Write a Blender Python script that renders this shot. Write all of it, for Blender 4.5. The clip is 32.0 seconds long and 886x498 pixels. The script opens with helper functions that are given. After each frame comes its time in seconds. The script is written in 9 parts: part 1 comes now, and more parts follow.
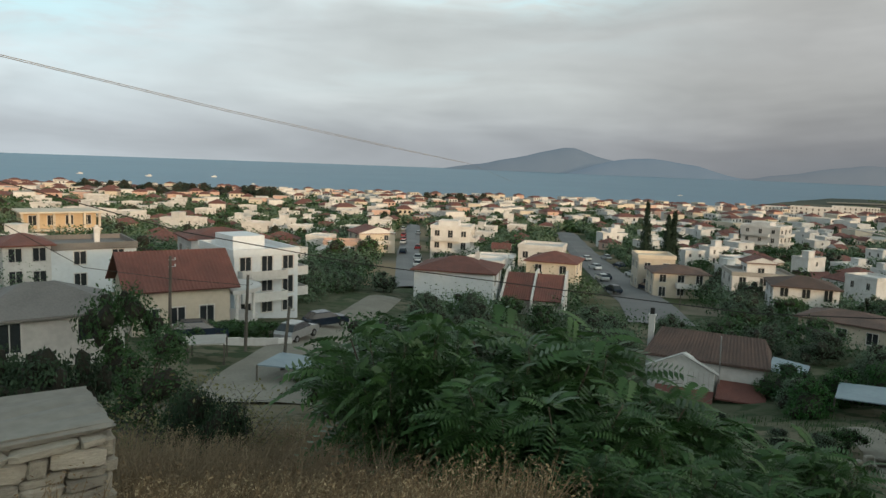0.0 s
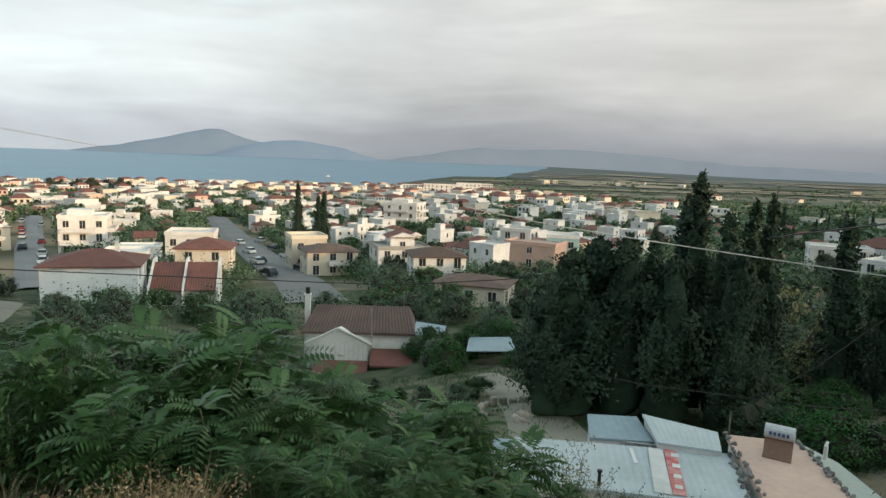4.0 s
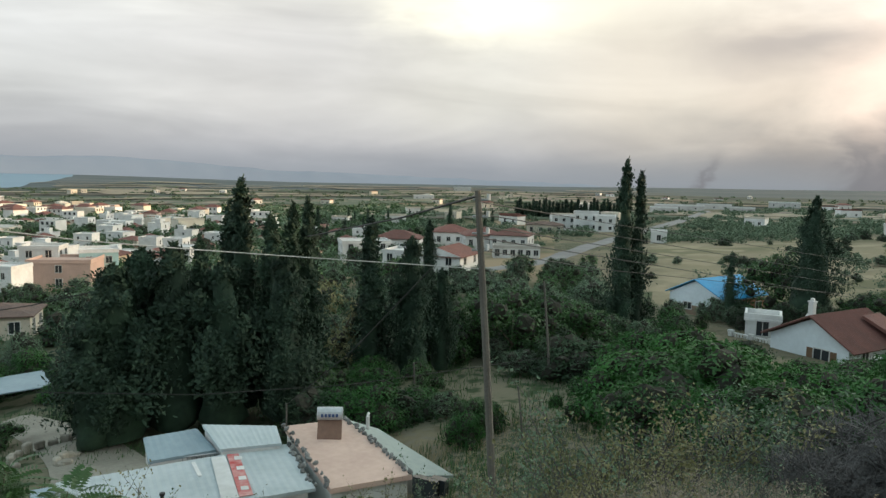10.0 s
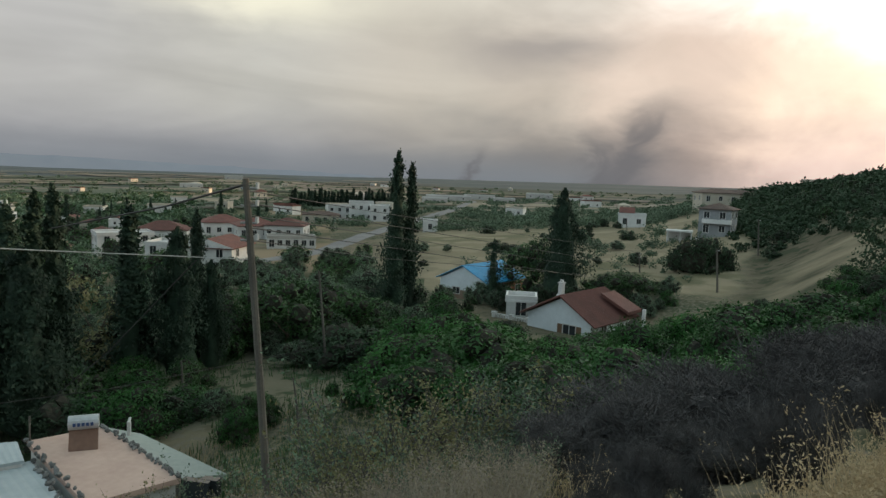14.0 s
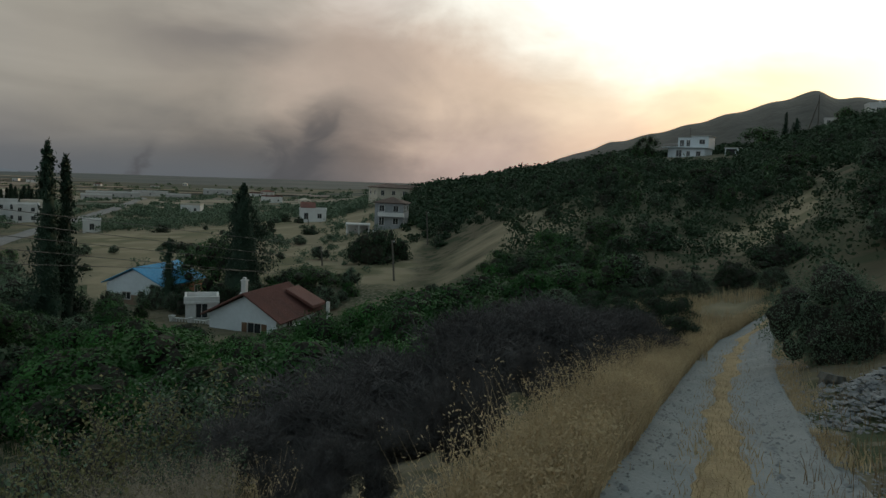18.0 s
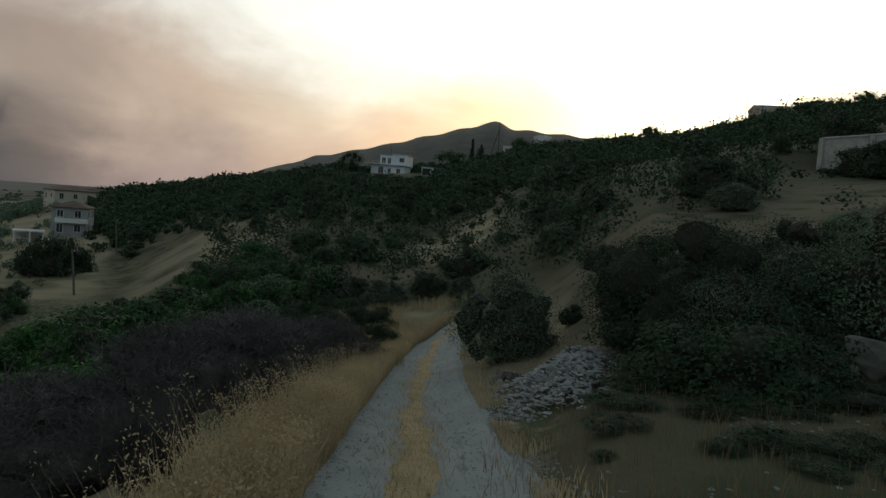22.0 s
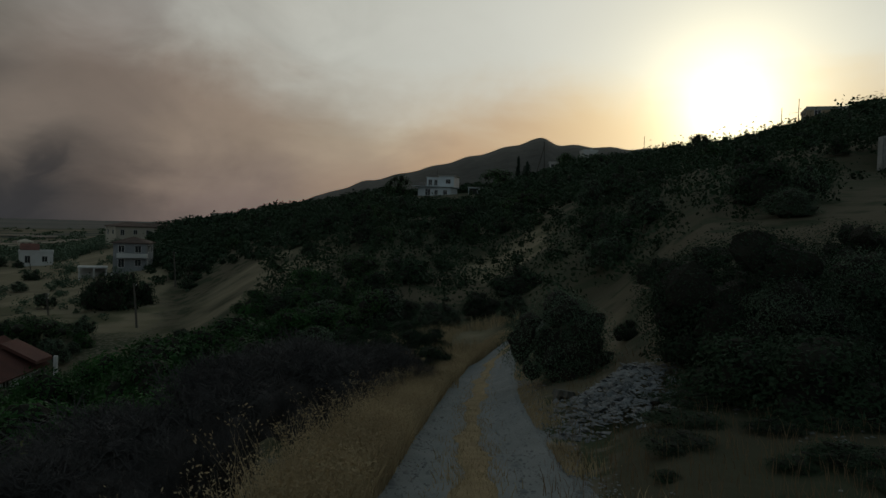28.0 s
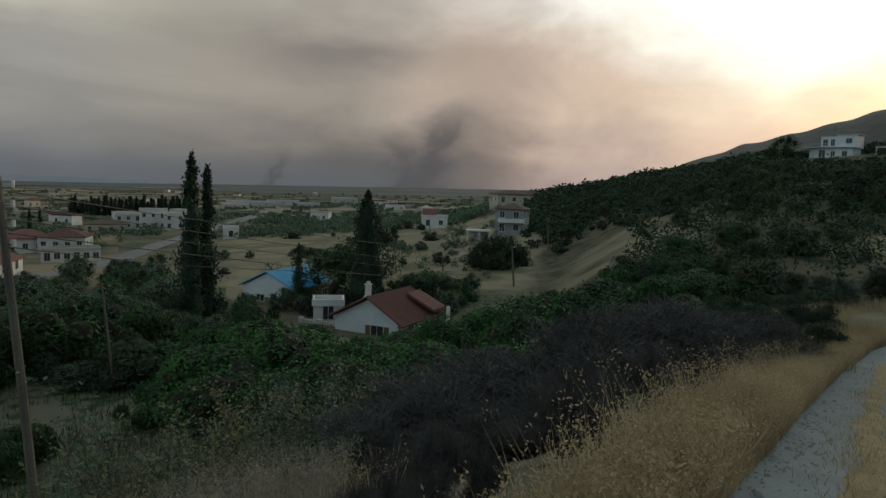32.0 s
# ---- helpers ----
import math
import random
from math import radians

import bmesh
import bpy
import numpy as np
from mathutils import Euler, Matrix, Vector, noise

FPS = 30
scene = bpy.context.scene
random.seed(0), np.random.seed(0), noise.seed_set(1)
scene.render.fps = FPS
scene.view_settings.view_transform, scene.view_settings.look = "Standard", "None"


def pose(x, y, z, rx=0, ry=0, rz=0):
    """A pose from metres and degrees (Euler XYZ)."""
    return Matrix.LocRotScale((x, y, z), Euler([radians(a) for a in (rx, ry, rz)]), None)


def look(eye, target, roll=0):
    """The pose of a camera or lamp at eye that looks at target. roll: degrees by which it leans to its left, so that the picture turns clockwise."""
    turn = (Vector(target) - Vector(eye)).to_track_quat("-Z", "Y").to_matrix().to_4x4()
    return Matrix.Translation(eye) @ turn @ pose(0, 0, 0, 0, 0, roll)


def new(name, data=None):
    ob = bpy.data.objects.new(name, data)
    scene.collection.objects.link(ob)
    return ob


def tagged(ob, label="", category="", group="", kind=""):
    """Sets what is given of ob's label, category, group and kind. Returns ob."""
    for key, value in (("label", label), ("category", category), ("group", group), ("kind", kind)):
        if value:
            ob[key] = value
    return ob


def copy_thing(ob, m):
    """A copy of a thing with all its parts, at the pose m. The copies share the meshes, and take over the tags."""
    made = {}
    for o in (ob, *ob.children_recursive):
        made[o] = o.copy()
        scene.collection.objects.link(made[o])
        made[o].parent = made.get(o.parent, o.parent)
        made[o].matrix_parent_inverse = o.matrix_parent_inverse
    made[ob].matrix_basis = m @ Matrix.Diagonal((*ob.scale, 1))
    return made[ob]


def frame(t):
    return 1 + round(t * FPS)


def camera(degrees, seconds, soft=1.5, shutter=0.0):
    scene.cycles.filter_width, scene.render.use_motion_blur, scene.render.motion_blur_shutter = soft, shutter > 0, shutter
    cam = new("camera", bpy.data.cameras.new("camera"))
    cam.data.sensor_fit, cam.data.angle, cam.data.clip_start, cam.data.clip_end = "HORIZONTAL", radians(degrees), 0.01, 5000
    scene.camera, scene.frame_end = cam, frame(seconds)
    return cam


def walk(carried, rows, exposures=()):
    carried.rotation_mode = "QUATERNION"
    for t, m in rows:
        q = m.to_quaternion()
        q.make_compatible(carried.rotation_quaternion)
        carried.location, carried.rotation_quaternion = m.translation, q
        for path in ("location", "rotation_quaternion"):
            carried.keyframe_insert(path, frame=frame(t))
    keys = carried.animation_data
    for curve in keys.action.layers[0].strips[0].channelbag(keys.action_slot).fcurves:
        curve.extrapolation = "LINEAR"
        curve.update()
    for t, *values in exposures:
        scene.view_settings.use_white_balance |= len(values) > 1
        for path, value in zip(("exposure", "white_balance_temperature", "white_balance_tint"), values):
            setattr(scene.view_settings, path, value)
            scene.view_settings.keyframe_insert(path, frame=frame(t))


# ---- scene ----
cam = camera(64.15, 32.0, soft=1.45)
PATH = [
    (0.0, pose(-0.122, 0.302, -0.093, 82.976, -2.118, 0.085)),
    (0.5, pose(-0.093, 0.273, -0.084, 82.870, -2.475, -3.864)),
    (1.0, pose(-0.103, 0.229, -0.088, 82.914, -2.334, -6.840)),
    (1.5, pose(-0.095, 0.184, -0.083, 82.769, -2.207, -10.256)),
    (2.0, pose(-0.092, 0.152, -0.076, 82.418, -2.389, -13.319)),
    (2.5, pose(-0.065, 0.165, -0.068, 82.643, -2.537, -17.031)),
    (4.5, pose(-0.029, 0.296, 0.034, 82.326, -1.973, -32.026)),
    (5.0, pose(-0.042, 0.309, 0.034, 82.321, -1.919, -36.858)),
    (5.5, pose(-0.053, 0.302, 0.031, 82.750, -1.665, -40.576)),
    (6.0, pose(-0.046, 0.291, 0.035, 83.147, -1.920, -44.996)),
    (6.5, pose(-0.065, 0.265, 0.039, 83.441, -1.943, -47.525)),
    (7.0, pose(-0.075, 0.253, 0.049, 83.709, -1.687, -49.853)),
    (7.5, pose(-0.080, 0.221, 0.041, 84.201, -1.678, -51.617)),
    (8.0, pose(-0.052, 0.207, 0.048, 84.036, -1.530, -54.047)),
    (8.5, pose(-0.045, 0.210, 0.052, 83.936, -1.290, -56.151)),
    (9.0, pose(-0.036, 0.189, 0.057, 84.202, -1.562, -58.675)),
    (9.5, pose(-0.033, 0.181, 0.056, 84.126, -1.079, -61.061)),
    (10.0, pose(-0.029, 0.171, 0.059, 84.066, -1.284, -63.514)),
    (10.5, pose(-0.034, 0.176, 0.050, 84.142, -1.573, -65.816)),
    (11.0, pose(-0.067, 0.180, 0.055, 84.312, -1.809, -67.647)),
    (11.5, pose(-0.100, 0.180, 0.039, 84.366, -1.792, -70.235)),
    (12.0, pose(-0.115, 0.196, 0.032, 84.023, -2.720, -73.448)),
    (12.5, pose(-0.112, 0.158, 0.036, 84.667, -3.332, -72.713)),
    (13.0, pose(-0.108, 0.082, 0.029, 84.132, -2.583, -75.312)),
    (13.5, pose(-0.114, 0.031, 0.043, 83.858, -2.803, -78.864)),
    (14.0, pose(-0.147, -0.012, 0.056, 83.807, -2.289, -81.476)),
    (14.5, pose(-0.121, -0.057, 0.057, 84.097, -2.345, -84.573)),
    (16.5, pose(-0.062, 0.020, 0.061, 84.594, -1.180, -97.237)),
    (17.0, pose(-0.042, -0.020, 0.055, 84.537, -1.514, -100.637)),
    (17.5, pose(-0.007, -0.051, 0.048, 84.379, -1.966, -104.170)),
    (18.0, pose(0.017, -0.083, 0.034, 84.513, -2.525, -106.879)),
    (18.5, pose(0.044, -0.105, 0.024, 85.200, -2.574, -108.668)),
    (19.0, pose(0.075, -0.131, 0.016, 85.631, -2.969, -109.742)),
    (19.5, pose(0.122, -0.155, 0.001, 85.610, -2.886, -110.225)),
    (20.0, pose(0.118, -0.167, -0.004, 85.903, -3.155, -113.347)),
    (20.5, pose(0.118, -0.173, -0.009, 85.742, -3.856, -116.372)),
    (21.0, pose(0.124, -0.187, -0.018, 84.883, -4.586, -122.168)),
    (21.5, pose(0.122, -0.193, -0.016, 85.783, -4.907, -127.150)),
    (22.0, pose(0.104, -0.206, -0.016, 86.961, -4.736, -130.328)),
    (22.5, pose(0.059, -0.192, 0.000, 87.822, -4.289, -133.421)),
    (23.0, pose(0.000, -0.175, 0.020, 89.102, -3.636, -138.466)),
    (23.5, pose(-0.015, -0.157, 0.031, 89.609, -2.887, -142.042)),
    (24.0, pose(-0.043, -0.148, 0.049, 90.982, -3.096, -145.722)),
    (24.5, pose(-0.070, -0.127, 0.062, 93.222, -2.798, -149.447)),
    (25.4, pose(0.020, -0.160, 0.010, 93.900, -2.700, -153.200)),
    (26.5, pose(0.030, -0.149, 0.018, 90.297, -2.179, -137.615)),
    (27.0, pose(0.053, -0.160, 0.012, 89.418, -2.256, -135.006)),
    (27.5, pose(0.073, -0.178, 0.013, 88.902, -2.298, -130.021)),
    (28.0, pose(0.091, -0.203, 0.013, 88.342, -2.141, -126.407)),
    (28.5, pose(0.101, -0.218, 0.005, 87.895, -1.682, -122.342)),
    (29.0, pose(0.125, -0.273, -0.018, 86.960, -1.969, -117.141)),
    (29.5, pose(0.155, -0.300, -0.053, 86.442, -2.537, -113.650)),
    (30.0, pose(0.186, -0.306, -0.099, 85.591, -2.374, -109.551)),
    (30.5, pose(0.209, -0.294, -0.142, 85.472, -2.728, -106.381)),
    (31.0, pose(0.222, -0.291, -0.169, 84.869, -2.889, -102.114)),
    (31.5, pose(0.207, -0.249, -0.176, 84.576, -2.017, -98.782)),
    (32.0, pose(0.182, -0.216, -0.173, 84.719, -1.774, -97.149)),
]

walk(cam, PATH, [(t, stops, 6050, 3) for t, stops in (
    (0, -0.6), (1, -0.35), (2, -0.15), (4.5, 0.08), (6, 0.19), (10, 0.19), (13, -0.17), (14.5, -0.5), (16.5, -1.05), (18, -1.2), (19, -1.4), (21, -1.45), (22, -1.45), (23, -1.85), (23.5, -2.15),
    (24.1, -2.65), (24.5, -2.75), (26.5, -2.95), (28, -2.6), (29, -2.2), (30, -1.75), (31, -1.4), (32, -1.2))])

# ---------------------------------------------------------------- world, sun
SUN_AZ, SUN_EL = 148.1, 7.1


def aim(az, el):
    a, e = radians(az), radians(el)
    return Vector((math.sin(a) * math.cos(e), math.cos(a) * math.cos(e), math.sin(e)))


def build_world():
    world = bpy.data.worlds.new("evening_sky")
    scene.world = world
    world.use_nodes = True
    nt = world.node_tree
    nt.nodes.clear()
    L = nt.links

    def node(kind, **kw):
        n = nt.nodes.new(kind)
        for k, v in kw.items():
            n.inputs[k].default_value = v
        return n

    def feed(sock, v):
        if isinstance(v, (int, float)):
            sock.default_value = v
        else:
            L.new(v, sock)

    def m(op, a, b=0.0, c=0.0):
        n = nt.nodes.new("ShaderNodeMath")
        n.operation = op
        for s, v in zip(n.inputs, (a, b, c)):
            feed(s, v)
        return n.outputs[0]

    def ss(v, lo, hi):
        n = nt.nodes.new("ShaderNodeMapRange")
        n.interpolation_type = "SMOOTHSTEP"
        feed(n.inputs["Value"], v)
        n.inputs["From Min"].default_value, n.inputs["From Max"].default_value = lo, hi
        return n.outputs[0]

    def mix(f, a, b, mode="MIX"):
        n = nt.nodes.new("ShaderNodeMix")
        n.data_type, n.blend_type, n.clamp_factor = "RGBA", mode, mode != "ADD"
        feed(n.inputs[0], f)
        for s, v in ((n.inputs[6], a), (n.inputs[7], b)):
            if isinstance(v, tuple):
                s.default_value = (*v, 1)
            else:
                L.new(v, s)
        return n.outputs[2]

    def ramp(v, stops):
        n = nt.nodes.new("ShaderNodeValToRGB")
        n.color_ramp.interpolation = "EASE"
        e = n.color_ramp.elements
        while len(e) < len(stops):
            e.new(0.5)
        for el, (p, c) in zip(e, stops):
            el.position, el.color = p, (*c, 1)
        feed(n.inputs[0], v)
        return n.outputs[0]

    co = node("ShaderNodeTexCoord").outputs["Generated"]
    sep = node("ShaderNodeSeparateXYZ")
    L.new(co, sep.inputs[0])
    X, Y, Z = sep.outputs
    az0 = m("MULTIPLY", m("ARCTAN2", X, Y), 57.2958)
    # one turn of azimuth from -120 to 240 degrees
    az = m("ADD", az0, m("MULTIPLY", m("LESS_THAN", az0, -120.0), 360.0))
    el = m("MULTIPLY", m("ARCSINE", Z), 57.2958)
    s = aim(SUN_AZ, SUN_EL + 2.2)
    dot = node("ShaderNodeVectorMath")
    dot.operation = "DOT_PRODUCT"
    L.new(co, dot.inputs[0])
    dot.inputs[1].default_value = s
    off = m("MULTIPLY", m("ARCCOSINE", m("MINIMUM", dot.outputs["Value"], 0.999999)), 57.2958)

    def noisy(sx, sy, seed, detail=4.0, warp=0.6):
        c = node("ShaderNodeCombineXYZ")
        feed(c.inputs[0], m("DIVIDE", az, sx))
        feed(c.inputs[1], m("DIVIDE", el, sy))
        c.inputs[2].default_value = seed
        n = node("ShaderNodeTexNoise", Scale=1.0, Detail=detail, Roughness=0.55, Distortion=warp)
        L.new(c.outputs[0], n.inputs["Vector"])
        return n.outputs["Fac"]

    def bump(v, mid, wide):
        q = m("DIVIDE", m("SUBTRACT", v, mid), wide)
        return m("EXPONENT", m("MULTIPLY", m("MULTIPLY", q, q), -1.0))

    sky = nt.nodes.new("ShaderNodeTexSky")
    sky.sky_type = "NISHITA"
    sky.sun_disc = False
    sky.sun_elevation, sky.sun_rotation = radians(SUN_EL), radians(SUN_AZ)
    sky.air_density, sky.dust_density = 1.0, 2.5
    clear = mix(1.0, sky.outputs[0], (0.075, 0.075, 0.075), "MULTIPLY")

    # veil of cloud and thin smoke: its colour by azimuth at three heights
    def band(cols):
        return [((a + 120.0) / 360.0, c) for a, c in cols]

    cloud = noisy(22.0, 4.0, 3.1, 3.0)
    cloud2 = noisy(10.0, 4.0, 7.7, 4.0, 0.3)
    puff = noisy(12.0, 7.0, 1.3, 5.0, 0.35)
    near_smoke = ss(az, 70.0, 100.0)
    az1 = m("ADD", az, m("MULTIPLY", m("MULTIPLY", m("SUBTRACT", puff, 0.5), near_smoke), 16.0))
    p = m("DIVIDE", m("ADD", az1, 120.0), 360.0)
    high = ramp(p, band([(-120, (0.42, 0.45, 0.48)), (-32, (1.62, 1.78, 1.8)), (0, (1.42, 1.43, 1.36)), (28, (1.05, 0.98, 0.90)), (52, (0.98, 0.89, 0.79)), (66, (1.12, 0.99, 0.80)), (80, (1.18, 1.02, 0.84)), (92, (1.35, 1.16, 1.0)),
                         (101, (1.95, 1.68, 1.48)), (110, (2.9, 2.6, 2.25)), (120, (3.4, 3.1, 2.7)), (135, (3.7, 3.4, 3.0)), (165, (3.4, 3.2, 2.85)), (205, (1.2, 1.15, 1.05)), (240, (0.42, 0.45, 0.48))]))
    mid = ramp(p, band([(-120, (0.40, 0.42, 0.45)), (-32, (1.24, 1.28, 1.29)), (0, (1.0, 0.985, 0.955)), (28, (0.74, 0.69, 0.66)), (52, (0.74, 0.67, 0.63)), (66, (0.78, 0.70, 0.62)), (80, (0.86, 0.72, 0.60)), (90, (0.91, 0.73, 0.60)),
                        (101, (1.3, 0.94, 0.75)), (110, (1.8, 1.27, 0.95)), (119, (2.3, 1.68, 1.2)), (127, (3.2, 2.35, 1.6)), (140, (3.9, 3.0, 2.0)), (165, (3.4, 2.75, 2.0)), (240, (0.40, 0.42, 0.45))]))
    low = ramp(p, band([(-120, (0.50, 0.52, 0.55)), (-32, (0.90, 0.91, 0.94)), (0, (0.66, 0.65, 0.67)), (28, (0.46, 0.435, 0.445)), (52, (0.47, 0.44, 0.45)), (66, (0.46, 0.425, 0.43)), (80, (0.42, 0.37, 0.35)), (92, (0.37, 0.315, 0.295)),
                        (101, (0.68, 0.49, 0.42)), (110, (1.25, 0.87, 0.74)), (119, (2.0, 1.3, 0.92)), (127, (2.9, 1.75, 1.0)), (140, (3.8, 2.4, 1.25)), (165, (3.2, 2.2, 1.3)), (240, (0.50, 0.52, 0.55))]))
    # the smoke bank hangs highest before the sun and its top falls towards it
    top = m("MINIMUM", m("MAXIMUM", m("MULTIPLY_ADD", m("SUBTRACT", 128.0, az), 0.30, 6.5), 5.0), 13.5)
    el1 = m("ADD", el, m("ADD", m("MULTIPLY", m("SUBTRACT", puff, 0.5), m("MULTIPLY_ADD", near_smoke, 5.0, 2.0)), m("MULTIPLY", m("SUBTRACT", cloud, 0.5), 3.0)))
    # towards the sun the bands hang above the rising skyline
    el1 = m("SUBTRACT", el1, m("MULTIPLY", ss(az, 112.0, 142.0), 7.5))
    col = mix(ss(m("SUBTRACT", el1, top), -3.8, 2.6), mid, high)
    col = mix(ss(el1, 0.8, 6.6), low, col)
    wisp = noisy(5.0, 1.3, 12.4, 6.0, 0.8)
    tone = m("ADD", 0.59, m("ADD", m("MULTIPLY", cloud, 0.50), m("ADD", m("MULTIPLY", cloud2, 0.26), m("MULTIPLY", wisp, 0.06))))
    billow = m("ADD", 0.74, m("MULTIPLY", noisy(9.0, 5.5, 2.2, 6.0, 0.7), 0.52))
    tone = m("ADD", m("MULTIPLY", tone, m("SUBTRACT", 1.0, near_smoke)), m("MULTIPLY", billow, near_smoke))
    calm = m("MULTIPLY", ss(az, 112.0, 130.0), 0.85)
    tone = m("ADD", m("MULTIPLY", tone, m("SUBTRACT", 1.0, calm)), calm)
    tint = node("ShaderNodeCombineXYZ")
    for i in range(3):
        feed(tint.inputs[i], tone)
    col = mix(1.0, col, tint.outputs[0], "MULTIPLY")
    col = mix(0.08, col, clear)
    gaps = m("MULTIPLY", m("MULTIPLY", ss(cloud, 0.50, 0.64), ss(el, 4.0, 8.0)), ss(m("MULTIPLY", az, -1.0), -30.0, 10.0))
    # clear openings high over the sea
    torn = ss(m("ADD", m("MULTIPLY", cloud2, 0.6), m("MULTIPLY", wisp, 0.5)), 0.42, 0.66)
    open1 = m("MULTIPLY", bump(az, -32.0, 11.0), bump(el, 12.0, 4.6))
    open2 = m("MULTIPLY", bump(az, 5.0, 9.0), bump(el, 13.4, 1.7))
    gaps = m("MAXIMUM", m("MULTIPLY", gaps, 0.15), m("MULTIPLY", torn, m("MAXIMUM", open1, open2)))
    col = mix(m("MULTIPLY", gaps, 0.85), col, (1.02, 1.46, 1.52))
    # blue-grey haze that lies on the plain
    murk = m("MULTIPLY", ss(m("MULTIPLY", m("ADD", el, m("MULTIPLY", cloud2, 1.4)), -1.0), -3.6, 0.4), m("MULTIPLY", ss(az, 10.0, 34.0), ss(m("MULTIPLY", az, -1.0), -112.0, -88.0)))
    col = mix(m("MULTIPLY", murk, 0.85), col, (0.265, 0.275, 0.30))
    streak = m("MULTIPLY", bump(m("ADD", el, m("MULTIPLY", m("SUBTRACT", cloud2, 0.5), 5.0)), 9.6, 1.6), m("MULTIPLY", ss(az, 79.0, 88.0), ss(m("MULTIPLY", az, -1.0), -99.0, -90.0)))
    col = mix(m("MULTIPLY", streak, 0.7), col, (0.46, 0.385, 0.355))
    # dark columns that rise from the plain
    curl = m("ADD", m("MULTIPLY", m("SUBTRACT", noisy(4.0, 2.6, 5.5, 3.0, 0.8), 0.5), 4.6), m("MULTIPLY", m("SUBTRACT", noisy(1.3, 1.0, 8.1, 4.0, 1.0), 0.5), 0.8))
    for mid, wide, lean, reach, k in ((93.6, 1.0, 0.0, 3.8, 0.62), (95.4, 1.7, 0.42, 5.6, 0.74), (83.6, 0.6, 0.2, 1.6, 0.72), (98.0, 3.8, 0.3, 6.5, 0.34)):
        line = m("SUBTRACT", m("ADD", az, curl), m("MULTIPLY_ADD", el, lean, mid))
        col = mix(m("MULTIPLY", m("MULTIPLY", bump(line, 0.0, wide), ss(m("MULTIPLY", el, -1.0), -reach - 1.5, -reach + 2.0)), k), col, (0.20, 0.18, 0.185))
    # bright thin place in the veil, and the light round the sun behind it
    patch = m("MULTIPLY", bump(m("ADD", az, m("MULTIPLY", m("SUBTRACT", cloud2, 0.5), 14.0)), 68.0, 6.5), bump(m("ADD", el, m("MULTIPLY", m("SUBTRACT", cloud2, 0.5), 4.0)), 13.0, 2.2))
    col = mix(m("MULTIPLY", patch, 0.8), col, (1.45, 1.28, 0.98))
    for wide, c, k in ((22.0, (1.0, 0.86, 0.66), 1.0), (9.5, (1.0, 0.76, 0.36), 2.2), (5.6, (1.0, 0.84, 0.52), 3.6), (3.2, (1.0, 0.92, 0.72), 4.2)):
        g = m("MULTIPLY", bump(off, 0.0, wide), k)
        col = mix(g, col, tuple(c), "ADD")
    col = mix(ss(az, 60.0, 90.0), col, mix(1.0, col, (0.985, 1.0, 1.0), "MULTIPLY"))
    col = mix(ss(el, 26.0, 55.0), col, (0.46, 0.585, 0.61))
    below = mix(ss(el, -4.0, -0.4), (0.10, 0.10, 0.10), col)
    bg = node("ShaderNodeBackground", Strength=1.0)
    L.new(below, bg.inputs[0])
    out = node("ShaderNodeOutputWorld")
    L.new(bg.outputs[0], out.inputs[0])


build_world()
sun_data = bpy.data.lights.new("sun", "SUN")
sun_data.energy, sun_data.color, sun_data.angle = 4.6, (1.0, 0.62, 0.34), radians(1.2)
sun_ob = new("sun", sun_data)
sun_ob.matrix_world = look(aim(SUN_AZ, SUN_EL) * 200, (0, 0, 0))

# ---------------------------------------------------------------- materials
MATS = {}


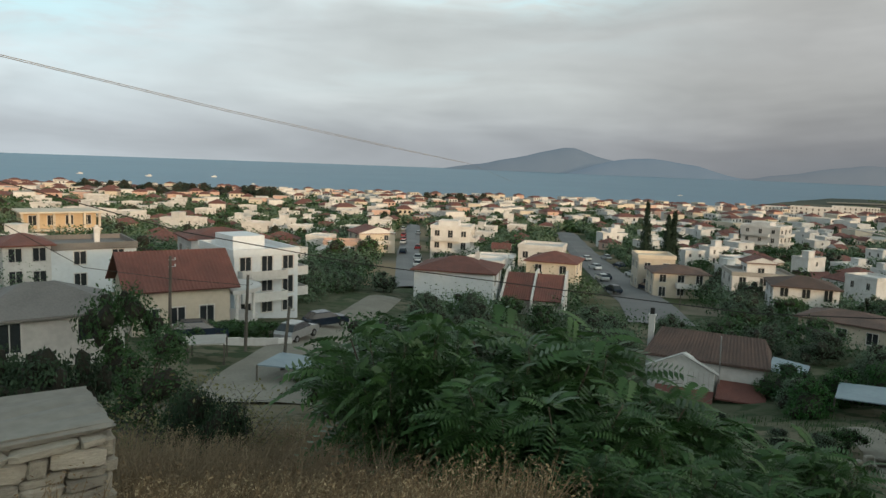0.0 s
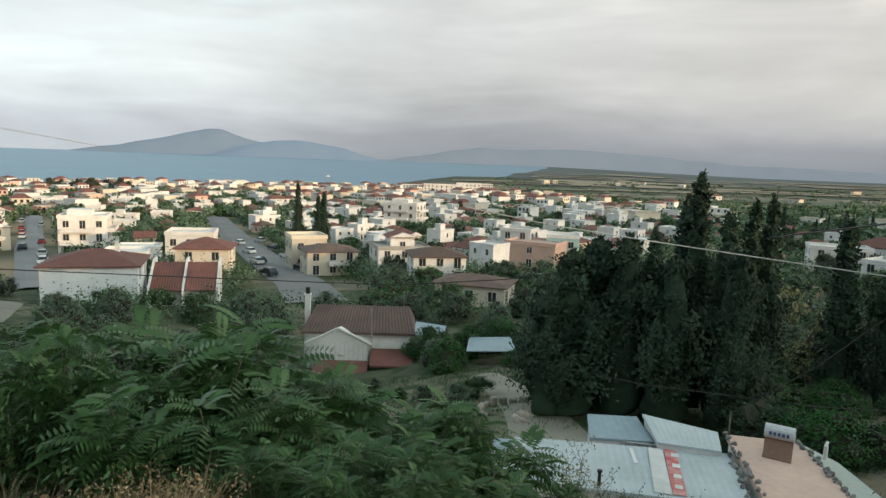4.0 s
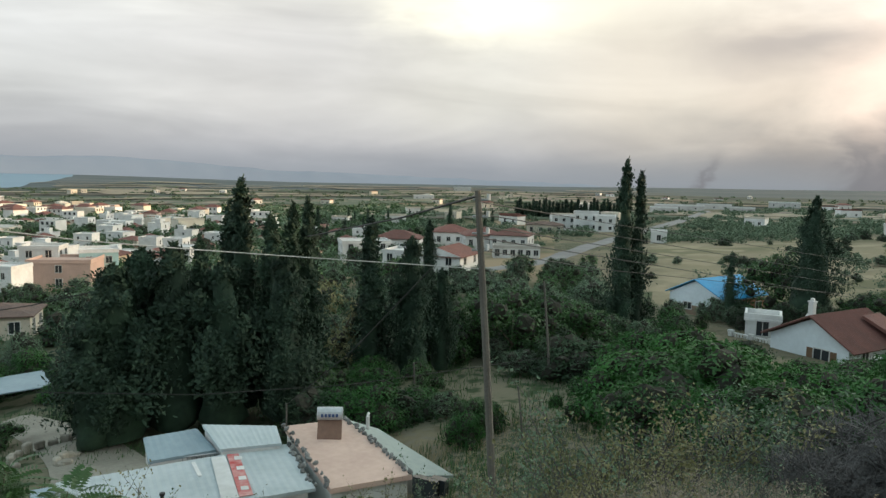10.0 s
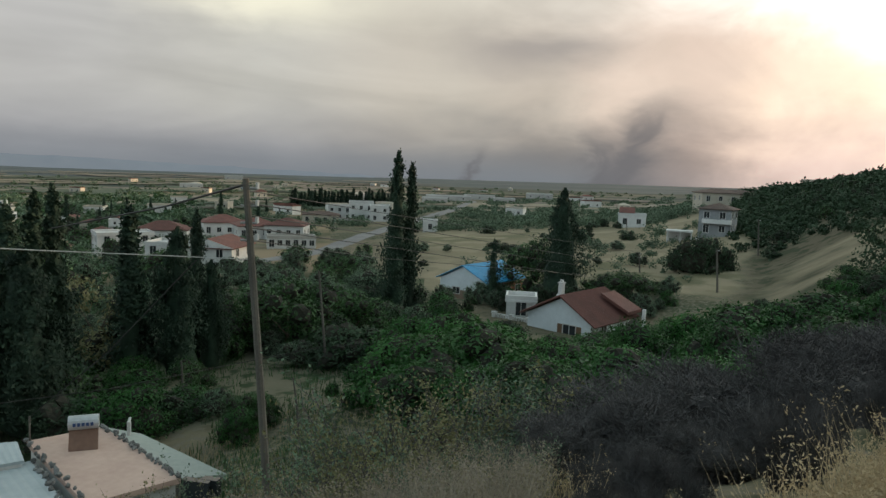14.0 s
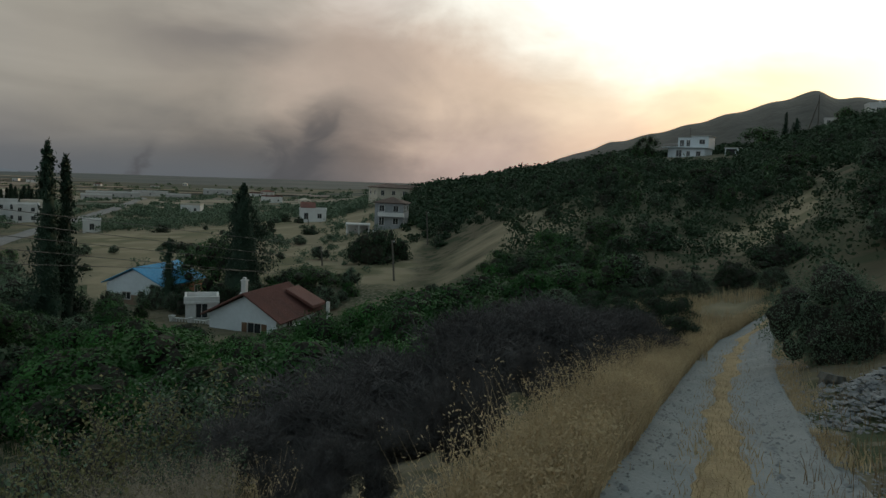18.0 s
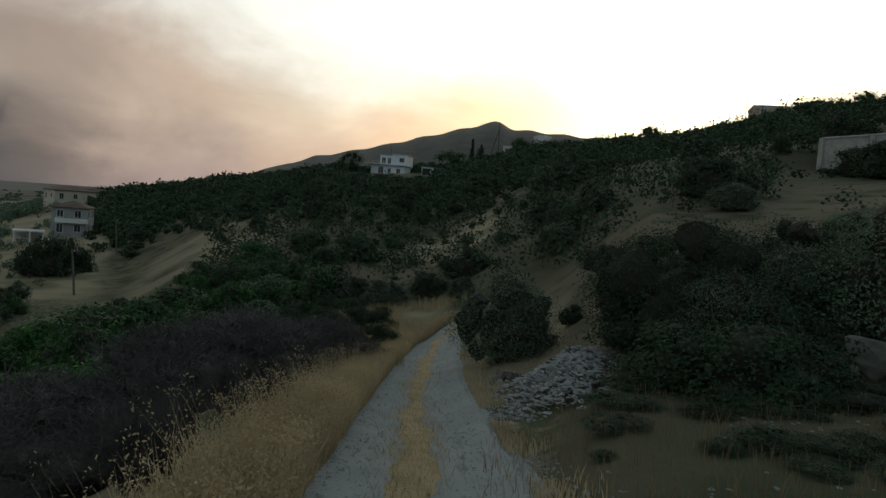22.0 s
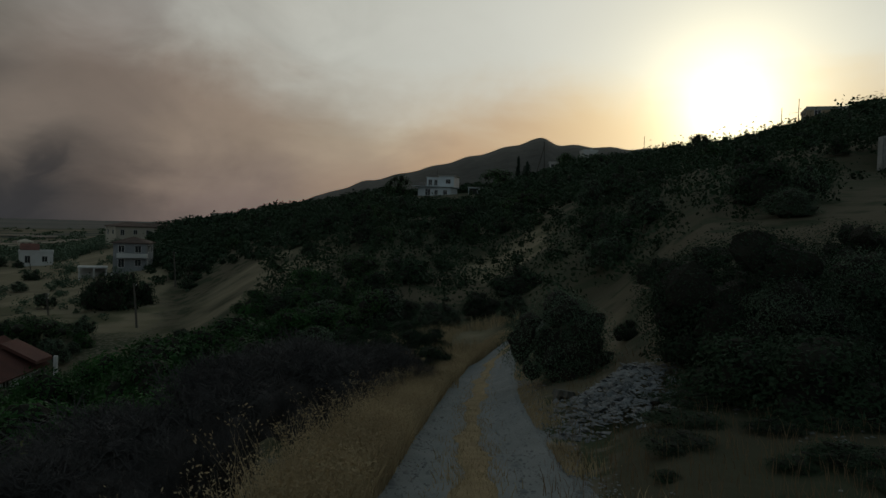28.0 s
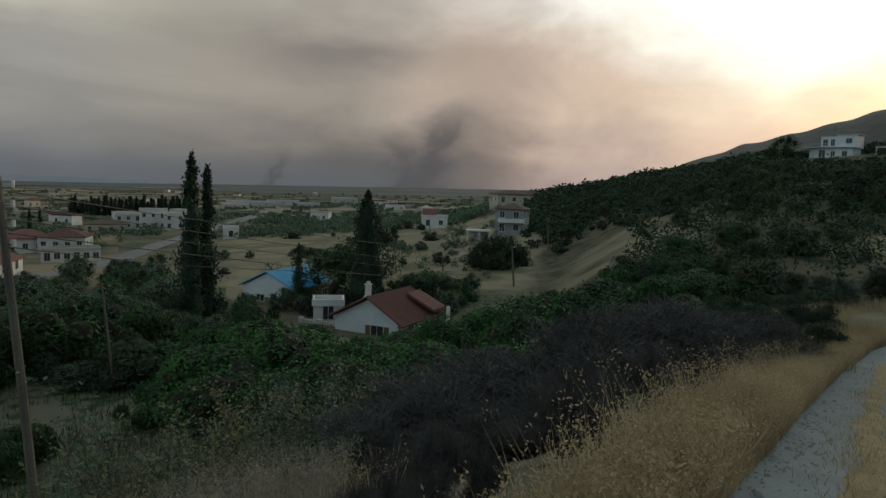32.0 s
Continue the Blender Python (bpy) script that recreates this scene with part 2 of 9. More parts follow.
def mat(name, col, col2=None, rough=0.85, grain=6.0, patch=0.35, bump=0.3, metal=0.0, vary=0.12, dist=0.02, spec=0.35, trans=0.0):
    """Two colours mixed by a coarse and a fine noise, with a fine relief and a small change from thing to thing."""
    if name in MATS:
        return MATS[name]
    ma = bpy.data.materials.new(name)
    ma.use_nodes = True
    nt = ma.node_tree
    L = nt.links
    b = nt.nodes["Principled BSDF"]
    col2 = col2 or tuple(c * 0.72 for c in col)
    tc = nt.nodes.new("ShaderNodeTexCoord")
    info = nt.nodes.new("ShaderNodeObjectInfo")
    shift = nt.nodes.new("ShaderNodeVectorMath")
    shift.operation = "MULTIPLY_ADD"
    L.new(info.outputs["Random"], shift.inputs[0])
    shift.inputs[1].default_value = (37.0, 19.0, 53.0)
    L.new(tc.outputs["Object"], shift.inputs[2])
    fine = nt.nodes.new("ShaderNodeTexNoise")
    fine.inputs["Scale"].default_value, fine.inputs["Detail"].default_value = grain, 6.0
    coarse = nt.nodes.new("ShaderNodeTexNoise")
    coarse.inputs["Scale"].default_value, coarse.inputs["Detail"].default_value = patch, 3.0
    for n in (fine, coarse):
        L.new(shift.outputs[0], n.inputs["Vector"])
    f = nt.nodes.new("ShaderNodeMath")
    f.operation = "MULTIPLY_ADD"
    L.new(coarse.outputs["Fac"], f.inputs[0])
    f.inputs[1].default_value = 0.6
    half = nt.nodes.new("ShaderNodeMath")
    half.operation = "MULTIPLY"
    L.new(fine.outputs["Fac"], half.inputs[0])
    half.inputs[1].default_value = 0.4
    L.new(half.outputs[0], f.inputs[2])
    mr = nt.nodes.new("ShaderNodeMapRange")
    mr.inputs["From Min"].default_value, mr.inputs["From Max"].default_value = 0.36, 0.64
    L.new(f.outputs[0], mr.inputs["Value"])
    mx = nt.nodes.new("ShaderNodeMix")
    mx.data_type = "RGBA"
    L.new(mr.outputs[0], mx.inputs[0])
    mx.inputs[6].default_value, mx.inputs[7].default_value = (*col2, 1), (*col, 1)
    hsv = nt.nodes.new("ShaderNodeHueSaturation")
    v = nt.nodes.new("ShaderNodeMapRange")
    v.inputs["To Min"].default_value, v.inputs["To Max"].default_value = 1 - vary, 1 + vary
    L.new(info.outputs["Random"], v.inputs["Value"])
    L.new(v.outputs[0], hsv.inputs["Value"])
    L.new(mx.outputs[2], hsv.inputs["Color"])
    L.new(hsv.outputs[0], b.inputs["Base Color"])
    b.inputs["Roughness"].default_value, b.inputs["Metallic"].default_value = rough, metal
    b.inputs["Specular IOR Level"].default_value = spec
    if bump:
        bp = nt.nodes.new("ShaderNodeBump")
        bp.inputs["Strength"].default_value, bp.inputs["Distance"].default_value = bump, dist
        L.new(fine.outputs["Fac"], bp.inputs["Height"])
        L.new(bp.outputs[0], b.inputs["Normal"])
    if trans:
        add = nt.nodes.new("ShaderNodeMixShader")
        tr = nt.nodes.new("ShaderNodeBsdfTranslucent")
        L.new(hsv.outputs[0], tr.inputs[0])
        add.inputs[0].default_value = trans
        L.new(b.outputs[0], add.inputs[1])
        L.new(tr.outputs[0], add.inputs[2])
        L.new(add.outputs[0], nt.nodes["Material Output"].inputs[0])
    MATS[name] = ma
    return ma


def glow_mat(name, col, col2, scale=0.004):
    """Distance behind miles of haze, imitated by a faint own light over a dull colour."""
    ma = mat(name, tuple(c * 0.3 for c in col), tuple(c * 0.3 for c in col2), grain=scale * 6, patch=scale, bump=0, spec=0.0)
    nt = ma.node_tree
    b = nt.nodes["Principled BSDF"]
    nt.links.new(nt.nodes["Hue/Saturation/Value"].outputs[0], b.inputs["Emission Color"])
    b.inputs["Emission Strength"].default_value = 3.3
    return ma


WHITE = mat("white_plaster", (0.62, 0.625, 0.62), (0.48, 0.48, 0.47), rough=0.9, grain=3, vary=0.1)
CREAM = mat("cream_plaster", (0.56, 0.515, 0.43), (0.46, 0.42, 0.35), rough=0.9, grain=3, vary=0.12)
PINK = mat("pink_plaster", (0.52, 0.37, 0.31), (0.43, 0.31, 0.26), rough=0.9, grain=3)
OCHRE = mat("ochre_plaster", (0.50, 0.40, 0.27), (0.40, 0.32, 0.22), rough=0.9, grain=3)
# white plaster with the blue skylight of shaded walls put into its colour
SKYLIT_WHITE = mat("skylight_tinted_plaster", (0.62, 0.67, 0.71), (0.52, 0.565, 0.60), rough=0.9, grain=3, vary=0.08)
GREYW = mat("grey_plaster", (0.50, 0.49, 0.47), (0.38, 0.37, 0.36), rough=0.9, grain=3)
TILE = mat("red_roof_tile", (0.165, 0.07, 0.056), (0.105, 0.05, 0.043), rough=0.8, grain=14, patch=0.6, bump=0.8, dist=0.06, vary=0.2)
TILE_OLD = mat("weathered_roof_tile", (0.12, 0.08, 0.066), (0.075, 0.056, 0.05), rough=0.85, grain=14, patch=0.6, bump=0.8, dist=0.06, vary=0.2)
SLATE = mat("grey_roof", (0.20, 0.19, 0.18), (0.13, 0.125, 0.12), rough=0.8, grain=8, bump=0.5)
CONC = mat("concrete", (0.40, 0.39, 0.36), (0.28, 0.27, 0.25), rough=0.9, grain=10)
BRICKW = mat("brick_wall", (0.42, 0.20, 0.12), (0.30, 0.14, 0.09), grain=12)
GLASS = mat("window_glass", (0.03, 0.035, 0.04), rough=0.12, bump=0, spec=0.6)
SHUT = mat("wooden_shutter", (0.16, 0.10, 0.06), rough=0.6)
FRAME = mat("window_frame", (0.55, 0.55, 0.53), rough=0.5, bump=0)
ASPH = mat("asphalt", (0.20, 0.20, 0.20), (0.15, 0.15, 0.155), rough=0.9, grain=20, patch=0.1, bump=0.3)
DIRT = mat("pale_dirt", (0.26, 0.245, 0.205), (0.185, 0.17, 0.14), rough=0.95, grain=5, patch=0.3, bump=0.6, dist=0.05)
BARK = mat("bark", (0.14, 0.11, 0.085), (0.08, 0.065, 0.05), rough=0.95, grain=14, bump=0.9, dist=0.03)
# twigs inside a crown, with the shade there painted into their colour
SHADED_TWIG = mat("shaded_twig_inside", (0.03, 0.029, 0.02), (0.018, 0.018, 0.013), rough=0.95, grain=9, bump=0.9, dist=0.05)
WOODP = mat("weathered_pole_wood", (0.12, 0.11, 0.095), (0.07, 0.065, 0.056), rough=0.9, grain=18, bump=0.5)
WIRE = mat("wire", (0.02, 0.02, 0.02), rough=0.6, bump=0)
WIREL = mat("light_wire", (0.46, 0.47, 0.47), rough=0.5, bump=0)
METAL = mat("galvanised_steel", (0.45, 0.46, 0.47), (0.33, 0.34, 0.35), rough=0.45, metal=0.7, grain=8)
SHEET = mat("painted_sheet_roof", (0.44, 0.49, 0.51), (0.35, 0.40, 0.42), rough=0.55, grain=3, patch=0.5, bump=0.15)
SHEETD = mat("blue_grey_sheet_roof", (0.25, 0.32, 0.36), (0.20, 0.26, 0.30), rough=0.55, grain=3, patch=0.5, bump=0.15)
BLUER = mat("blue_sheet_roof", (0.05, 0.30, 0.55), (0.04, 0.23, 0.45), rough=0.5, grain=2, bump=0.15)
SALMON = mat("salmon_roof_coat", (0.50, 0.365, 0.305), (0.42, 0.30, 0.25), rough=0.85, grain=4, patch=0.9, bump=0.4)
SILVER = mat("silver_paint", (0.62, 0.64, 0.66), rough=0.35, metal=0.3, bump=0)
BLACK = mat("black_metal", (0.02, 0.02, 0.02), rough=0.5, bump=0)

OLIVE = mat("olive_leaf", (0.12, 0.175, 0.11), (0.058, 0.092, 0.055), rough=0.7, grain=2.5, patch=0.5, bump=0, vary=0.25, trans=0.15)
GREEN = mat("green_leaf", (0.048, 0.11, 0.03), (0.022, 0.054, 0.017), rough=0.6, grain=2.5, patch=0.5, bump=0, vary=0.25, trans=0.2)
LIME = mat("fresh_leaf", (0.04, 0.13, 0.024), (0.016, 0.056, 0.012), rough=0.6, grain=2.5, patch=0.6, bump=0, vary=0.2, trans=0.25)
DARK = mat("cypress_leaf", (0.026, 0.053, 0.03), (0.013, 0.027, 0.016), rough=0.8, grain=3, patch=0.7, bump=0, vary=0.2, trans=0.05)
SCRUB = mat("scrub_leaf", (0.036, 0.066, 0.032), (0.018, 0.035, 0.017), rough=0.85, grain=3, patch=0.6, bump=0, vary=0.25, trans=0.1)
DEAD = mat("dead_bramble", (0.088, 0.084, 0.083), (0.047, 0.045, 0.045), rough=0.9, grain=4, patch=0.7, bump=0, vary=0.15)
AILAN = mat("pinnate_leaf", (0.074, 0.148, 0.046), (0.032, 0.071, 0.022), rough=0.42, grain=3, patch=0.8, bump=0, vary=0.1, trans=0.25)
HAY = mat("dry_grass", (0.47, 0.38, 0.235), (0.30, 0.235, 0.14), rough=0.9, grain=6, patch=0.8, bump=0, trans=0.2)
RUSTY = mat("dry_weeds", (0.23, 0.165, 0.095), (0.13, 0.095, 0.056), rough=0.95, grain=6, patch=0.8, bump=0, trans=0.15)
YELLOW = mat("yellow_shrub_leaf", (0.23, 0.215, 0.105), (0.13, 0.135, 0.06), rough=0.7, grain=3, bump=0, trans=0.2)
ROCK = mat("grey_schist", (0.21, 0.212, 0.205), (0.10, 0.105, 0.108), rough=0.85, grain=7, patch=1.2, bump=0.7, dist=0.03, vary=0.3)
LIMES = mat("pale_limestone", (0.34, 0.315, 0.265), (0.23, 0.21, 0.175), rough=0.9, grain=8, patch=1.2, bump=0.7, dist=0.02, vary=0.22)
MORTAR = mat("mortar", (0.36, 0.33, 0.28), (0.27, 0.25, 0.215), rough=0.95, grain=14, bump=0.7)


# ---------------------------------------------------------------- mesh helpers
def mesh_ob(name, verts, faces, mats, parent=None, mi=None, smooth=False):
    me = bpy.data.meshes.new(name)
    if isinstance(faces, np.ndarray):
        n, k = faces.shape
        verts = np.asarray(verts, dtype=np.float32)
        me.vertices.add(len(verts))
        me.vertices.foreach_set("co", verts.ravel())
        me.loops.add(n * k)
        me.loops.foreach_set("vertex_index", faces.ravel().astype(np.int32))
        me.polygons.add(n)
        me.polygons.foreach_set("loop_start", np.arange(0, n * k, k, dtype=np.int32))
    else:
        me.from_pydata([tuple(v) for v in verts], [], [tuple(f) for f in faces])
    for m in mats if isinstance(mats, (list, tuple)) else [mats]:
        me.materials.append(m)
    if mi is not None:
        me.polygons.foreach_set("material_index", np.asarray(mi, dtype=np.int32))
    if smooth:
        me.polygons.foreach_set("use_smooth", np.ones(len(me.polygons), dtype=bool))
    me.update()
    ob = new(name, me)
    if parent:
        ob.parent = parent
    return ob


def part(name, bm, material, parent, label="", at=None, smooth=False):
    """One bmesh as one mesh object under a thing or a part."""
    me = bpy.data.meshes.new(name)
    bm.to_mesh(me)
    bm.free()
    for m in material if isinstance(material, (list, tuple)) else [material]:
        me.materials.append(m)
    if smooth:
        me.polygons.foreach_set("use_smooth", np.ones(len(me.polygons), dtype=bool))
    ob = new(name, me)
    ob.parent = parent
    if at is not None:
        ob.matrix_basis = at
    return tagged(ob, label)


def shared(name, me, parent, at):
    ob = new(name, me)
    ob.parent = parent
    ob.matrix_basis = at
    return ob


def box(bm, x, y, z, sx, sy, sz, mi=0, turn=None):
    """A box whose base centre is x, y, z."""
    vs = []
    for dz in (0, sz):
        for dx, dy in ((-1, -1), (1, -1), (1, 1), (-1, 1)):
            p = Vector((dx * sx / 2, dy * sy / 2, dz))
            if turn:
                p = turn @ p
            vs.append(bm.verts.new(p + Vector((x, y, z))))
    for f in ((3, 2, 1, 0), (4, 5, 6, 7), (0, 1, 5, 4), (1, 2, 6, 5), (2, 3, 7, 6), (3, 0, 4, 7)):
        bm.faces.new([vs[i] for i in f]).material_index = mi
    return vs


def tube(bm, pts, rad, n=6, mi=0, rad2=None):
    """A round bar along points, thinning to rad2."""
    pts = [Vector(p) for p in pts]
    rings = []
    for i, p in enumerate(pts):
        d = (pts[min(i + 1, len(pts) - 1)] - pts[max(i - 1, 0)]).normalized()
        a = d.orthogonal().normalized()
        b = d.cross(a)
        k = i / max(1, len(pts) - 1)
        r = rad + ((rad2 if rad2 is not None else rad) - rad) * k
        rings.append([bm.verts.new(p + (a * math.cos(2 * math.pi * j / n) + b * math.sin(2 * math.pi * j / n)) * r) for j in range(n)])
    for u, v in zip(rings, rings[1:]):
        for j in range(n):
            bm.faces.new((u[j], u[(j + 1) % n], v[(j + 1) % n], v[j])).material_index = mi
    bm.faces.new(rings[0][::-1]).material_index = mi
    bm.faces.new(rings[-1]).material_index = mi


# ---------------------------------------------------------------- the lie of the land
PROFILES = []


def profile(az, text):
    rz = np.array([[float(v) for v in p.split(":")] for p in text.split()])
    PROFILES.append((az, rz[:, 0], rz[:, 1]))


profile(-70, "0:-1.7 6:-2.4 20:-5 62:-12 150:-16 400:-28 900:-39 1000:-44 5000:-60")
profile(-30, "0:-1.7 5:-2.9 10:-4.8 20:-8 35:-11.5 62:-14.3 85:-14.6 150:-17 400:-28 900:-39 980:-44 5000:-60")
profile(-12, "0:-1.7 5:-3 10:-5.2 20:-8.5 35:-12 60:-15.2 100:-18.5 200:-25 400:-32 800:-40 860:-44 5000:-60")
profile(18, "0:-1.7 5:-2.8 10:-5 20:-9.6 35:-15.2 50:-18.7 65:-19.9 90:-20.9 115:-21.7 230:-27.8 450:-34 850:-40 930:-44 5000:-60")
profile(32, "0:-1.7 5:-3 10:-5.6 15:-8.3 20:-11.2 23:-13.1 32:-13.6 45:-15.5 65:-17.5 120:-21 250:-27 500:-32 1000:-37 1550:-40.5 1700:-44 5000:-60")
profile(33.5, "0:-1.7 5:-3 10:-5.6 15:-8.3 20:-11.2 23:-13.1 32:-13.6 45:-15.4 65:-17.3 120:-21 250:-27 500:-32 1000:-37 2000:-41.3 2600:-44 5000:-60")
profile(35, "0:-1.7 5:-3 10:-5.6 15:-8.3 20:-11.2 23:-13.2 32:-13.6 45:-15.3 65:-17.1 120:-21 250:-27 500:-32 1000:-37 2000:-41 3300:-42.6 5000:-50")
profile(36, "0:-1.7 5:-3 10:-5.6 15:-8.3 20:-11.2 23:-13.2 32:-13.6 45:-15.3 65:-17 120:-21 250:-27 500:-32 1000:-37 2000:-41 5000:-41.8")
profile(52, "0:-1.7 5:-3.2 10:-5.6 15:-8.3 20:-11.2 23:-13.3 32:-13.6 42:-14.2 65:-15.5 120:-19 250:-25 500:-30 1500:-36 3000:-45 5000:-66")
profile(70, "0:-1.7 5:-3.2 10:-5.6 19:-9.6 24:-11 31:-11.8 45:-12.9 70:-14.5 180:-20 300:-22 500:-25 1500:-32 3000:-42 5000:-60")
profile(85, "0:-1.7 5:-3 10:-4.8 20:-8 40:-12 65:-14.5 95:-16.8 150:-16.5 190:-17 300:-20 1500:-30 3000:-36 5000:-46")
profile(97, "0:-1.7 5:-2.8 9:-4 14:-6.5 25:-9.5 45:-12.5 72:-16 90:-14 130:-14 208:-13 300:-17 1500:-28 5000:-34")
profile(106, "0:-1.7 6:-2.5 9:-3.6 14:-6 30:-9.5 60:-12 90:-13.8 120:-13 160:-10 200:-7.5 280:-2.5 400:-6 1500:-20 5000:-25")
profile(114, "0:-1.7 6:-2.3 10:-2.9 15:-5 30:-7.5 60:-8.5 100:-6.3 180:0 260:4.6 400:2 1500:-10 5000:-20")
profile(122, "0:-1.7 6:-2.3 10:-2.9 15:-3.8 25:-5.2 45:-6.5 80:-3 120:2 160:5.2 240:10.4 280:10.5 500:5 1500:0 5000:-20")
profile(130, "0:-1.7 6.3:-2.35 14.4:-3.75 24:-4.9 35:-5.5 50:-5.3 75:-3 110:1.2 150:5 230:11.8 320:19 500:18 1500:0 5000:-20")
profile(138, "0:-1.7 6:-2.3 12:-2.9 20:-3.4 35:-3.2 60:0 100:6 150:13 250:23.5 300:26 500:22 1500:0 5000:-20")
profile(147, "0:-1.7 6:-2 12:-2.2 20:-1.5 40:2 80:8 140:15.5 220:25 300:27 600:18 5000:-20")
profile(157, "0:-1.7 6:-1.9 14:-2.2 25:0 45:3.2 60:5.2 64:7 100:14 160:26.5 250:30 600:22 5000:-20")
profile(170, "0:-1.7 6:-1.7 14:-1.9 25:0.8 45:4.2 60:6.4 63:9.6 70:12 120:22.6 300:30 600:25 5000:-20")
profile(182, "0:-1.7 6:-1.5 14:-0.8 25:3 45:9 70:15 150:25 600:30 5000:-20")
profile(240, "0:-1.7 10:-1 30:2 70:8 200:20 600:25 5000:-20")
P_AZ = np.array([p[0] for p in PROFILES] + [PROFILES[0][0] + 360.0])


P_LOG = [np.log(p[1] + 4.0) for p in PROFILES + PROFILES[:1]]
P_LL = [q.tolist() for q in P_LOG]
P_ZZ = [p[2].tolist() for p in PROFILES + PROFILES[:1]]
P_AL = P_AZ.tolist()


def along_profile(i, lr):
    xs, zs = P_LL[i], P_ZZ[i]
    if lr >= xs[-1]:
        return zs[-1]
    k = 1
    while xs[k] < lr:
        k += 1
    return zs[k - 1] + (zs[k] - zs[k - 1]) * (lr - xs[k - 1]) / (xs[k] - xs[k - 1])


def ground_one(x, y):
    r = math.hypot(x, y)
    az = (math.degrees(math.atan2(x, y)) + 70.0) % 360.0 - 70.0
    lr = math.log(r + 4.0)
    i = 0
    while i < len(P_AL) - 2 and P_AL[i + 1] <= az:
        i += 1
    k = (az - P_AL[i]) / (P_AL[i + 1] - P_AL[i])
    k = 0.5 * k + 0.5 * k * k * (3 - 2 * k)
    z = along_profile(i, lr) * (1 - k) + along_profile(i + 1, lr) * k
    rough = min(1.0, max(0.0, (r - 5) / 60)) * min(1.0, max(0.0, (3000 - r) / 2000))
    return z + rough * 0.14 * (math.sin(x * 0.23 + 1.3) * math.sin(y * 0.19) + 0.6 * math.sin(x * 0.61 - y * 0.4) * math.sin(y * 0.53 + 2.0))


def ground(x, y):
    """Height of the land; takes numbers or arrays."""
    if isinstance(x, (float, int)):
        return ground_one(x, y)
    x, y = np.asarray(x, float), np.asarray(y, float)
    r = np.hypot(x, y)
    az = (np.degrees(np.arctan2(x, y)) + 70.0) % 360.0 - 70.0
    lr = np.log(r + 4.0)
    tab = np.array([np.interp(lr, q, p[2]) for p, q in zip(PROFILES + PROFILES[:1], P_LOG)])
    i = np.clip(np.searchsorted(P_AZ, az, side="right") - 1, 0, len(P_AZ) - 2)
    k = (az - P_AZ[i]) / (P_AZ[i + 1] - P_AZ[i])
    k = 0.5 * k + 0.5 * k * k * (3 - 2 * k)
    z = np.take_along_axis(tab, i[None], 0)[0] * (1 - k) + np.take_along_axis(tab, i[None] + 1, 0)[0] * k if x.ndim else tab[i] * (1 - k) + tab[i + 1] * k
    rough = np.clip((r - 5) / 60, 0, 1) * np.clip((3000 - r) / 2000, 0, 1)
    z = z + rough * 0.14 * (np.sin(x * 0.23 + 1.3) * np.sin(y * 0.19) + 0.6 * np.sin(x * 0.61 - y * 0.4) * np.sin(y * 0.53 + 2.0))
    return z if x.ndim else float(z)


def at(az, r, dz=0.0):
    a = radians(az)
    x, y = r * math.sin(a), r * math.cos(a)
    return Vector((x, y, ground(x, y) + dz))


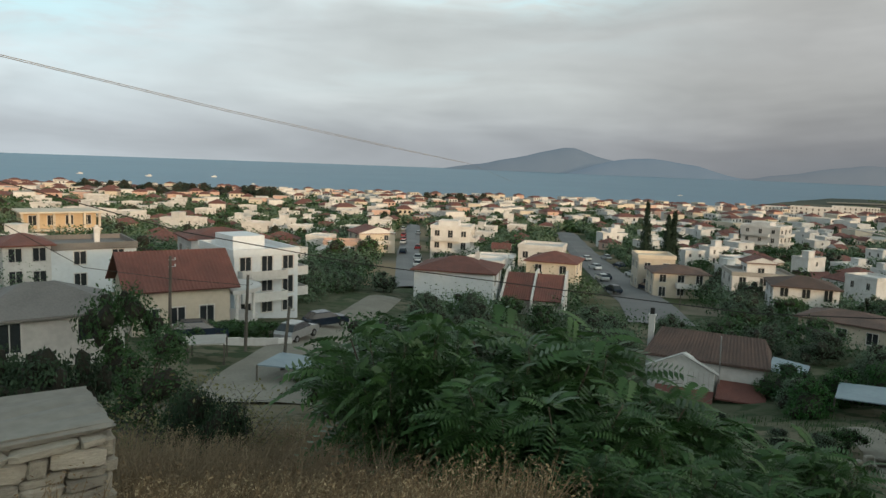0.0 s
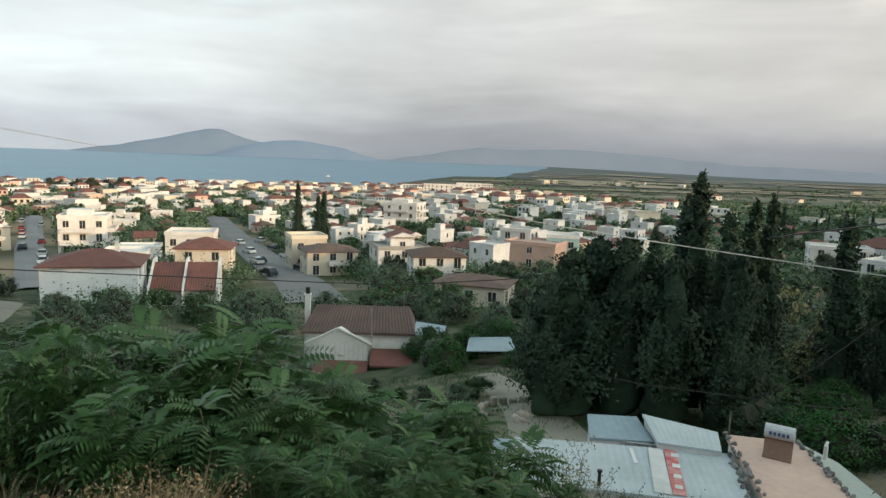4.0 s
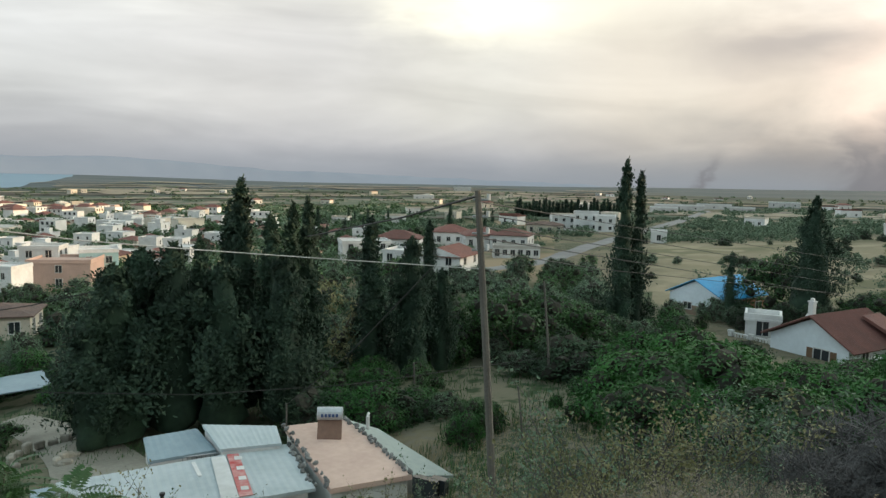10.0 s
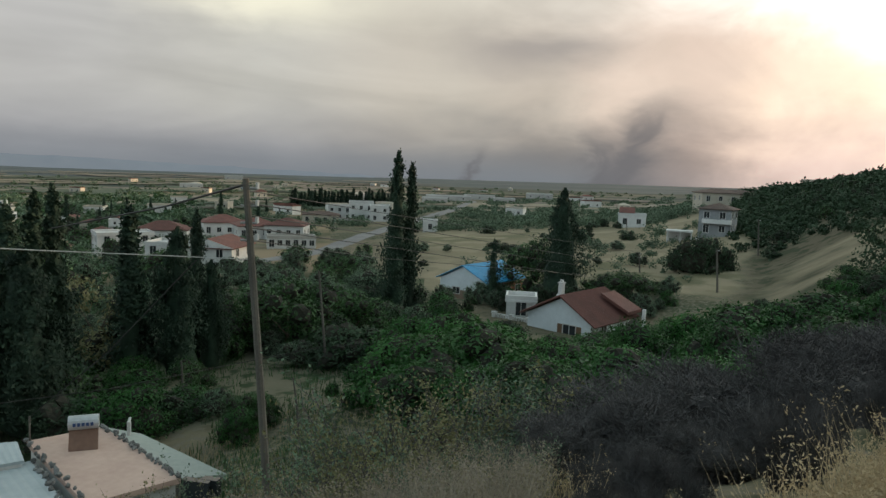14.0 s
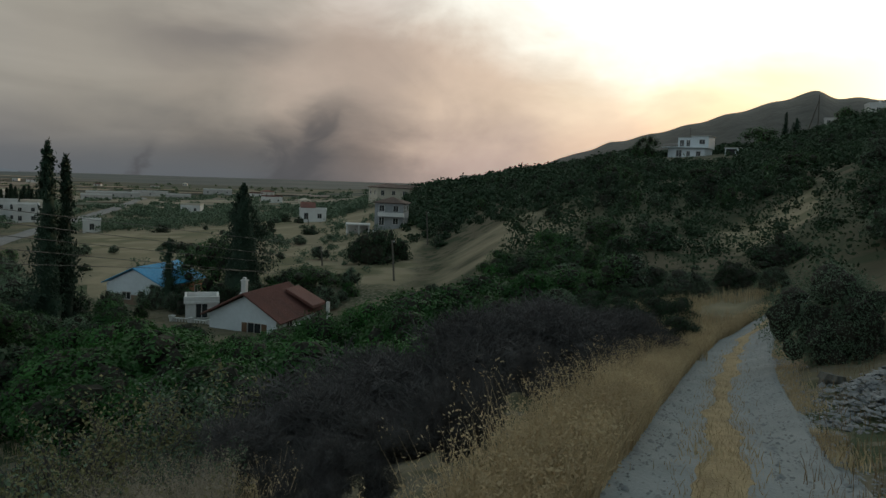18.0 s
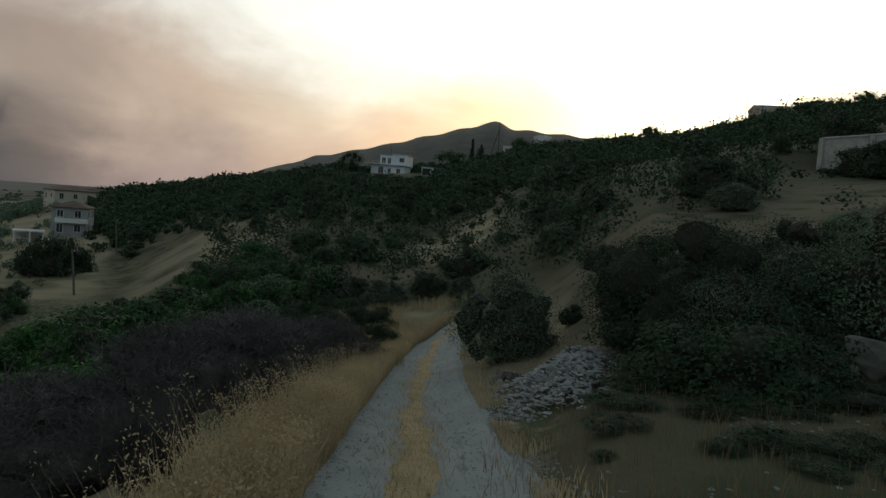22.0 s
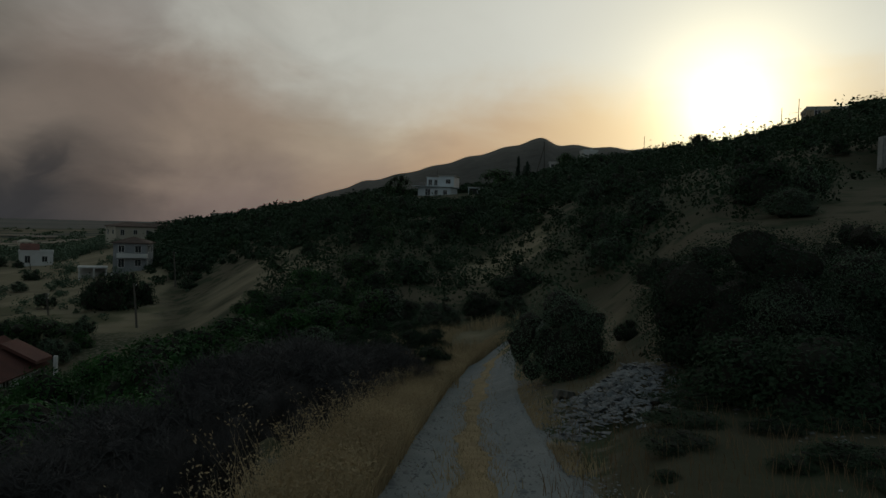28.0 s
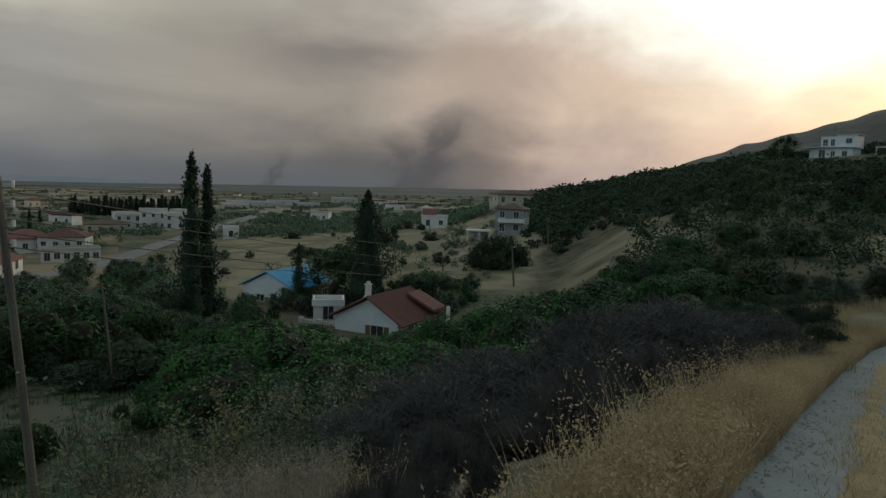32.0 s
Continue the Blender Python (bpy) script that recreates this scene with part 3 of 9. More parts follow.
def build_ground():
    azs = np.concatenate([np.arange(-45, 190, 0.7), np.arange(190, 315, 2.5)])
    n = len(azs)
    rs = [0.0]
    r = 0.8
    while r < 4950:
        rs.append(r)
        r *= 1.042
    rs = np.array(rs[1:] + [4950.0])
    A, Rr = np.meshgrid(np.radians(azs), rs)
    X, Y = Rr * np.sin(A), Rr * np.cos(A)
    Z = ground(X.ravel(), Y.ravel()).reshape(X.shape)
    fine = 0.012 * np.sin(X * 2.7) * np.sin(Y * 2.3 + 0.5) * np.clip(Rr / 5, 0, 1) * np.clip((60 - Rr) / 30, 0, 1)
    Z = Z + fine
    verts = np.stack([X.ravel(), Y.ravel(), Z.ravel()], 1)
    verts = np.vstack([verts, [[0, 0, ground(0.0, 0.0)]]])
    idx = np.arange(len(rs) * n).reshape(len(rs), n)
    nx = np.roll(idx, -1, axis=1)
    quads = np.stack([idx[:-1], nx[:-1], nx[1:], idx[1:]], -1).reshape(-1, 4)
    ring = np.repeat(np.arange(len(rs) - 1), n)
    azq = np.tile(azs, len(rs) - 1)
    rq = rs[ring]
    mi = np.zeros(len(quads), int)
    mi[(rq > 110) & (azq < 72)] = 1
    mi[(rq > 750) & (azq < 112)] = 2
    # beyond 1500 m the slot whose base colour imitates haze
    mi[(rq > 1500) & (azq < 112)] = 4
    mi[(rq > 34) & (rq <= 110) & (azq < 80)] = 3
    tris = [(len(verts) - 1, int(nx[0, j]), int(idx[0, j])) for j in range(n)]
    faces = [tuple(int(v) for v in q) for q in quads] + tris
    mi = np.concatenate([mi, np.zeros(len(tris), int)])
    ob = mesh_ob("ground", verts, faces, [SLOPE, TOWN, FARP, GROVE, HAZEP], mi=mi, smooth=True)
    # where scrub and where mown straw grow, as soft-edged stretches of the land
    def within(x, lo, hi, soft):
        return np.clip((x - lo) / soft, 0, 1) * np.clip((hi - x) / soft, 0, 1)
    Ad = np.degrees(A)
    scrub = np.maximum(within(Ad, 103, 202, 4) * np.clip((Rr - 20) / 8, 0, 1), within(Ad, 138, 202, 5) * np.clip((Rr - 3.5) / 3, 0, 1))
    straw = np.maximum(within(Ad, 78, 107, 4) * within(Rr, 84, 245, 18), 0.62 * within(Ad, 103, 122, 5) * within(Rr, 72, 128, 14))
    straw = np.maximum(straw, 0.75 * within(Ad, 127, 137, 3) * within(Rr, 52, 84, 10))
    straw = np.maximum(straw, 0.6 * within(Ad, 119, 134, 3) * within(Rr, 14, 44, 6))
    for name, w in (("scrub", scrub), ("straw", straw)):
        at_ = ob.data.attributes.new(name, "FLOAT", "POINT")
        at_.data.foreach_set("value", np.append(w.ravel(), 0.0).astype(np.float32))
    tagged(ob, "dry grassy hillside falling to a plain with fields", "ground", kind="structure")


def land_mat(name, cols, scales, bump=0.5, layers=()):
    """Several earth and plant colours in large and small patches."""
    ma = bpy.data.materials.new(name)
    ma.use_nodes = True
    nt = ma.node_tree
    L = nt.links
    b = nt.nodes["Principled BSDF"]
    tc = nt.nodes.new("ShaderNodeTexCoord")
    last = None
    stacks = []
    layer = [(None, cols, scales)] + list(layers)
    for i, (j, c, s) in enumerate([(k, c, s) for k, (_, cs, ss) in enumerate(layer) for c, s in zip(cs, ss)]):
        if len(stacks) < j:
            stacks.append(last)
            last = None
        n = nt.nodes.new("ShaderNodeTexNoise")
        n.inputs["Scale"].default_value, n.inputs["Detail"].default_value = s, 7.0
        mp = nt.nodes.new("ShaderNodeMapping")
        mp.inputs["Location"].default_value = (31.0 * i, 17.0 * i, 0)
        L.new(tc.outputs["Object"], mp.inputs[0])
        L.new(mp.outputs[0], n.inputs["Vector"])
        if last is None:
            mr = nt.nodes.new("ShaderNodeMix")
            mr.data_type = "RGBA"
            mr.inputs[6].default_value, mr.inputs[7].default_value = (*c, 1), (*[v * 0.6 for v in c], 1)
            L.new(n.outputs["Fac"], mr.inputs[0])
        else:
            st = nt.nodes.new("ShaderNodeMapRange")
            st.interpolation_type = "SMOOTHSTEP"
            st.inputs["From Min"].default_value, st.inputs["From Max"].default_value = 0.47, 0.60
            L.new(n.outputs["Fac"], st.inputs["Value"])
            mr = nt.nodes.new("ShaderNodeMix")
            mr.data_type = "RGBA"
            L.new(st.outputs[0], mr.inputs[0])
            L.new(last, mr.inputs[6])
            mr.inputs[7].default_value = (*c, 1)
        last = mr.outputs[2]
    stacks.append(last)
    last = stacks[0]
    for (attr, _, _), top in zip(layer[1:], stacks[1:]):
        # the second growth takes over with a ragged edge
        a = nt.nodes.new("ShaderNodeAttribute")
        a.attribute_name = attr
        n = nt.nodes.new("ShaderNodeTexNoise")
        n.inputs["Scale"].default_value, n.inputs["Detail"].default_value = 0.11, 8.0
        L.new(tc.outputs["Object"], n.inputs["Vector"])
        sm = nt.nodes.new("ShaderNodeMath")
        sm.operation = "MULTIPLY_ADD"
        L.new(n.outputs["Fac"], sm.inputs[0])
        sm.inputs[1].default_value = 1.3
        L.new(a.outputs["Fac"], sm.inputs[2])
        st = nt.nodes.new("ShaderNodeMapRange")
        st.interpolation_type = "SMOOTHSTEP"
        st.inputs["From Min"].default_value, st.inputs["From Max"].default_value = 0.95, 1.4
        L.new(sm.outputs[0], st.inputs["Value"])
        mr = nt.nodes.new("ShaderNodeMix")
        mr.data_type = "RGBA"
        L.new(st.outputs[0], mr.inputs[0])
        L.new(last, mr.inputs[6])
        L.new(top, mr.inputs[7])
        last = mr.outputs[2]
    L.new(last, b.inputs["Base Color"])
    b.inputs["Roughness"].default_value = 0.95
    b.inputs["Specular IOR Level"].default_value = 0.1
    n = nt.nodes.new("ShaderNodeTexNoise")
    n.inputs["Scale"].default_value, n.inputs["Detail"].default_value = 3.0, 8.0
    L.new(tc.outputs["Object"], n.inputs["Vector"])
    bp = nt.nodes.new("ShaderNodeBump")
    bp.inputs["Strength"].default_value, bp.inputs["Distance"].default_value = bump, 0.06
    L.new(n.outputs["Fac"], bp.inputs["Height"])
    L.new(bp.outputs[0], b.inputs["Normal"])
    return ma


SLOPE = land_mat("dry_slope", [(0.20, 0.175, 0.115), (0.105, 0.095, 0.06), (0.05, 0.066, 0.035), (0.155, 0.14, 0.105)], [1.2, 0.35, 0.06, 2.2], layers=[
    ("scrub", [(0.088, 0.086, 0.056), (0.055, 0.062, 0.036), (0.115, 0.102, 0.07), (0.044, 0.055, 0.031)], [0.8, 0.12, 0.045, 0.5]),
    ("straw", [(0.25, 0.22, 0.15), (0.205, 0.18, 0.118), (0.135, 0.13, 0.078), (0.25, 0.218, 0.148)], [0.5, 0.05, 0.02, 0.12])])
GROVE = land_mat("grove_floor", [(0.11, 0.118, 0.075), (0.055, 0.075, 0.038), (0.155, 0.142, 0.10), (0.045, 0.064, 0.032)], [0.8, 0.2, 0.05, 0.6])
TOWN = land_mat("town_ground", [(0.19, 0.17, 0.13), (0.07, 0.08, 0.04), (0.045, 0.06, 0.028), (0.24, 0.19, 0.125)], [0.3, 0.05, 0.012, 0.016], 0.2)
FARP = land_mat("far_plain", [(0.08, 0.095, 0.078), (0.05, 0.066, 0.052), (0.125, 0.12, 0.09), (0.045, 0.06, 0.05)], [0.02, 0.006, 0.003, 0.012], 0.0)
# land colours shifted to blue-grey, painting distance haze into the ground
HAZEP = land_mat("haze_tinted_plain", [(0.085, 0.104, 0.112), (0.07, 0.088, 0.096), (0.10, 0.113, 0.116), (0.075, 0.094, 0.10)], [0.01, 0.004, 0.002, 0.006], 0.0)
build_ground()

SEA = mat("sea_water", (0.072, 0.16, 0.235), (0.06, 0.14, 0.212), rough=0.45, grain=0.05, patch=0.004, bump=0.25, dist=1.0, spec=0.2)


def build_sea():
    a = np.radians(np.append(np.arange(-75, 36, 3.0), 36.0))
    ro, ri = 4950.0, 500.0
    v = [(r * math.sin(t), r * math.cos(t), -42.0) for t in a for r in (ri, 2000.0, ro)]
    f = []
    for i in range(len(a) - 1):
        for j in range(2):
            k = i * 3 + j
            f.append((k, k + 1, k + 4, k + 3))
    tagged(mesh_ob("water", v, f, SEA), "calm blue sea beyond the town", "sea", kind="structure")


build_sea()


def ridge(name, label, line, r0, depth, base, material, seed=0):
    """A far mountain: its skyline as degrees of azimuth and height, falling off before and behind."""
    pts = np.array([[float(v) for v in p.split(":")] for p in line.split()])
    azs = np.arange(pts[0, 0], pts[-1, 0] + 0.01, 0.25)
    el = np.interp(azs, pts[:, 0], pts[:, 1])
    el = np.convolve(np.pad(el, 1, mode="edge"), np.ones(3) / 3, mode="valid")
    rng = np.random.default_rng(seed)
    wig = np.interp(azs, np.arange(azs[0], azs[-1] + 2, 1.1), rng.normal(0, 1, len(np.arange(azs[0], azs[-1] + 2, 1.1))))
    top = np.tan(np.radians(el)) * r0 + wig * r0 * 0.0006
    ks = np.linspace(-1, 1, 15)
    v, f = [], []
    for i, a in enumerate(np.radians(azs)):
        for k in ks:
            bell = (1 - k * k) ** 1.4 if k < 0 else (1 - k * k)
            spur = 1 + 0.10 * math.sin(i * 0.55 + k * 5) * (1 - abs(k)) * abs(k)
            r = r0 + depth * k
            v.append((r * math.sin(a), r * math.cos(a), base + (top[i] - base) * bell * spur))
    n = len(ks)
    for i in range(len(azs) - 1):
        for j in range(n - 1):
            k = i * n + j
            f.append((k, k + n, k + n + 1, k + 1))
    tagged(mesh_ob(name, v, f, material, smooth=True), label, "mountain", kind="structure")


# haze over these ranges is painted: blue-grey colour plus emission
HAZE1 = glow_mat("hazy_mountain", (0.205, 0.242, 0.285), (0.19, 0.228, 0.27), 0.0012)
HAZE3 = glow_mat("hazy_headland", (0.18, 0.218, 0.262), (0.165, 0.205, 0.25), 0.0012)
HAZE2 = glow_mat("haze_glow_range", (0.21, 0.228, 0.255), (0.195, 0.213, 0.24), 0.0012)
NEARM = mat("scrub_mountain", (0.10, 0.095, 0.085), (0.065, 0.065, 0.06), grain=0.05, patch=0.006, bump=0.4, dist=6)
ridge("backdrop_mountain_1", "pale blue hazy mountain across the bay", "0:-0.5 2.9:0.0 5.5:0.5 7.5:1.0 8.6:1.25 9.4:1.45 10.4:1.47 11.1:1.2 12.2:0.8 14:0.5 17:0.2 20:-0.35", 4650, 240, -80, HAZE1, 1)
ridge("backdrop_mountain_4", "nearer headland across the bay, blue with painted haze", "10:-0.45 11.5:0.05 13:0.5 14.6:0.74 16.3:0.86 17.4:0.74 18.6:0.5 19.6:0.35 21:-0.05 23:-0.45", 4350, 200, -80, HAZE3, 5)
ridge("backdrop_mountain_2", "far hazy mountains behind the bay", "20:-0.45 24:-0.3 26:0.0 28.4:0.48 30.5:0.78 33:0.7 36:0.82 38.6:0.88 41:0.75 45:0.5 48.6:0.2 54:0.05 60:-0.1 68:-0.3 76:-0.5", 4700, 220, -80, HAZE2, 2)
ridge("backdrop_mountain_3", "long dark slope of a bare mountain against the evening sky", "110:0.2 113:0.75 116:2.2 120:3.45 124:4.55 128:5.65 131:6.5 133:7.1 134.2:7.35 135.5:6.9 139:6.7 143:6.6 150:6.2 160:5.5 170:4.5", 1500, 450, -10, NEARM, 3)


# ---------------------------------------------------------------- roads
def strip(name, label, pts, width, material, lift=0.05, cat="road", step=3.0, form=(0.0, 0.0, 0.0, 0.0, 0.0)):
    """A road over the land through points of azimuth and distance."""
    ps = [at(a, r) for a, r in pts]
    line = []
    for p, q in zip(ps, ps[1:]):
        n = max(2, int((q - p).length / step))
        line += [p.lerp(q, k / n) for k in range(n)]
    line.append(ps[-1])
    for _ in range(4):
        line = [line[0]] + [(a + b * 2 + c) / 4 for a, b, c in zip(line, line[1:], line[2:])] + [line[-1]]
    v, f = [], []
    m = len(form)
    for i, p in enumerate(line):
        d = line[min(i + 1, len(line) - 1)] - line[max(i - 1, 0)]
        side = Vector((d.y, -d.x, 0)).normalized()
        w = width[0] + (width[1] - width[0]) * i / (len(line) - 1)
        for j in range(m):
            q = p + side * w * (j / (m - 1) - 0.5)
            up = lift + 0.0022 * math.hypot(q.x, q.y)
            v.append((q.x, q.y, ground(q.x, q.y) + up * (1.0 if 0 < j < m - 1 else 0.3) + form[j]))
    for i in range(len(line) - 1):
        for j in range(m - 1):
            k = i * m + j
            f.append((k, k + 1, k + m + 1, k + m))
    return tagged(mesh_ob(name, v, f, material), label, cat, kind="structure")


strip("road", "grey asphalt road running down through the town", [(17.8, 100), (16.4, 120), (13.6, 165), (11.3, 235), (10.0, 330)], (9, 9), ASPH)
strip("road", "narrow asphalt street with parked cars", [(-2.2, 110), (-2.7, 190), (-2.3, 330)], (6, 6), ASPH)
strip("road", "asphalt road leading across the plain", [(66, 140), (71.5, 160), (75, 205), (78.3, 262), (82, 400), (84, 600)], (6, 7), ASPH)
strip("road", "pale dirt lane beside the houses", [(-15.5, 33), (-14.5, 42), (-11, 55), (-7.5, 72), (-4.5, 95)], (6, 4.5), DIRT)
strip("road", "pale dirt lane bending past the shed", [(31.5, 52), (33.5, 47), (35.2, 43), (37.0, 38), (37.5, 34)], (2.4, 4.5), DIRT)


# ---------------------------------------------------------------- houses
WIN = {}


def window_mesh(w, h, kind):
    """A frame with a sill and a mullion, panes set back, and shutters if any: one stepped sheet."""
    key = (round(w, 1), round(h, 1), kind)
    if key not in WIN:
        xs = [(-w / 2 - 0.09, 0), (-w / 2, 1), (-0.03, 0), (0.03, 1), (w / 2, 0), (w / 2 + 0.09, None)]
        if kind == "shutter":
            xs = [(-w * 0.98, 2)] + xs[:-1] + [(w / 2 + 0.09, 2), (w * 0.98, None)]
        zs = [(-0.1, 3), (0.0, 1), (h, 0), (h + 0.09, None)]
        deep = {0: -0.07, 1: -0.015, 2: -0.045, 3: -0.13, None: 0.02}
        nx, nz = len(xs) - 1, len(zs) - 1

        def cell(i, j):
            if not (0 <= i < nx and 0 <= j < nz):
                return None
            if xs[i][1] == 2:
                return 2 if zs[j][1] == 1 else None
            if zs[j][1] == 3:
                return 3
            return 0 if zs[j][1] == 0 else xs[i][1]
        bm = bmesh.new()

        def quad(pts, mi):
            bm.faces.new([bm.verts.new(p) for p in pts]).material_index = mi
        for i in range(-1, nx):
            for j in range(-1, nz):
                c = cell(i, j)
                if c is not None:
                    (x0, _), (x1, _), (z0, _), (z1, _) = xs[i], xs[i + 1], zs[j], zs[j + 1]
                    y = deep[c]
                    quad([(x0, y, z0), (x1, y, z0), (x1, y, z1), (x0, y, z1)], {0: 0, 1: 1, 2: 2, 3: 0}[c])
                for (a, b), up in (((i + 1, j), False), ((i, j + 1), True)):
                    d = cell(a, b)
                    if deep[c] != deep[d]:
                        if up and 0 <= i < nx:
                            z, x0, x1 = zs[j + 1][0], xs[i][0], xs[i + 1][0]
                            quad([(x0, deep[c], z), (x1, deep[c], z), (x1, deep[d], z), (x0, deep[d], z)], 0)
                        elif not up and 0 <= j < nz:
                            x, z0, z1 = xs[i + 1][0], zs[j][0], zs[j + 1][0]
                            quad([(x, deep[c], z0), (x, deep[d], z0), (x, deep[d], z1), (x, deep[c], z1)], 0)
        bmesh.ops.remove_doubles(bm, verts=bm.verts, dist=0.0005)
        bmesh.ops.recalc_face_normals(bm, faces=bm.faces)
        me = bpy.data.meshes.new("window")
        bm.to_mesh(me)
        bm.free()
        for m in (FRAME, GLASS, SHUT):
            me.materials.append(m)
        WIN[key] = me
    return WIN[key]


def tiled(bm, a, b, c, d, n, amp=0.06, thick=0.12):
    """A ribbed roof sheet over the corners a, b (eave) and c, d (ridge, above b and a), n ribs wide."""
    a, b, c, d = (Vector(p) for p in (a, b, c, d))
    up = (b - a).cross(d - a).normalized()
    if up.z < 0:
        up = -up
    rows = []
    for k in range(2 * n + 1):
        t = k / (2 * n)
        lift = up * (amp if k % 2 else 0.0)
        e, r = a.lerp(b, t) + lift, d.lerp(c, t) + lift
        rows.append([bm.verts.new(v) for v in (e, r, r - up * thick - lift, e - up * thick - lift)])
    for u, v in zip(rows, rows[1:]):
        for i in range(4):
            bm.faces.new((u[i], u[(i + 1) % 4], v[(i + 1) % 4], v[i]))
    bm.faces.new(rows[0])
    bm.faces.new(rows[-1][::-1])


def add_roof(parent, w, d, h, kind, rh, material, over=0.45, turn=False, name="roof"):
    bm = bmesh.new()
    W, D = w / 2 + over, d / 2 + over
    if kind == "flat":
        box(bm, 0, 0, h, w + 0.3, d + 0.3, 0.22)
        for x, y, sx, sy in ((0, -d / 2, w + 0.3, 0.2), (0, d / 2, w + 0.3, 0.2), (-w / 2, 0, 0.2, d - 0.2), (w / 2, 0, 0.2, d - 0.2)):
            box(bm, x, y, h + 0.225, sx, sy, 0.5)
        return part(name, bm, material, parent)
    if turn:
        W, D = D, W
    rl = W - (D if kind == "hip" else 0)
    rl = max(rl, 0.15)
    lo = [(-W, -D), (W, -D), (W, D), (-W, D)]
    t = 0.16
    ev = [bm.verts.new((x, y, h)) for x, y in lo]
    et = [bm.verts.new((x, y, h + t)) for x, y in lo]
    ra, rb = bm.verts.new((-rl, 0, h + t + rh)), bm.verts.new((rl, 0, h + t + rh))
    bm.faces.new(ev[::-1])
    for i in range(4):
        bm.faces.new((ev[i], ev[(i + 1) % 4], et[(i + 1) % 4], et[i]))
    bm.faces.new((et[0], et[1], rb, ra))
    bm.faces.new((et[2], et[3], ra, rb))
    bm.faces.new((et[1], et[2], rb)).material_index = 1 if kind == "gable" else 0
    bm.faces.new((et[3], et[0], ra)).material_index = 1 if kind == "gable" else 0
    if turn:
        bmesh.ops.rotate(bm, verts=bm.verts, cent=(0, 0, 0), matrix=Matrix.Rotation(radians(90), 3, "Z"))
    return part(name, bm, [material, WHITE], parent)


def add_windows(parent, w, d, h, storeys, front, side, kind="plain", ww=1.1, wh=1.3, back=0):
    sh = h / storeys
    for s in range(storeys):
        z = s * sh + sh * 0.36
        for n, length, place in ((front, w, 0), (side, d, 90), (side, d, -90), (back, w, 180)):
            for i in range(n):
                u = length * ((i + 0.5) / n - 0.5)
                half = (d if place in (0, 180) else w) / 2
                tall = wh if (i + s) % 3 else wh * 1.3
                at_ = pose(0, 0, 0, 0, 0, place) @ pose(u, -half - 0.004, z - (0.3 if tall > wh else 0))
                shared("window", window_mesh(ww, tall, kind), parent, at_)


def add_balcony(parent, x, y, z, w, depth, turn=0, material=WHITE):
    bm = bmesh.new()
    box(bm, 0, -depth / 2, 0, w, depth, 0.16)
    box(bm, 0, -depth + 0.06, 0.165, w, 0.1, 0.75)
    for s in (-1, 1):
        box(bm, s * (w / 2 - 0.05), -depth / 2 + 0.06, 0.165, 0.1, depth - 0.12, 0.75)
    return part("balcony", bm, material, parent, at=pose(x, y, z, 0, 0, turn))


def add_chimney(parent, x, y, z, hgt=1.2, w=0.55, material=WHITE):
    bm = bmesh.new()
    box(bm, x, y, z, w, w, hgt)
    box(bm, x, y, z + hgt, w + 0.16, w + 0.16, 0.1)
    box(bm, x, y, z + hgt + 0.105, w * 0.6, w * 0.6, 0.25)
    return part("chimney", bm, material, parent)


def house(label, az, r, w, d, h, storeys=2, turn=0.0, roof="hip", rh=1.7, wall=WHITE, top=TILE, front=3, side=2, kind="plain",
          balcony=0, chimney=False, z=None, rturn=False, name="house", group="", cat="house", deep=2.0, back=0):
    p = at(az, r)
    if z is not None:
        p.z = z
    root = new(name)
    root.matrix_basis = pose(p.x, p.y, p.z, 0, 0, -az + turn)
    tagged(root, label, cat, group)
    bm = bmesh.new()
    box(bm, 0, 0, -deep, w, d, h + deep)
    part("wall", bm, wall, root)
    add_roof(root, w, d, h + 0.003, roof, rh, top, turn=rturn)
    add_windows(root, w, d, h, storeys, front, side, kind, back=back)
    for s in range(1, storeys):
        if balcony:
            add_balcony(root, w * 0.1, -d / 2, h / storeys * s - 0.1, w * balcony, 1.3)
    if chimney:
        add_chimney(root, w * 0.22, d * 0.1, h + rh * 0.35 if roof != "flat" else h + 0.22, 1.5)
    return root


# ---------------------------------------------------------------- plants: templates and planting
def leaf_quads(rng, pts, size, aspect=0.45, lift=0.0, out=None, loose=0.55):
    """A small kite-shaped leaf or sprig at each point, turned at random or with its face roughly along out."""
    n = len(pts)
    a = rng.normal(size=(n, 3))
    a[:, 2] = a[:, 2] * (1 - lift) + lift * 1.5
    a /= np.linalg.norm(a, axis=1)[:, None]
    if out is None:
        b = np.cross(a, rng.normal(size=(n, 3)))
    else:
        face = out + rng.normal(0, loose, (n, 3))
        b = np.cross(face, a)
        b /= np.linalg.norm(b, axis=1)[:, None]
        a = np.cross(b, face)
        a /= np.linalg.norm(a, axis=1)[:, None]
    b /= np.linalg.norm(b, axis=1)[:, None]
    s = size * rng.uniform(0.6, 1.35, (n, 1))
    v = np.stack([pts, pts + a * s * 0.5 + b * s * aspect * 0.5, pts + a * s, pts + a * s * 0.5 - b * s * aspect * 0.5], 1).reshape(-1, 3)
    return v, np.arange(4 * n).reshape(-1, 4)


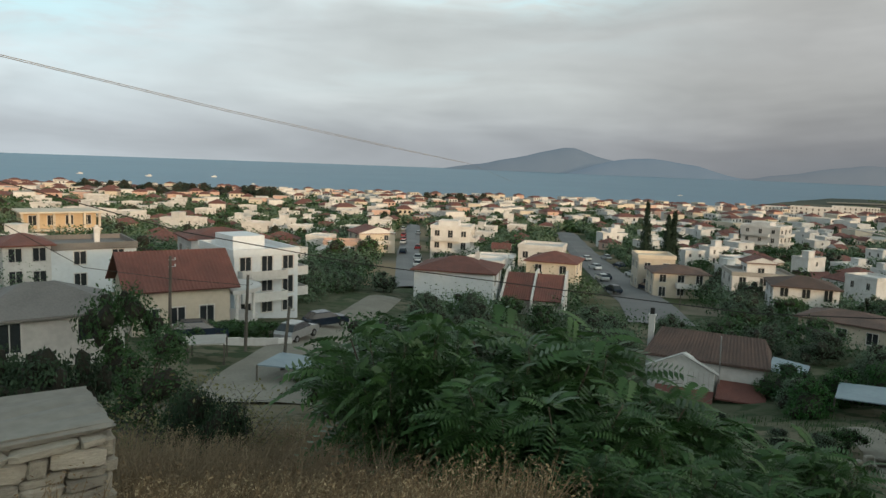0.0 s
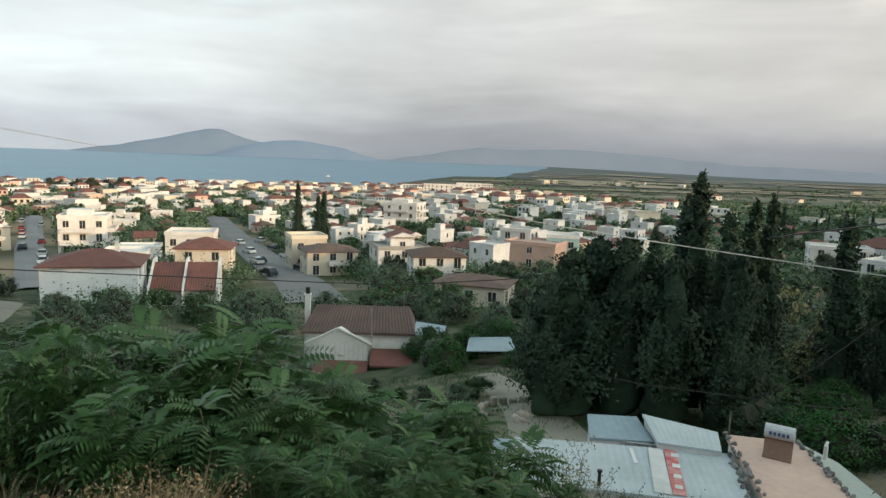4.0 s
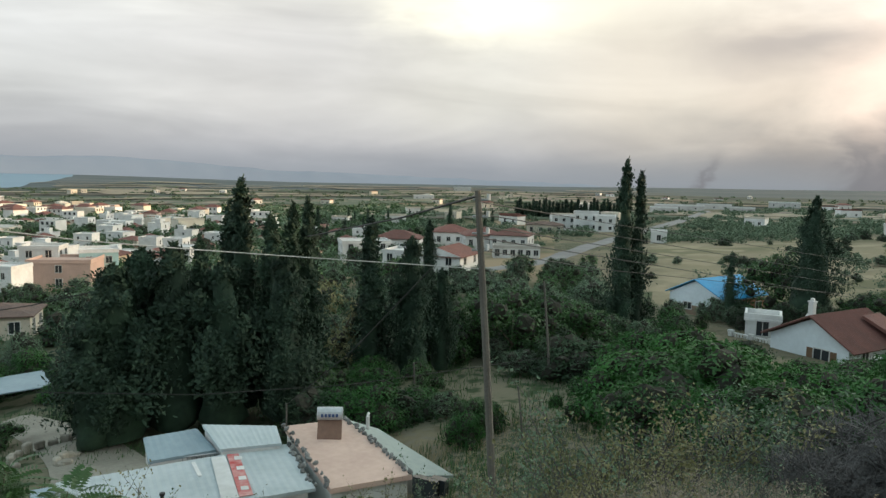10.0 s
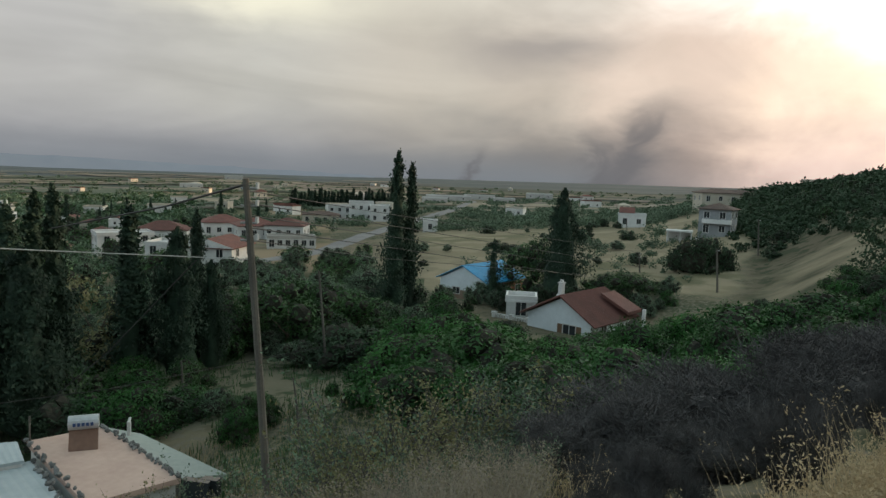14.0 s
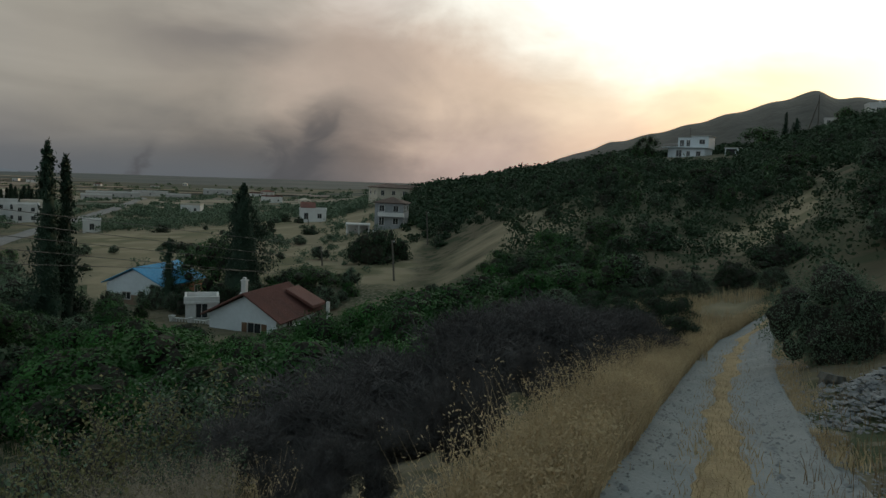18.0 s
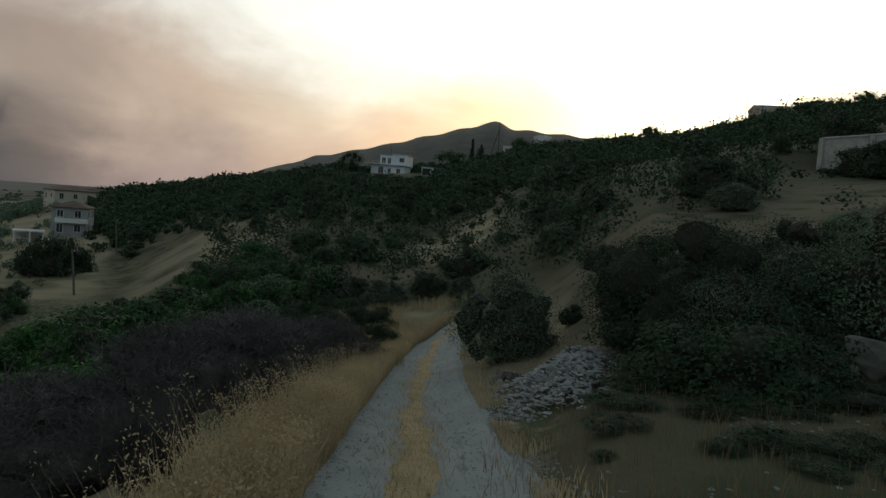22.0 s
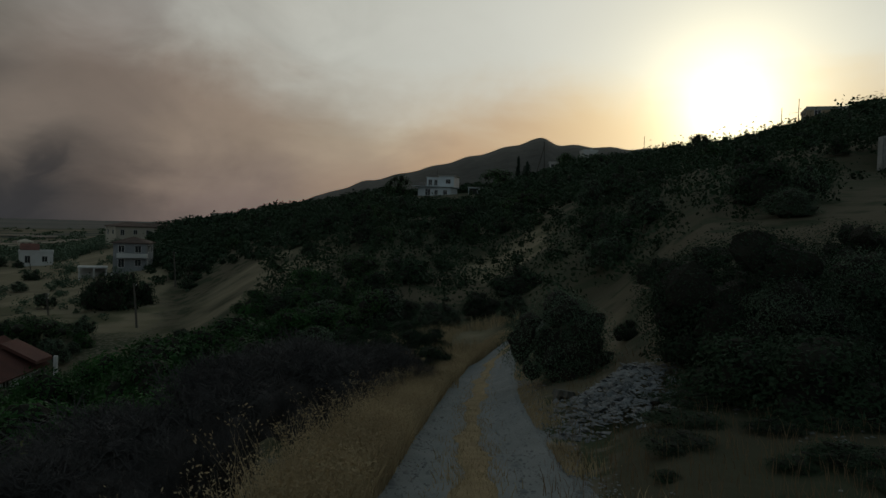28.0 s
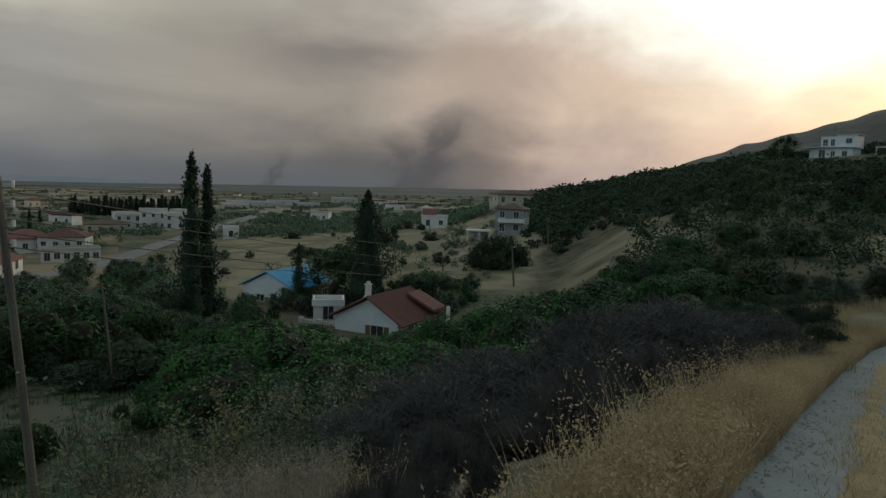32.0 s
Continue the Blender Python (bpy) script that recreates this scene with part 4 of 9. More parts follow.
def shell(rng, blobs, n, inner=0.55):
    """Points in the outer shells of several ellipsoids, more of them on the upper sides."""
    blobs = np.array(blobs, float)
    wt = (blobs[:, 3] * blobs[:, 5])
    k = rng.choice(len(blobs), n, p=wt / wt.sum())
    d = rng.normal(size=(n, 3))
    d /= np.linalg.norm(d, axis=1)[:, None]
    rad = rng.uniform(inner, 1.06, (n, 1)) ** 0.7
    return blobs[k, :3] + d * rad * blobs[k, 3:6], d


def lumps(rng, w, h, n, flat=0.75, base=0.25):
    """Clump centres that fill a rounded, uneven crown."""
    out = []
    for i in range(n):
        a, q = rng.uniform(0, 6.283), math.sqrt(rng.uniform(0, 1))
        zz = rng.uniform(base, 1.0)
        reach = math.sqrt(max(0.05, 1 - ((zz - 0.55) / 0.6) ** 2)) * 0.62
        s = rng.uniform(0.28, 0.48)
        out.append((math.cos(a) * q * w * reach / 1.25, math.sin(a) * q * w * reach / 1.25, zz * h * (1 - s * 0.5), w * s * 0.55, w * s * 0.55, h * s * 0.5 * flat + 0.05))
    return out


def mound(rng, w, h, n, foot=0.0):
    """One rounded mass with smaller lumps over its upper side, its foot raised by a share of the height."""
    hh = h * (1 - foot)
    out = [(0.0, 0.0, h * foot + hh * 0.26, w * 0.39, w * 0.37, hh * 0.62)]
    for i in range(n):
        a, q = rng.uniform(0, 6.283), rng.uniform(-0.2, 1.0)
        c = math.sqrt(1 - q * q)
        s = rng.uniform(0.13, 0.25)
        if i % 4 == 3:
            q, c = -0.32, 1.05
        out.append((math.cos(a) * c * w * 0.31, math.sin(a) * c * w * 0.30, h * foot + hh * (0.26 + 0.50 * q), w * s, w * s * rng.uniform(0.8, 1.1), hh * s * 0.85))
    return out


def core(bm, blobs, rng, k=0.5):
    """Inner masses of a crown, rough and well inside the leaves; leaf crowns colour them shade-dark."""
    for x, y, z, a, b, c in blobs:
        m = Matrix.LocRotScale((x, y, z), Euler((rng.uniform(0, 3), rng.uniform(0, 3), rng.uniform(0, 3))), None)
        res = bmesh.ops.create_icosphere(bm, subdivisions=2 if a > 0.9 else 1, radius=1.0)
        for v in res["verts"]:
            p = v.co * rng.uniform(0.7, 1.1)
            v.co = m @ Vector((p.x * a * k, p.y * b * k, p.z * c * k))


def crown_object(name, rng, blobs, n, size, material, parent, aspect=0.45, inner=0.55, k=0.5, lift=0.0, stem=None):
    pts, out = shell(rng, blobs, n, inner)
    keep = pts[:, 2] > 0.02
    pts, out = pts[keep], out[keep] + np.array([0.0, 0.0, 0.25])
    v, f = leaf_quads(rng, pts, size, aspect, lift, out)
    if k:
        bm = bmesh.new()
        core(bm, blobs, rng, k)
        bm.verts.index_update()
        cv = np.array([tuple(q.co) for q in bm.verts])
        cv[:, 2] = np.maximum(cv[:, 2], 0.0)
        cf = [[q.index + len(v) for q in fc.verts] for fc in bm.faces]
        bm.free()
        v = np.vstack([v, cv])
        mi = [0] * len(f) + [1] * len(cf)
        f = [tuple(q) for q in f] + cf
    else:
        mi = [0] * len(f)
    if stem:
        bm = bmesh.new()
        tube(bm, [(0, 0, -0.3), (0.03, 0, stem[1])], stem[0], 5, rad2=stem[0] * 0.6)
        bm.verts.index_update()
        cf = [[q.index + len(v) for q in fc.verts] for fc in bm.faces]
        mi += [2] * len(cf)
        v = np.vstack([v, [tuple(q.co) for q in bm.verts]])
        f = [tuple(q) for q in f] + cf
        bm.free()
    # slot 1 holds the painted shade of the core
    ob = mesh_ob(name, v, f, [material, SHADED_TWIG, BARK], mi=mi)
    ob.parent = parent
    return ob


class Kind:
    """A plant built once and set out many times."""

    def __init__(self, root, height):
        self.root, self.height, self.used, self.n = root, height, False, 0

    def put(self, az, r, height, wide=1.0, dz=0.0, spin=None, label=""):
        p = at(az, r, dz)
        s = height / self.height
        self.n += 1
        turn = (self.n * 137.5) % 360 if spin is None else spin
        m = Matrix.LocRotScale(p, Euler((0, 0, radians(turn))), (s * wide, s * wide, s))
        if not self.used:
            self.used = True
            self.root.matrix_basis = m
            ob = self.root
        else:
            ob = copy_thing(self.root, Matrix.Identity(4))
            ob.matrix_basis = m
        if label:
            ob["label"] = label
        return ob

    def to(self, az, r, el, wide=1.0, **kw):
        """Planted so that its top stands at the height el degrees as seen from the viewpoint."""
        return self.put(az, r, max(0.4, r * math.tan(radians(el)) - at(az, r).z), wide, **kw)


def tree(name, label, cat, seed, h, w, clumps, n, size, material, trunk=0.12, base=0.3, stems=1, aspect=0.45, group="", flat=0.75, k=0.5, inner=0.55, whole=False, round_=False):
    """A trunk with limbs under a crown of many small leaves; whole: small far plants in one piece."""
    rng = np.random.default_rng(seed)
    if whole:
        blobs = mound(rng, w, h, clumps, base) if round_ else lumps(rng, w, h, clumps, flat, base)
        root = crown_object(name, rng, blobs, n, size, material, None, aspect, k=k, inner=inner, stem=(trunk, h * (base + 0.2)) if trunk else None)
        return Kind(tagged(root, label, cat, group), h)
    root = tagged(new(name), label, cat, group)
    bm = bmesh.new()
    blobs = mound(rng, w, h, clumps, base) if round_ else lumps(rng, w, h, clumps, flat, base)
    for s in range(stems):
        a = rng.uniform(0, 6.283)
        lean = 0.0 if stems == 1 else w * 0.12
        fork = Vector((math.cos(a) * lean, math.sin(a) * lean, h * (base + 0.12)))
        tube(bm, [(math.cos(a) * lean * 0.3, math.sin(a) * lean * 0.3, -0.3), fork * 0.5 + Vector((0.05, 0, 0)), fork], trunk, 6, rad2=trunk * 0.6)
        for b in blobs[s::max(1, stems * 2)][:4]:
            tube(bm, [fork * 0.9, (fork + Vector(b[:3])) * 0.5 + Vector((0, 0, 0.1)), Vector(b[:3])], trunk * 0.5, 4, rad2=trunk * 0.15)
    part("trunk", bm, BARK, root)
    crown_object("crown", rng, blobs, n, size, material, root, aspect, k=k, inner=inner)
    return Kind(root, h)


def spire(name, label, seed, h, w, n, size, material, rag=0.15, tip=1.0, bare=0.04, group=""):
    """A cypress: many upright boughs of sprigs round a trunk, with a ragged outline and gaps."""
    rng = np.random.default_rng(seed)
    root = tagged(new(name), label, "tree", group)
    bm = bmesh.new()
    tube(bm, [(0, 0, -0.4), (0, 0, h * 0.3), (0.05, 0.03, h * 0.9)], w * 0.05 + 0.05, 7, rad2=0.03)
    part("trunk", bm, BARK, root)

    def girth(t):
        return np.minimum(1.0, t / 0.14 + 0.45) * np.maximum(0.0, 1 - t) ** (0.6 * tip) + 0.03
    m = int(h * 9)
    bt = np.sort(rng.uniform(bare, 0.985, m) ** 0.95)
    ba = rng.uniform(0, 6.283, m)
    br_ = w / 2 * girth(bt) * (1 + rag * rng.normal(0, 1.0, m)).clip(0.35, 1.9)
    k = rng.integers(0, m, n)
    s = rng.uniform(0.15, 1.0, n) ** 0.8
    spread = np.minimum(0.10 * w * girth(bt[k]) * (1.15 - s) + 0.10, 0.32)
    up = br_[k] * s * rng.uniform(0.35, 0.9, n) * np.clip(1.25 - bt[k], 0.25, 1.0)
    pts = np.stack([np.cos(ba[k]) * br_[k] * s, np.sin(ba[k]) * br_[k] * s, bt[k] * h * 0.96 + up], 1) + rng.normal(size=(n, 3)) * spread[:, None]
    lead = rng.uniform(0.86, 1.0, n // 40)
    pts = np.vstack([pts, np.column_stack([rng.normal(0, 0.05 + 0.035 * w * (1.02 - lead), len(lead)), rng.normal(0, 0.05 + 0.035 * w * (1.02 - lead), len(lead)), lead * h])])
    pts[:, 2] = np.maximum(pts[:, 2], 0.1)
    pts = pts[pts[:, 2] < h]
    out = pts * np.array([1.0, 1.0, 0.0])
    out = out / (np.linalg.norm(out, axis=1)[:, None] + 0.05) + np.array([0.0, 0.0, 0.35])
    v, f = leaf_quads(rng, pts, size, 0.4, 0.5, out, 0.5)
    ks = np.linspace(bare, 0.93, 14)
    cv, cf = [], []
    for i, q in enumerate(ks):
        for j in range(9):
            b = j * 6.283 / 9
            rr = w / 2 * float(girth(q)) * rng.uniform(0.38, 0.66)
            cv.append((math.cos(b) * rr, math.sin(b) * rr, q * h))
    for i in range(13):
        for j in range(9):
            cf.append(tuple(len(v) + x for x in (i * 9 + j, i * 9 + (j + 1) % 9, (i + 1) * 9 + (j + 1) % 9, (i + 1) * 9 + j)))
    ob = mesh_ob("crown", np.vstack([v, cv]), np.vstack([f, cf]), material)
    ob.parent = root
    return Kind(root, h)


olives = [tree("olive_tree", "grey-green olive tree with a rounded crown", "tree", 10 + i, 4.2, 5.0, 15, 3400, 0.21, OLIVE, 0.16, 0.12, 2, group="olive trees of the grove", whole=True, round_=True, k=0.6, inner=0.62) for i in range(3)]
greens = [tree("broadleaf_tree", "green leafy tree with a full crown", "tree", 20 + i, 5.0, 5.2, 18, 3000, 0.27, GREEN, 0.15, 0.10, 1, group="leafy garden trees", flat=0.95) for i in range(3)]
limes = [tree("leafy_bush", "bright green leafy bush", "bush", 26 + i, 3.0, 4.4, 18, 7000, 0.15, LIME, 0.05, 0.02, 3, group="green bushes on the slope", round_=True, k=0.6, inner=0.6) for i in range(2)]
scrubs = [tree("scrub_bush", "dark dry-leaved bush on the hillside", "bush", 30 + i, 2.4, 3.8, 14, 3000, 0.17, SCRUB, 0, 0.0, 3, group="bushes on the hillside", whole=True, round_=True, k=0.62, inner=0.62) for i in range(3)]
fars = [tree("town_tree", "dark green tree among the houses", "tree", 40 + i, 5.0, 5.5, 10, 760, 0.48, m, 0, 0.04, 1, group="trees among the houses", whole=True, k=0.78, round_=True, inner=0.7) for i, m in enumerate((GREEN, OLIVE, DARK))]
cypress = spire("cypress", "slender dark green cypress", 50, 12.0, 2.6, 5000, 0.34, DARK, 0.16, 1.15, group="cypresses")
cypress_r = spire("cypress", "tall ragged dark cypress", 51, 14.0, 4.0, 9000, 0.34, DARK, 0.45, 1.25, group="cypresses")
cypress_b = spire("cypress", "broad dark cypress with loose boughs", 52, 11.0, 6.4, 13000, 0.36, DARK, 0.4, 0.85, group="cypresses")
conifer = spire("conifer", "dark spreading conifer with tiered boughs", 53, 14.0, 12.0, 12000, 0.42, DARK, 0.2, 1.45)
yellow_tree = tree("yellowing_tree", "tree with yellowing autumn leaves", "tree", 60, 6.0, 4.5, 9, 1500, 0.3, YELLOW, 0.12, 0.25)

# ---------------------------------------------------------------- the houses that stand out
import collections


class Grounds:
    """Circles already built on, sorted into squares of the plan."""

    def __init__(self):
        self.cells = collections.defaultdict(list)

    def append(self, item):
        p, s = item
        self.cells[int(p.x // 24), int(p.y // 24)].append((p.x, p.y, s))

    def near(self, x, y):
        i, j = int(x // 24), int(y // 24)
        for a in (-1, 0, 1):
            for b in (-1, 0, 1):
                yield from self.cells.get((i + a, j + b), ())


TAKEN = Grounds()


def stand(label, az, r, w, d, h, **kw):
    TAKEN.append((at(az, r).xy, max(w, d) * 0.62))
    return house(label, az, r, w, d, h, **kw)


def villa_by_lane():
    """The cream house with the large red gable roof and its round porch."""
    az, r = -21.0, 63.0
    p = at(az, r)
    p.z = -14.9
    TAKEN.append((p.xy, 8))
    root = tagged(new("house"), "cream two-storey house with a large red tiled gable roof", "house")
    root.matrix_basis = pose(p.x, p.y, p.z, 0, 0, 21.0 + 13)
    bm = bmesh.new()
    box(bm, 0, 0, -2, 7.6, 7.0, 6.0)
    pk = [bm.verts.new(v) for v in ((3.8, -3.5, 4.0), (3.8, 3.5, 4.0), (3.8, 0, 6.2), (-3.8, -3.5, 4.0), (-3.8, 3.5, 4.0), (-3.8, 0, 6.2))]
    bm.faces.new(pk[:3])
    bm.faces.new(pk[3:][::-1])
    part("wall", bm, CREAM, root)
    bm = bmesh.new()
    for s in (-1, 1):
        tiled(bm, (-4.5, s * 4.1, 3.97), (4.5, s * 4.1, 3.97), (4.5, s * 0.05, 6.66), (-4.5, s * 0.05, 6.66), 30)
    part("roof", bm, TILE, root)
    for x, z in ((-2.4, 1.2), (-0.4, 1.2), (1.9, 1.2)):
        shared("window", window_mesh(1.1, 1.3, "plain"), root, pose(x, -3.504, z))
    for y, z in ((0, 4.2), (-1.5, 1.2), (1.5, 1.2)):
        shared("window", window_mesh(0.9, 1.2, "plain"), root, pose(3.804, y, z, 0, 0, 90))
    bm = bmesh.new()
    n = 14
    for z0, z1, rad in ((-1.2, 0.9, 3.1), (3.3, 3.6, 3.4)):
        ring = [(math.cos(radians(-90 + 180 * j / n)) * rad, math.sin(radians(-90 + 180 * j / n)) * rad) for j in range(n + 1)]
        lo = [bm.verts.new((3.85 + x, -0.8 + y, z0)) for x, y in ring]
        hi = [bm.verts.new((3.85 + x, -0.8 + y, z1)) for x, y in ring]
        for j in range(n):
            bm.faces.new((lo[j], lo[j + 1], hi[j + 1], hi[j]))
        bm.faces.new(hi)
        bm.faces.new(lo[::-1])
    part("porch", bm, WHITE, root, "round white porch with a flat canopy")
    for j in range(5):
        a = radians(-80 + 40 * j)
        bm = bmesh.new()
        tube(bm, [(3.85 + math.cos(a) * 2.9, -0.8 + math.sin(a) * 2.9, 0.9), (3.85 + math.cos(a) * 2.9, -0.8 + math.sin(a) * 2.9, 3.3)], 0.14, 8)
        part("column", bm, WHITE, root)


villa_by_lane()


def flats(label, az, r, w, d, h, storeys, turn, wall, z=None, awning=False):
    TAKEN.append((at(az, r).xy, max(w, d) * 0.62))
    root = house(label, az, r, w, d, h, storeys=storeys, turn=turn, roof="flat", wall=wall, top=wall, front=3, side=3, z=z, name="apartment_building", cat="building")
    sh = h / storeys
    for s in range(1, storeys):
        add_balcony(root, w / 2, 0, s * sh - 0.1, d * 0.92, 1.4, 90)
        add_balcony(root, -w * 0.1, -d / 2, s * sh - 0.1, w * 0.7, 1.2, 0)
        if awning:
            bm = bmesh.new()
            vs = [bm.verts.new(q) for q in ((0, 0, 0), (0, 2.6, 0), (1.2, 2.6, -0.8), (1.2, 0, -0.8))]
            bm.faces.new(vs)
            vs2 = [bm.verts.new((q.co.x, q.co.y, q.co.z - 0.03)) for q in vs]
            bm.faces.new(vs2[::-1])
            part("awning", bm, WHITE, root, at=pose(w / 2 + 0.05, -d * 0.2, s * sh + sh * 0.85))
    bm = bmesh.new()
    box(bm, -w * 0.1, 0.5, h + 0.225, w * 0.5, d * 0.5, 1.5)
    part("stair_head", bm, wall, root)
    return root


flats("white stepped apartment block with balconies and awnings", -15.4, 76, 6.8, 9, 6.4, 3, 24, SKYLIT_WHITE, awning=True)
stand("low red-roofed wing of the white block", -17.6, 90, 8, 7, 7.0, storeys=2, turn=15, rh=1.0, front=2)
stand("long white house with a flat dark roof", -27.6, 86, 11.0, 8, 4.6, storeys=2, turn=8, roof="flat", wall=SKYLIT_WHITE, top=SLATE, front=3, chimney=True)
stand("white annex with a small red roof", -30.8, 84, 4.2, 6, 4.7, storeys=2, turn=8, rh=0.9, front=2)


def unfinished(az, r):
    """A bare concrete frame of two storeys."""
    p = at(az, r)
    TAKEN.append((p.xy, 10))
    root = tagged(new("unfinished_building"), "unfinished brown concrete building with open storeys", "building")
    root.matrix_basis = pose(p.x, p.y, p.z, 0, 0, -az + 10)
    bm = bmesh.new()
    box(bm, 0, 0.6, -2, 12, 7, 7.4)
    part("wall", bm, OCHRE, root)
    for z in (2.2, 5.4):
        bm = bmesh.new()
        box(bm, 0, 0, z, 13.5, 9.5, 0.28)
        part("floor_slab", bm, CREAM, root)
    for z in (-1.5, 2.485):
        for i in range(6):
            bm = bmesh.new()
            box(bm, -6.3 + i * 2.52, -4.3, z, 0.4, 0.4, 3.68 if z < 0 else 2.9)
            part("pillar", bm, CREAM, root)
    for i in range(4):
        for z in (0.2, 3.2):
            shared("window", window_mesh(1.2, 1.7, "plain"), root, pose(-4.5 + i * 3, -2.904, z))


unfinished(-28.6, 150)
stand("yellow gabled house on a slope", -5.7, 190, 10, 9, 5.2, roof="gable", rturn=True, turn=20, wall=CREAM, front=2, balcony=0.5)
stand("low pink house with a flat roof", -8.0, 172, 9, 6, 3.2, storeys=1, roof="flat", wall=PINK, top=PINK, front=2)
flats("white three-storey house in stepped blocks", 0.9, 172, 9.5, 9, 8.4, 3, -8, WHITE)
stand("white house with a low hipped red roof", 1.5, 96, 10.5, 9, 5.2, storeys=2, turn=-10, rh=1.5, wall=SKYLIT_WHITE, front=0, chimney=True)
stand("small white house with a flat roof", 3.6, 128, 7, 7, 4.0, storeys=1, roof="flat", turn=-10, top=WHITE, front=2)


def twin_houses():
    """Two red tiled gables with white party walls between and beside them."""
    p = at(7.7, 97)
    p.z -= 0.5
    TAKEN.append((p.xy, 8))
    root = tagged(new("twin_house"), "twin house with two red tiled roofs and white party walls", "house")
    root.matrix_basis = pose(p.x, p.y, p.z, 0, 0, -7.7 - 6)
    for s in (-1, 1):
        bm = bmesh.new()
        box(bm, s * 2.05, 0.5, -2, 3.8, 7, 5.2)
        part("wall", bm, GREYW, root)
        bm = bmesh.new()
        x0, x1 = s * 2.05 - 1.85, s * 2.05 + 1.85
        tiled(bm, (x0, -3.9, 2.85), (x1, -3.9, 2.85), (x1, 1.5, 5.65), (x0, 1.5, 5.65), 12)
        part("roof", bm, TILE, root)
        shared("window", window_mesh(1.4, 1.4, "plain"), root, pose(s * 2.05, -3.004, 0.8))
    for x in (-4.1, 0, 4.1):
        bm = bmesh.new()
        pts = [(-4.1, -2), (-4.1, 2.9), (1.6, 6.0), (4.0, 6.0), (4.0, -2)]
        a = [bm.verts.new((x - 0.14, y, z)) for y, z in pts]
        b = [bm.verts.new((x + 0.14, y, z)) for y, z in pts]
        bm.faces.new(a)
        bm.faces.new(b[::-1])
        for i in range(5):
            bm.faces.new((a[i], b[i], b[(i + 1) % 5], a[(i + 1) % 5]))
        part("party_wall", bm, WHITE, root)


twin_houses()
stand("cream house with a red hipped roof beside the road", 9.2, 126, 8.5, 8, 5.4, storeys=2, turn=-10, rh=1.5, wall=CREAM, front=2, balcony=0.5)
stand("white block with a flat roof", 8.2, 150, 9, 8, 6.4, storeys=2, roof="flat", top=WHITE, turn=-8)
stand("beige house in low steps with small tiled roofs", 18.6, 136, 9.5, 8, 4.6, storeys=2, turn=12, rh=1.1, wall=CREAM, top=TILE_OLD, balcony=0.4)
stand("beige flat-roofed back wing", 16.8, 146, 7, 7, 6.6, storeys=2, roof="flat", wall=CREAM, top=CREAM, turn=12, front=2)


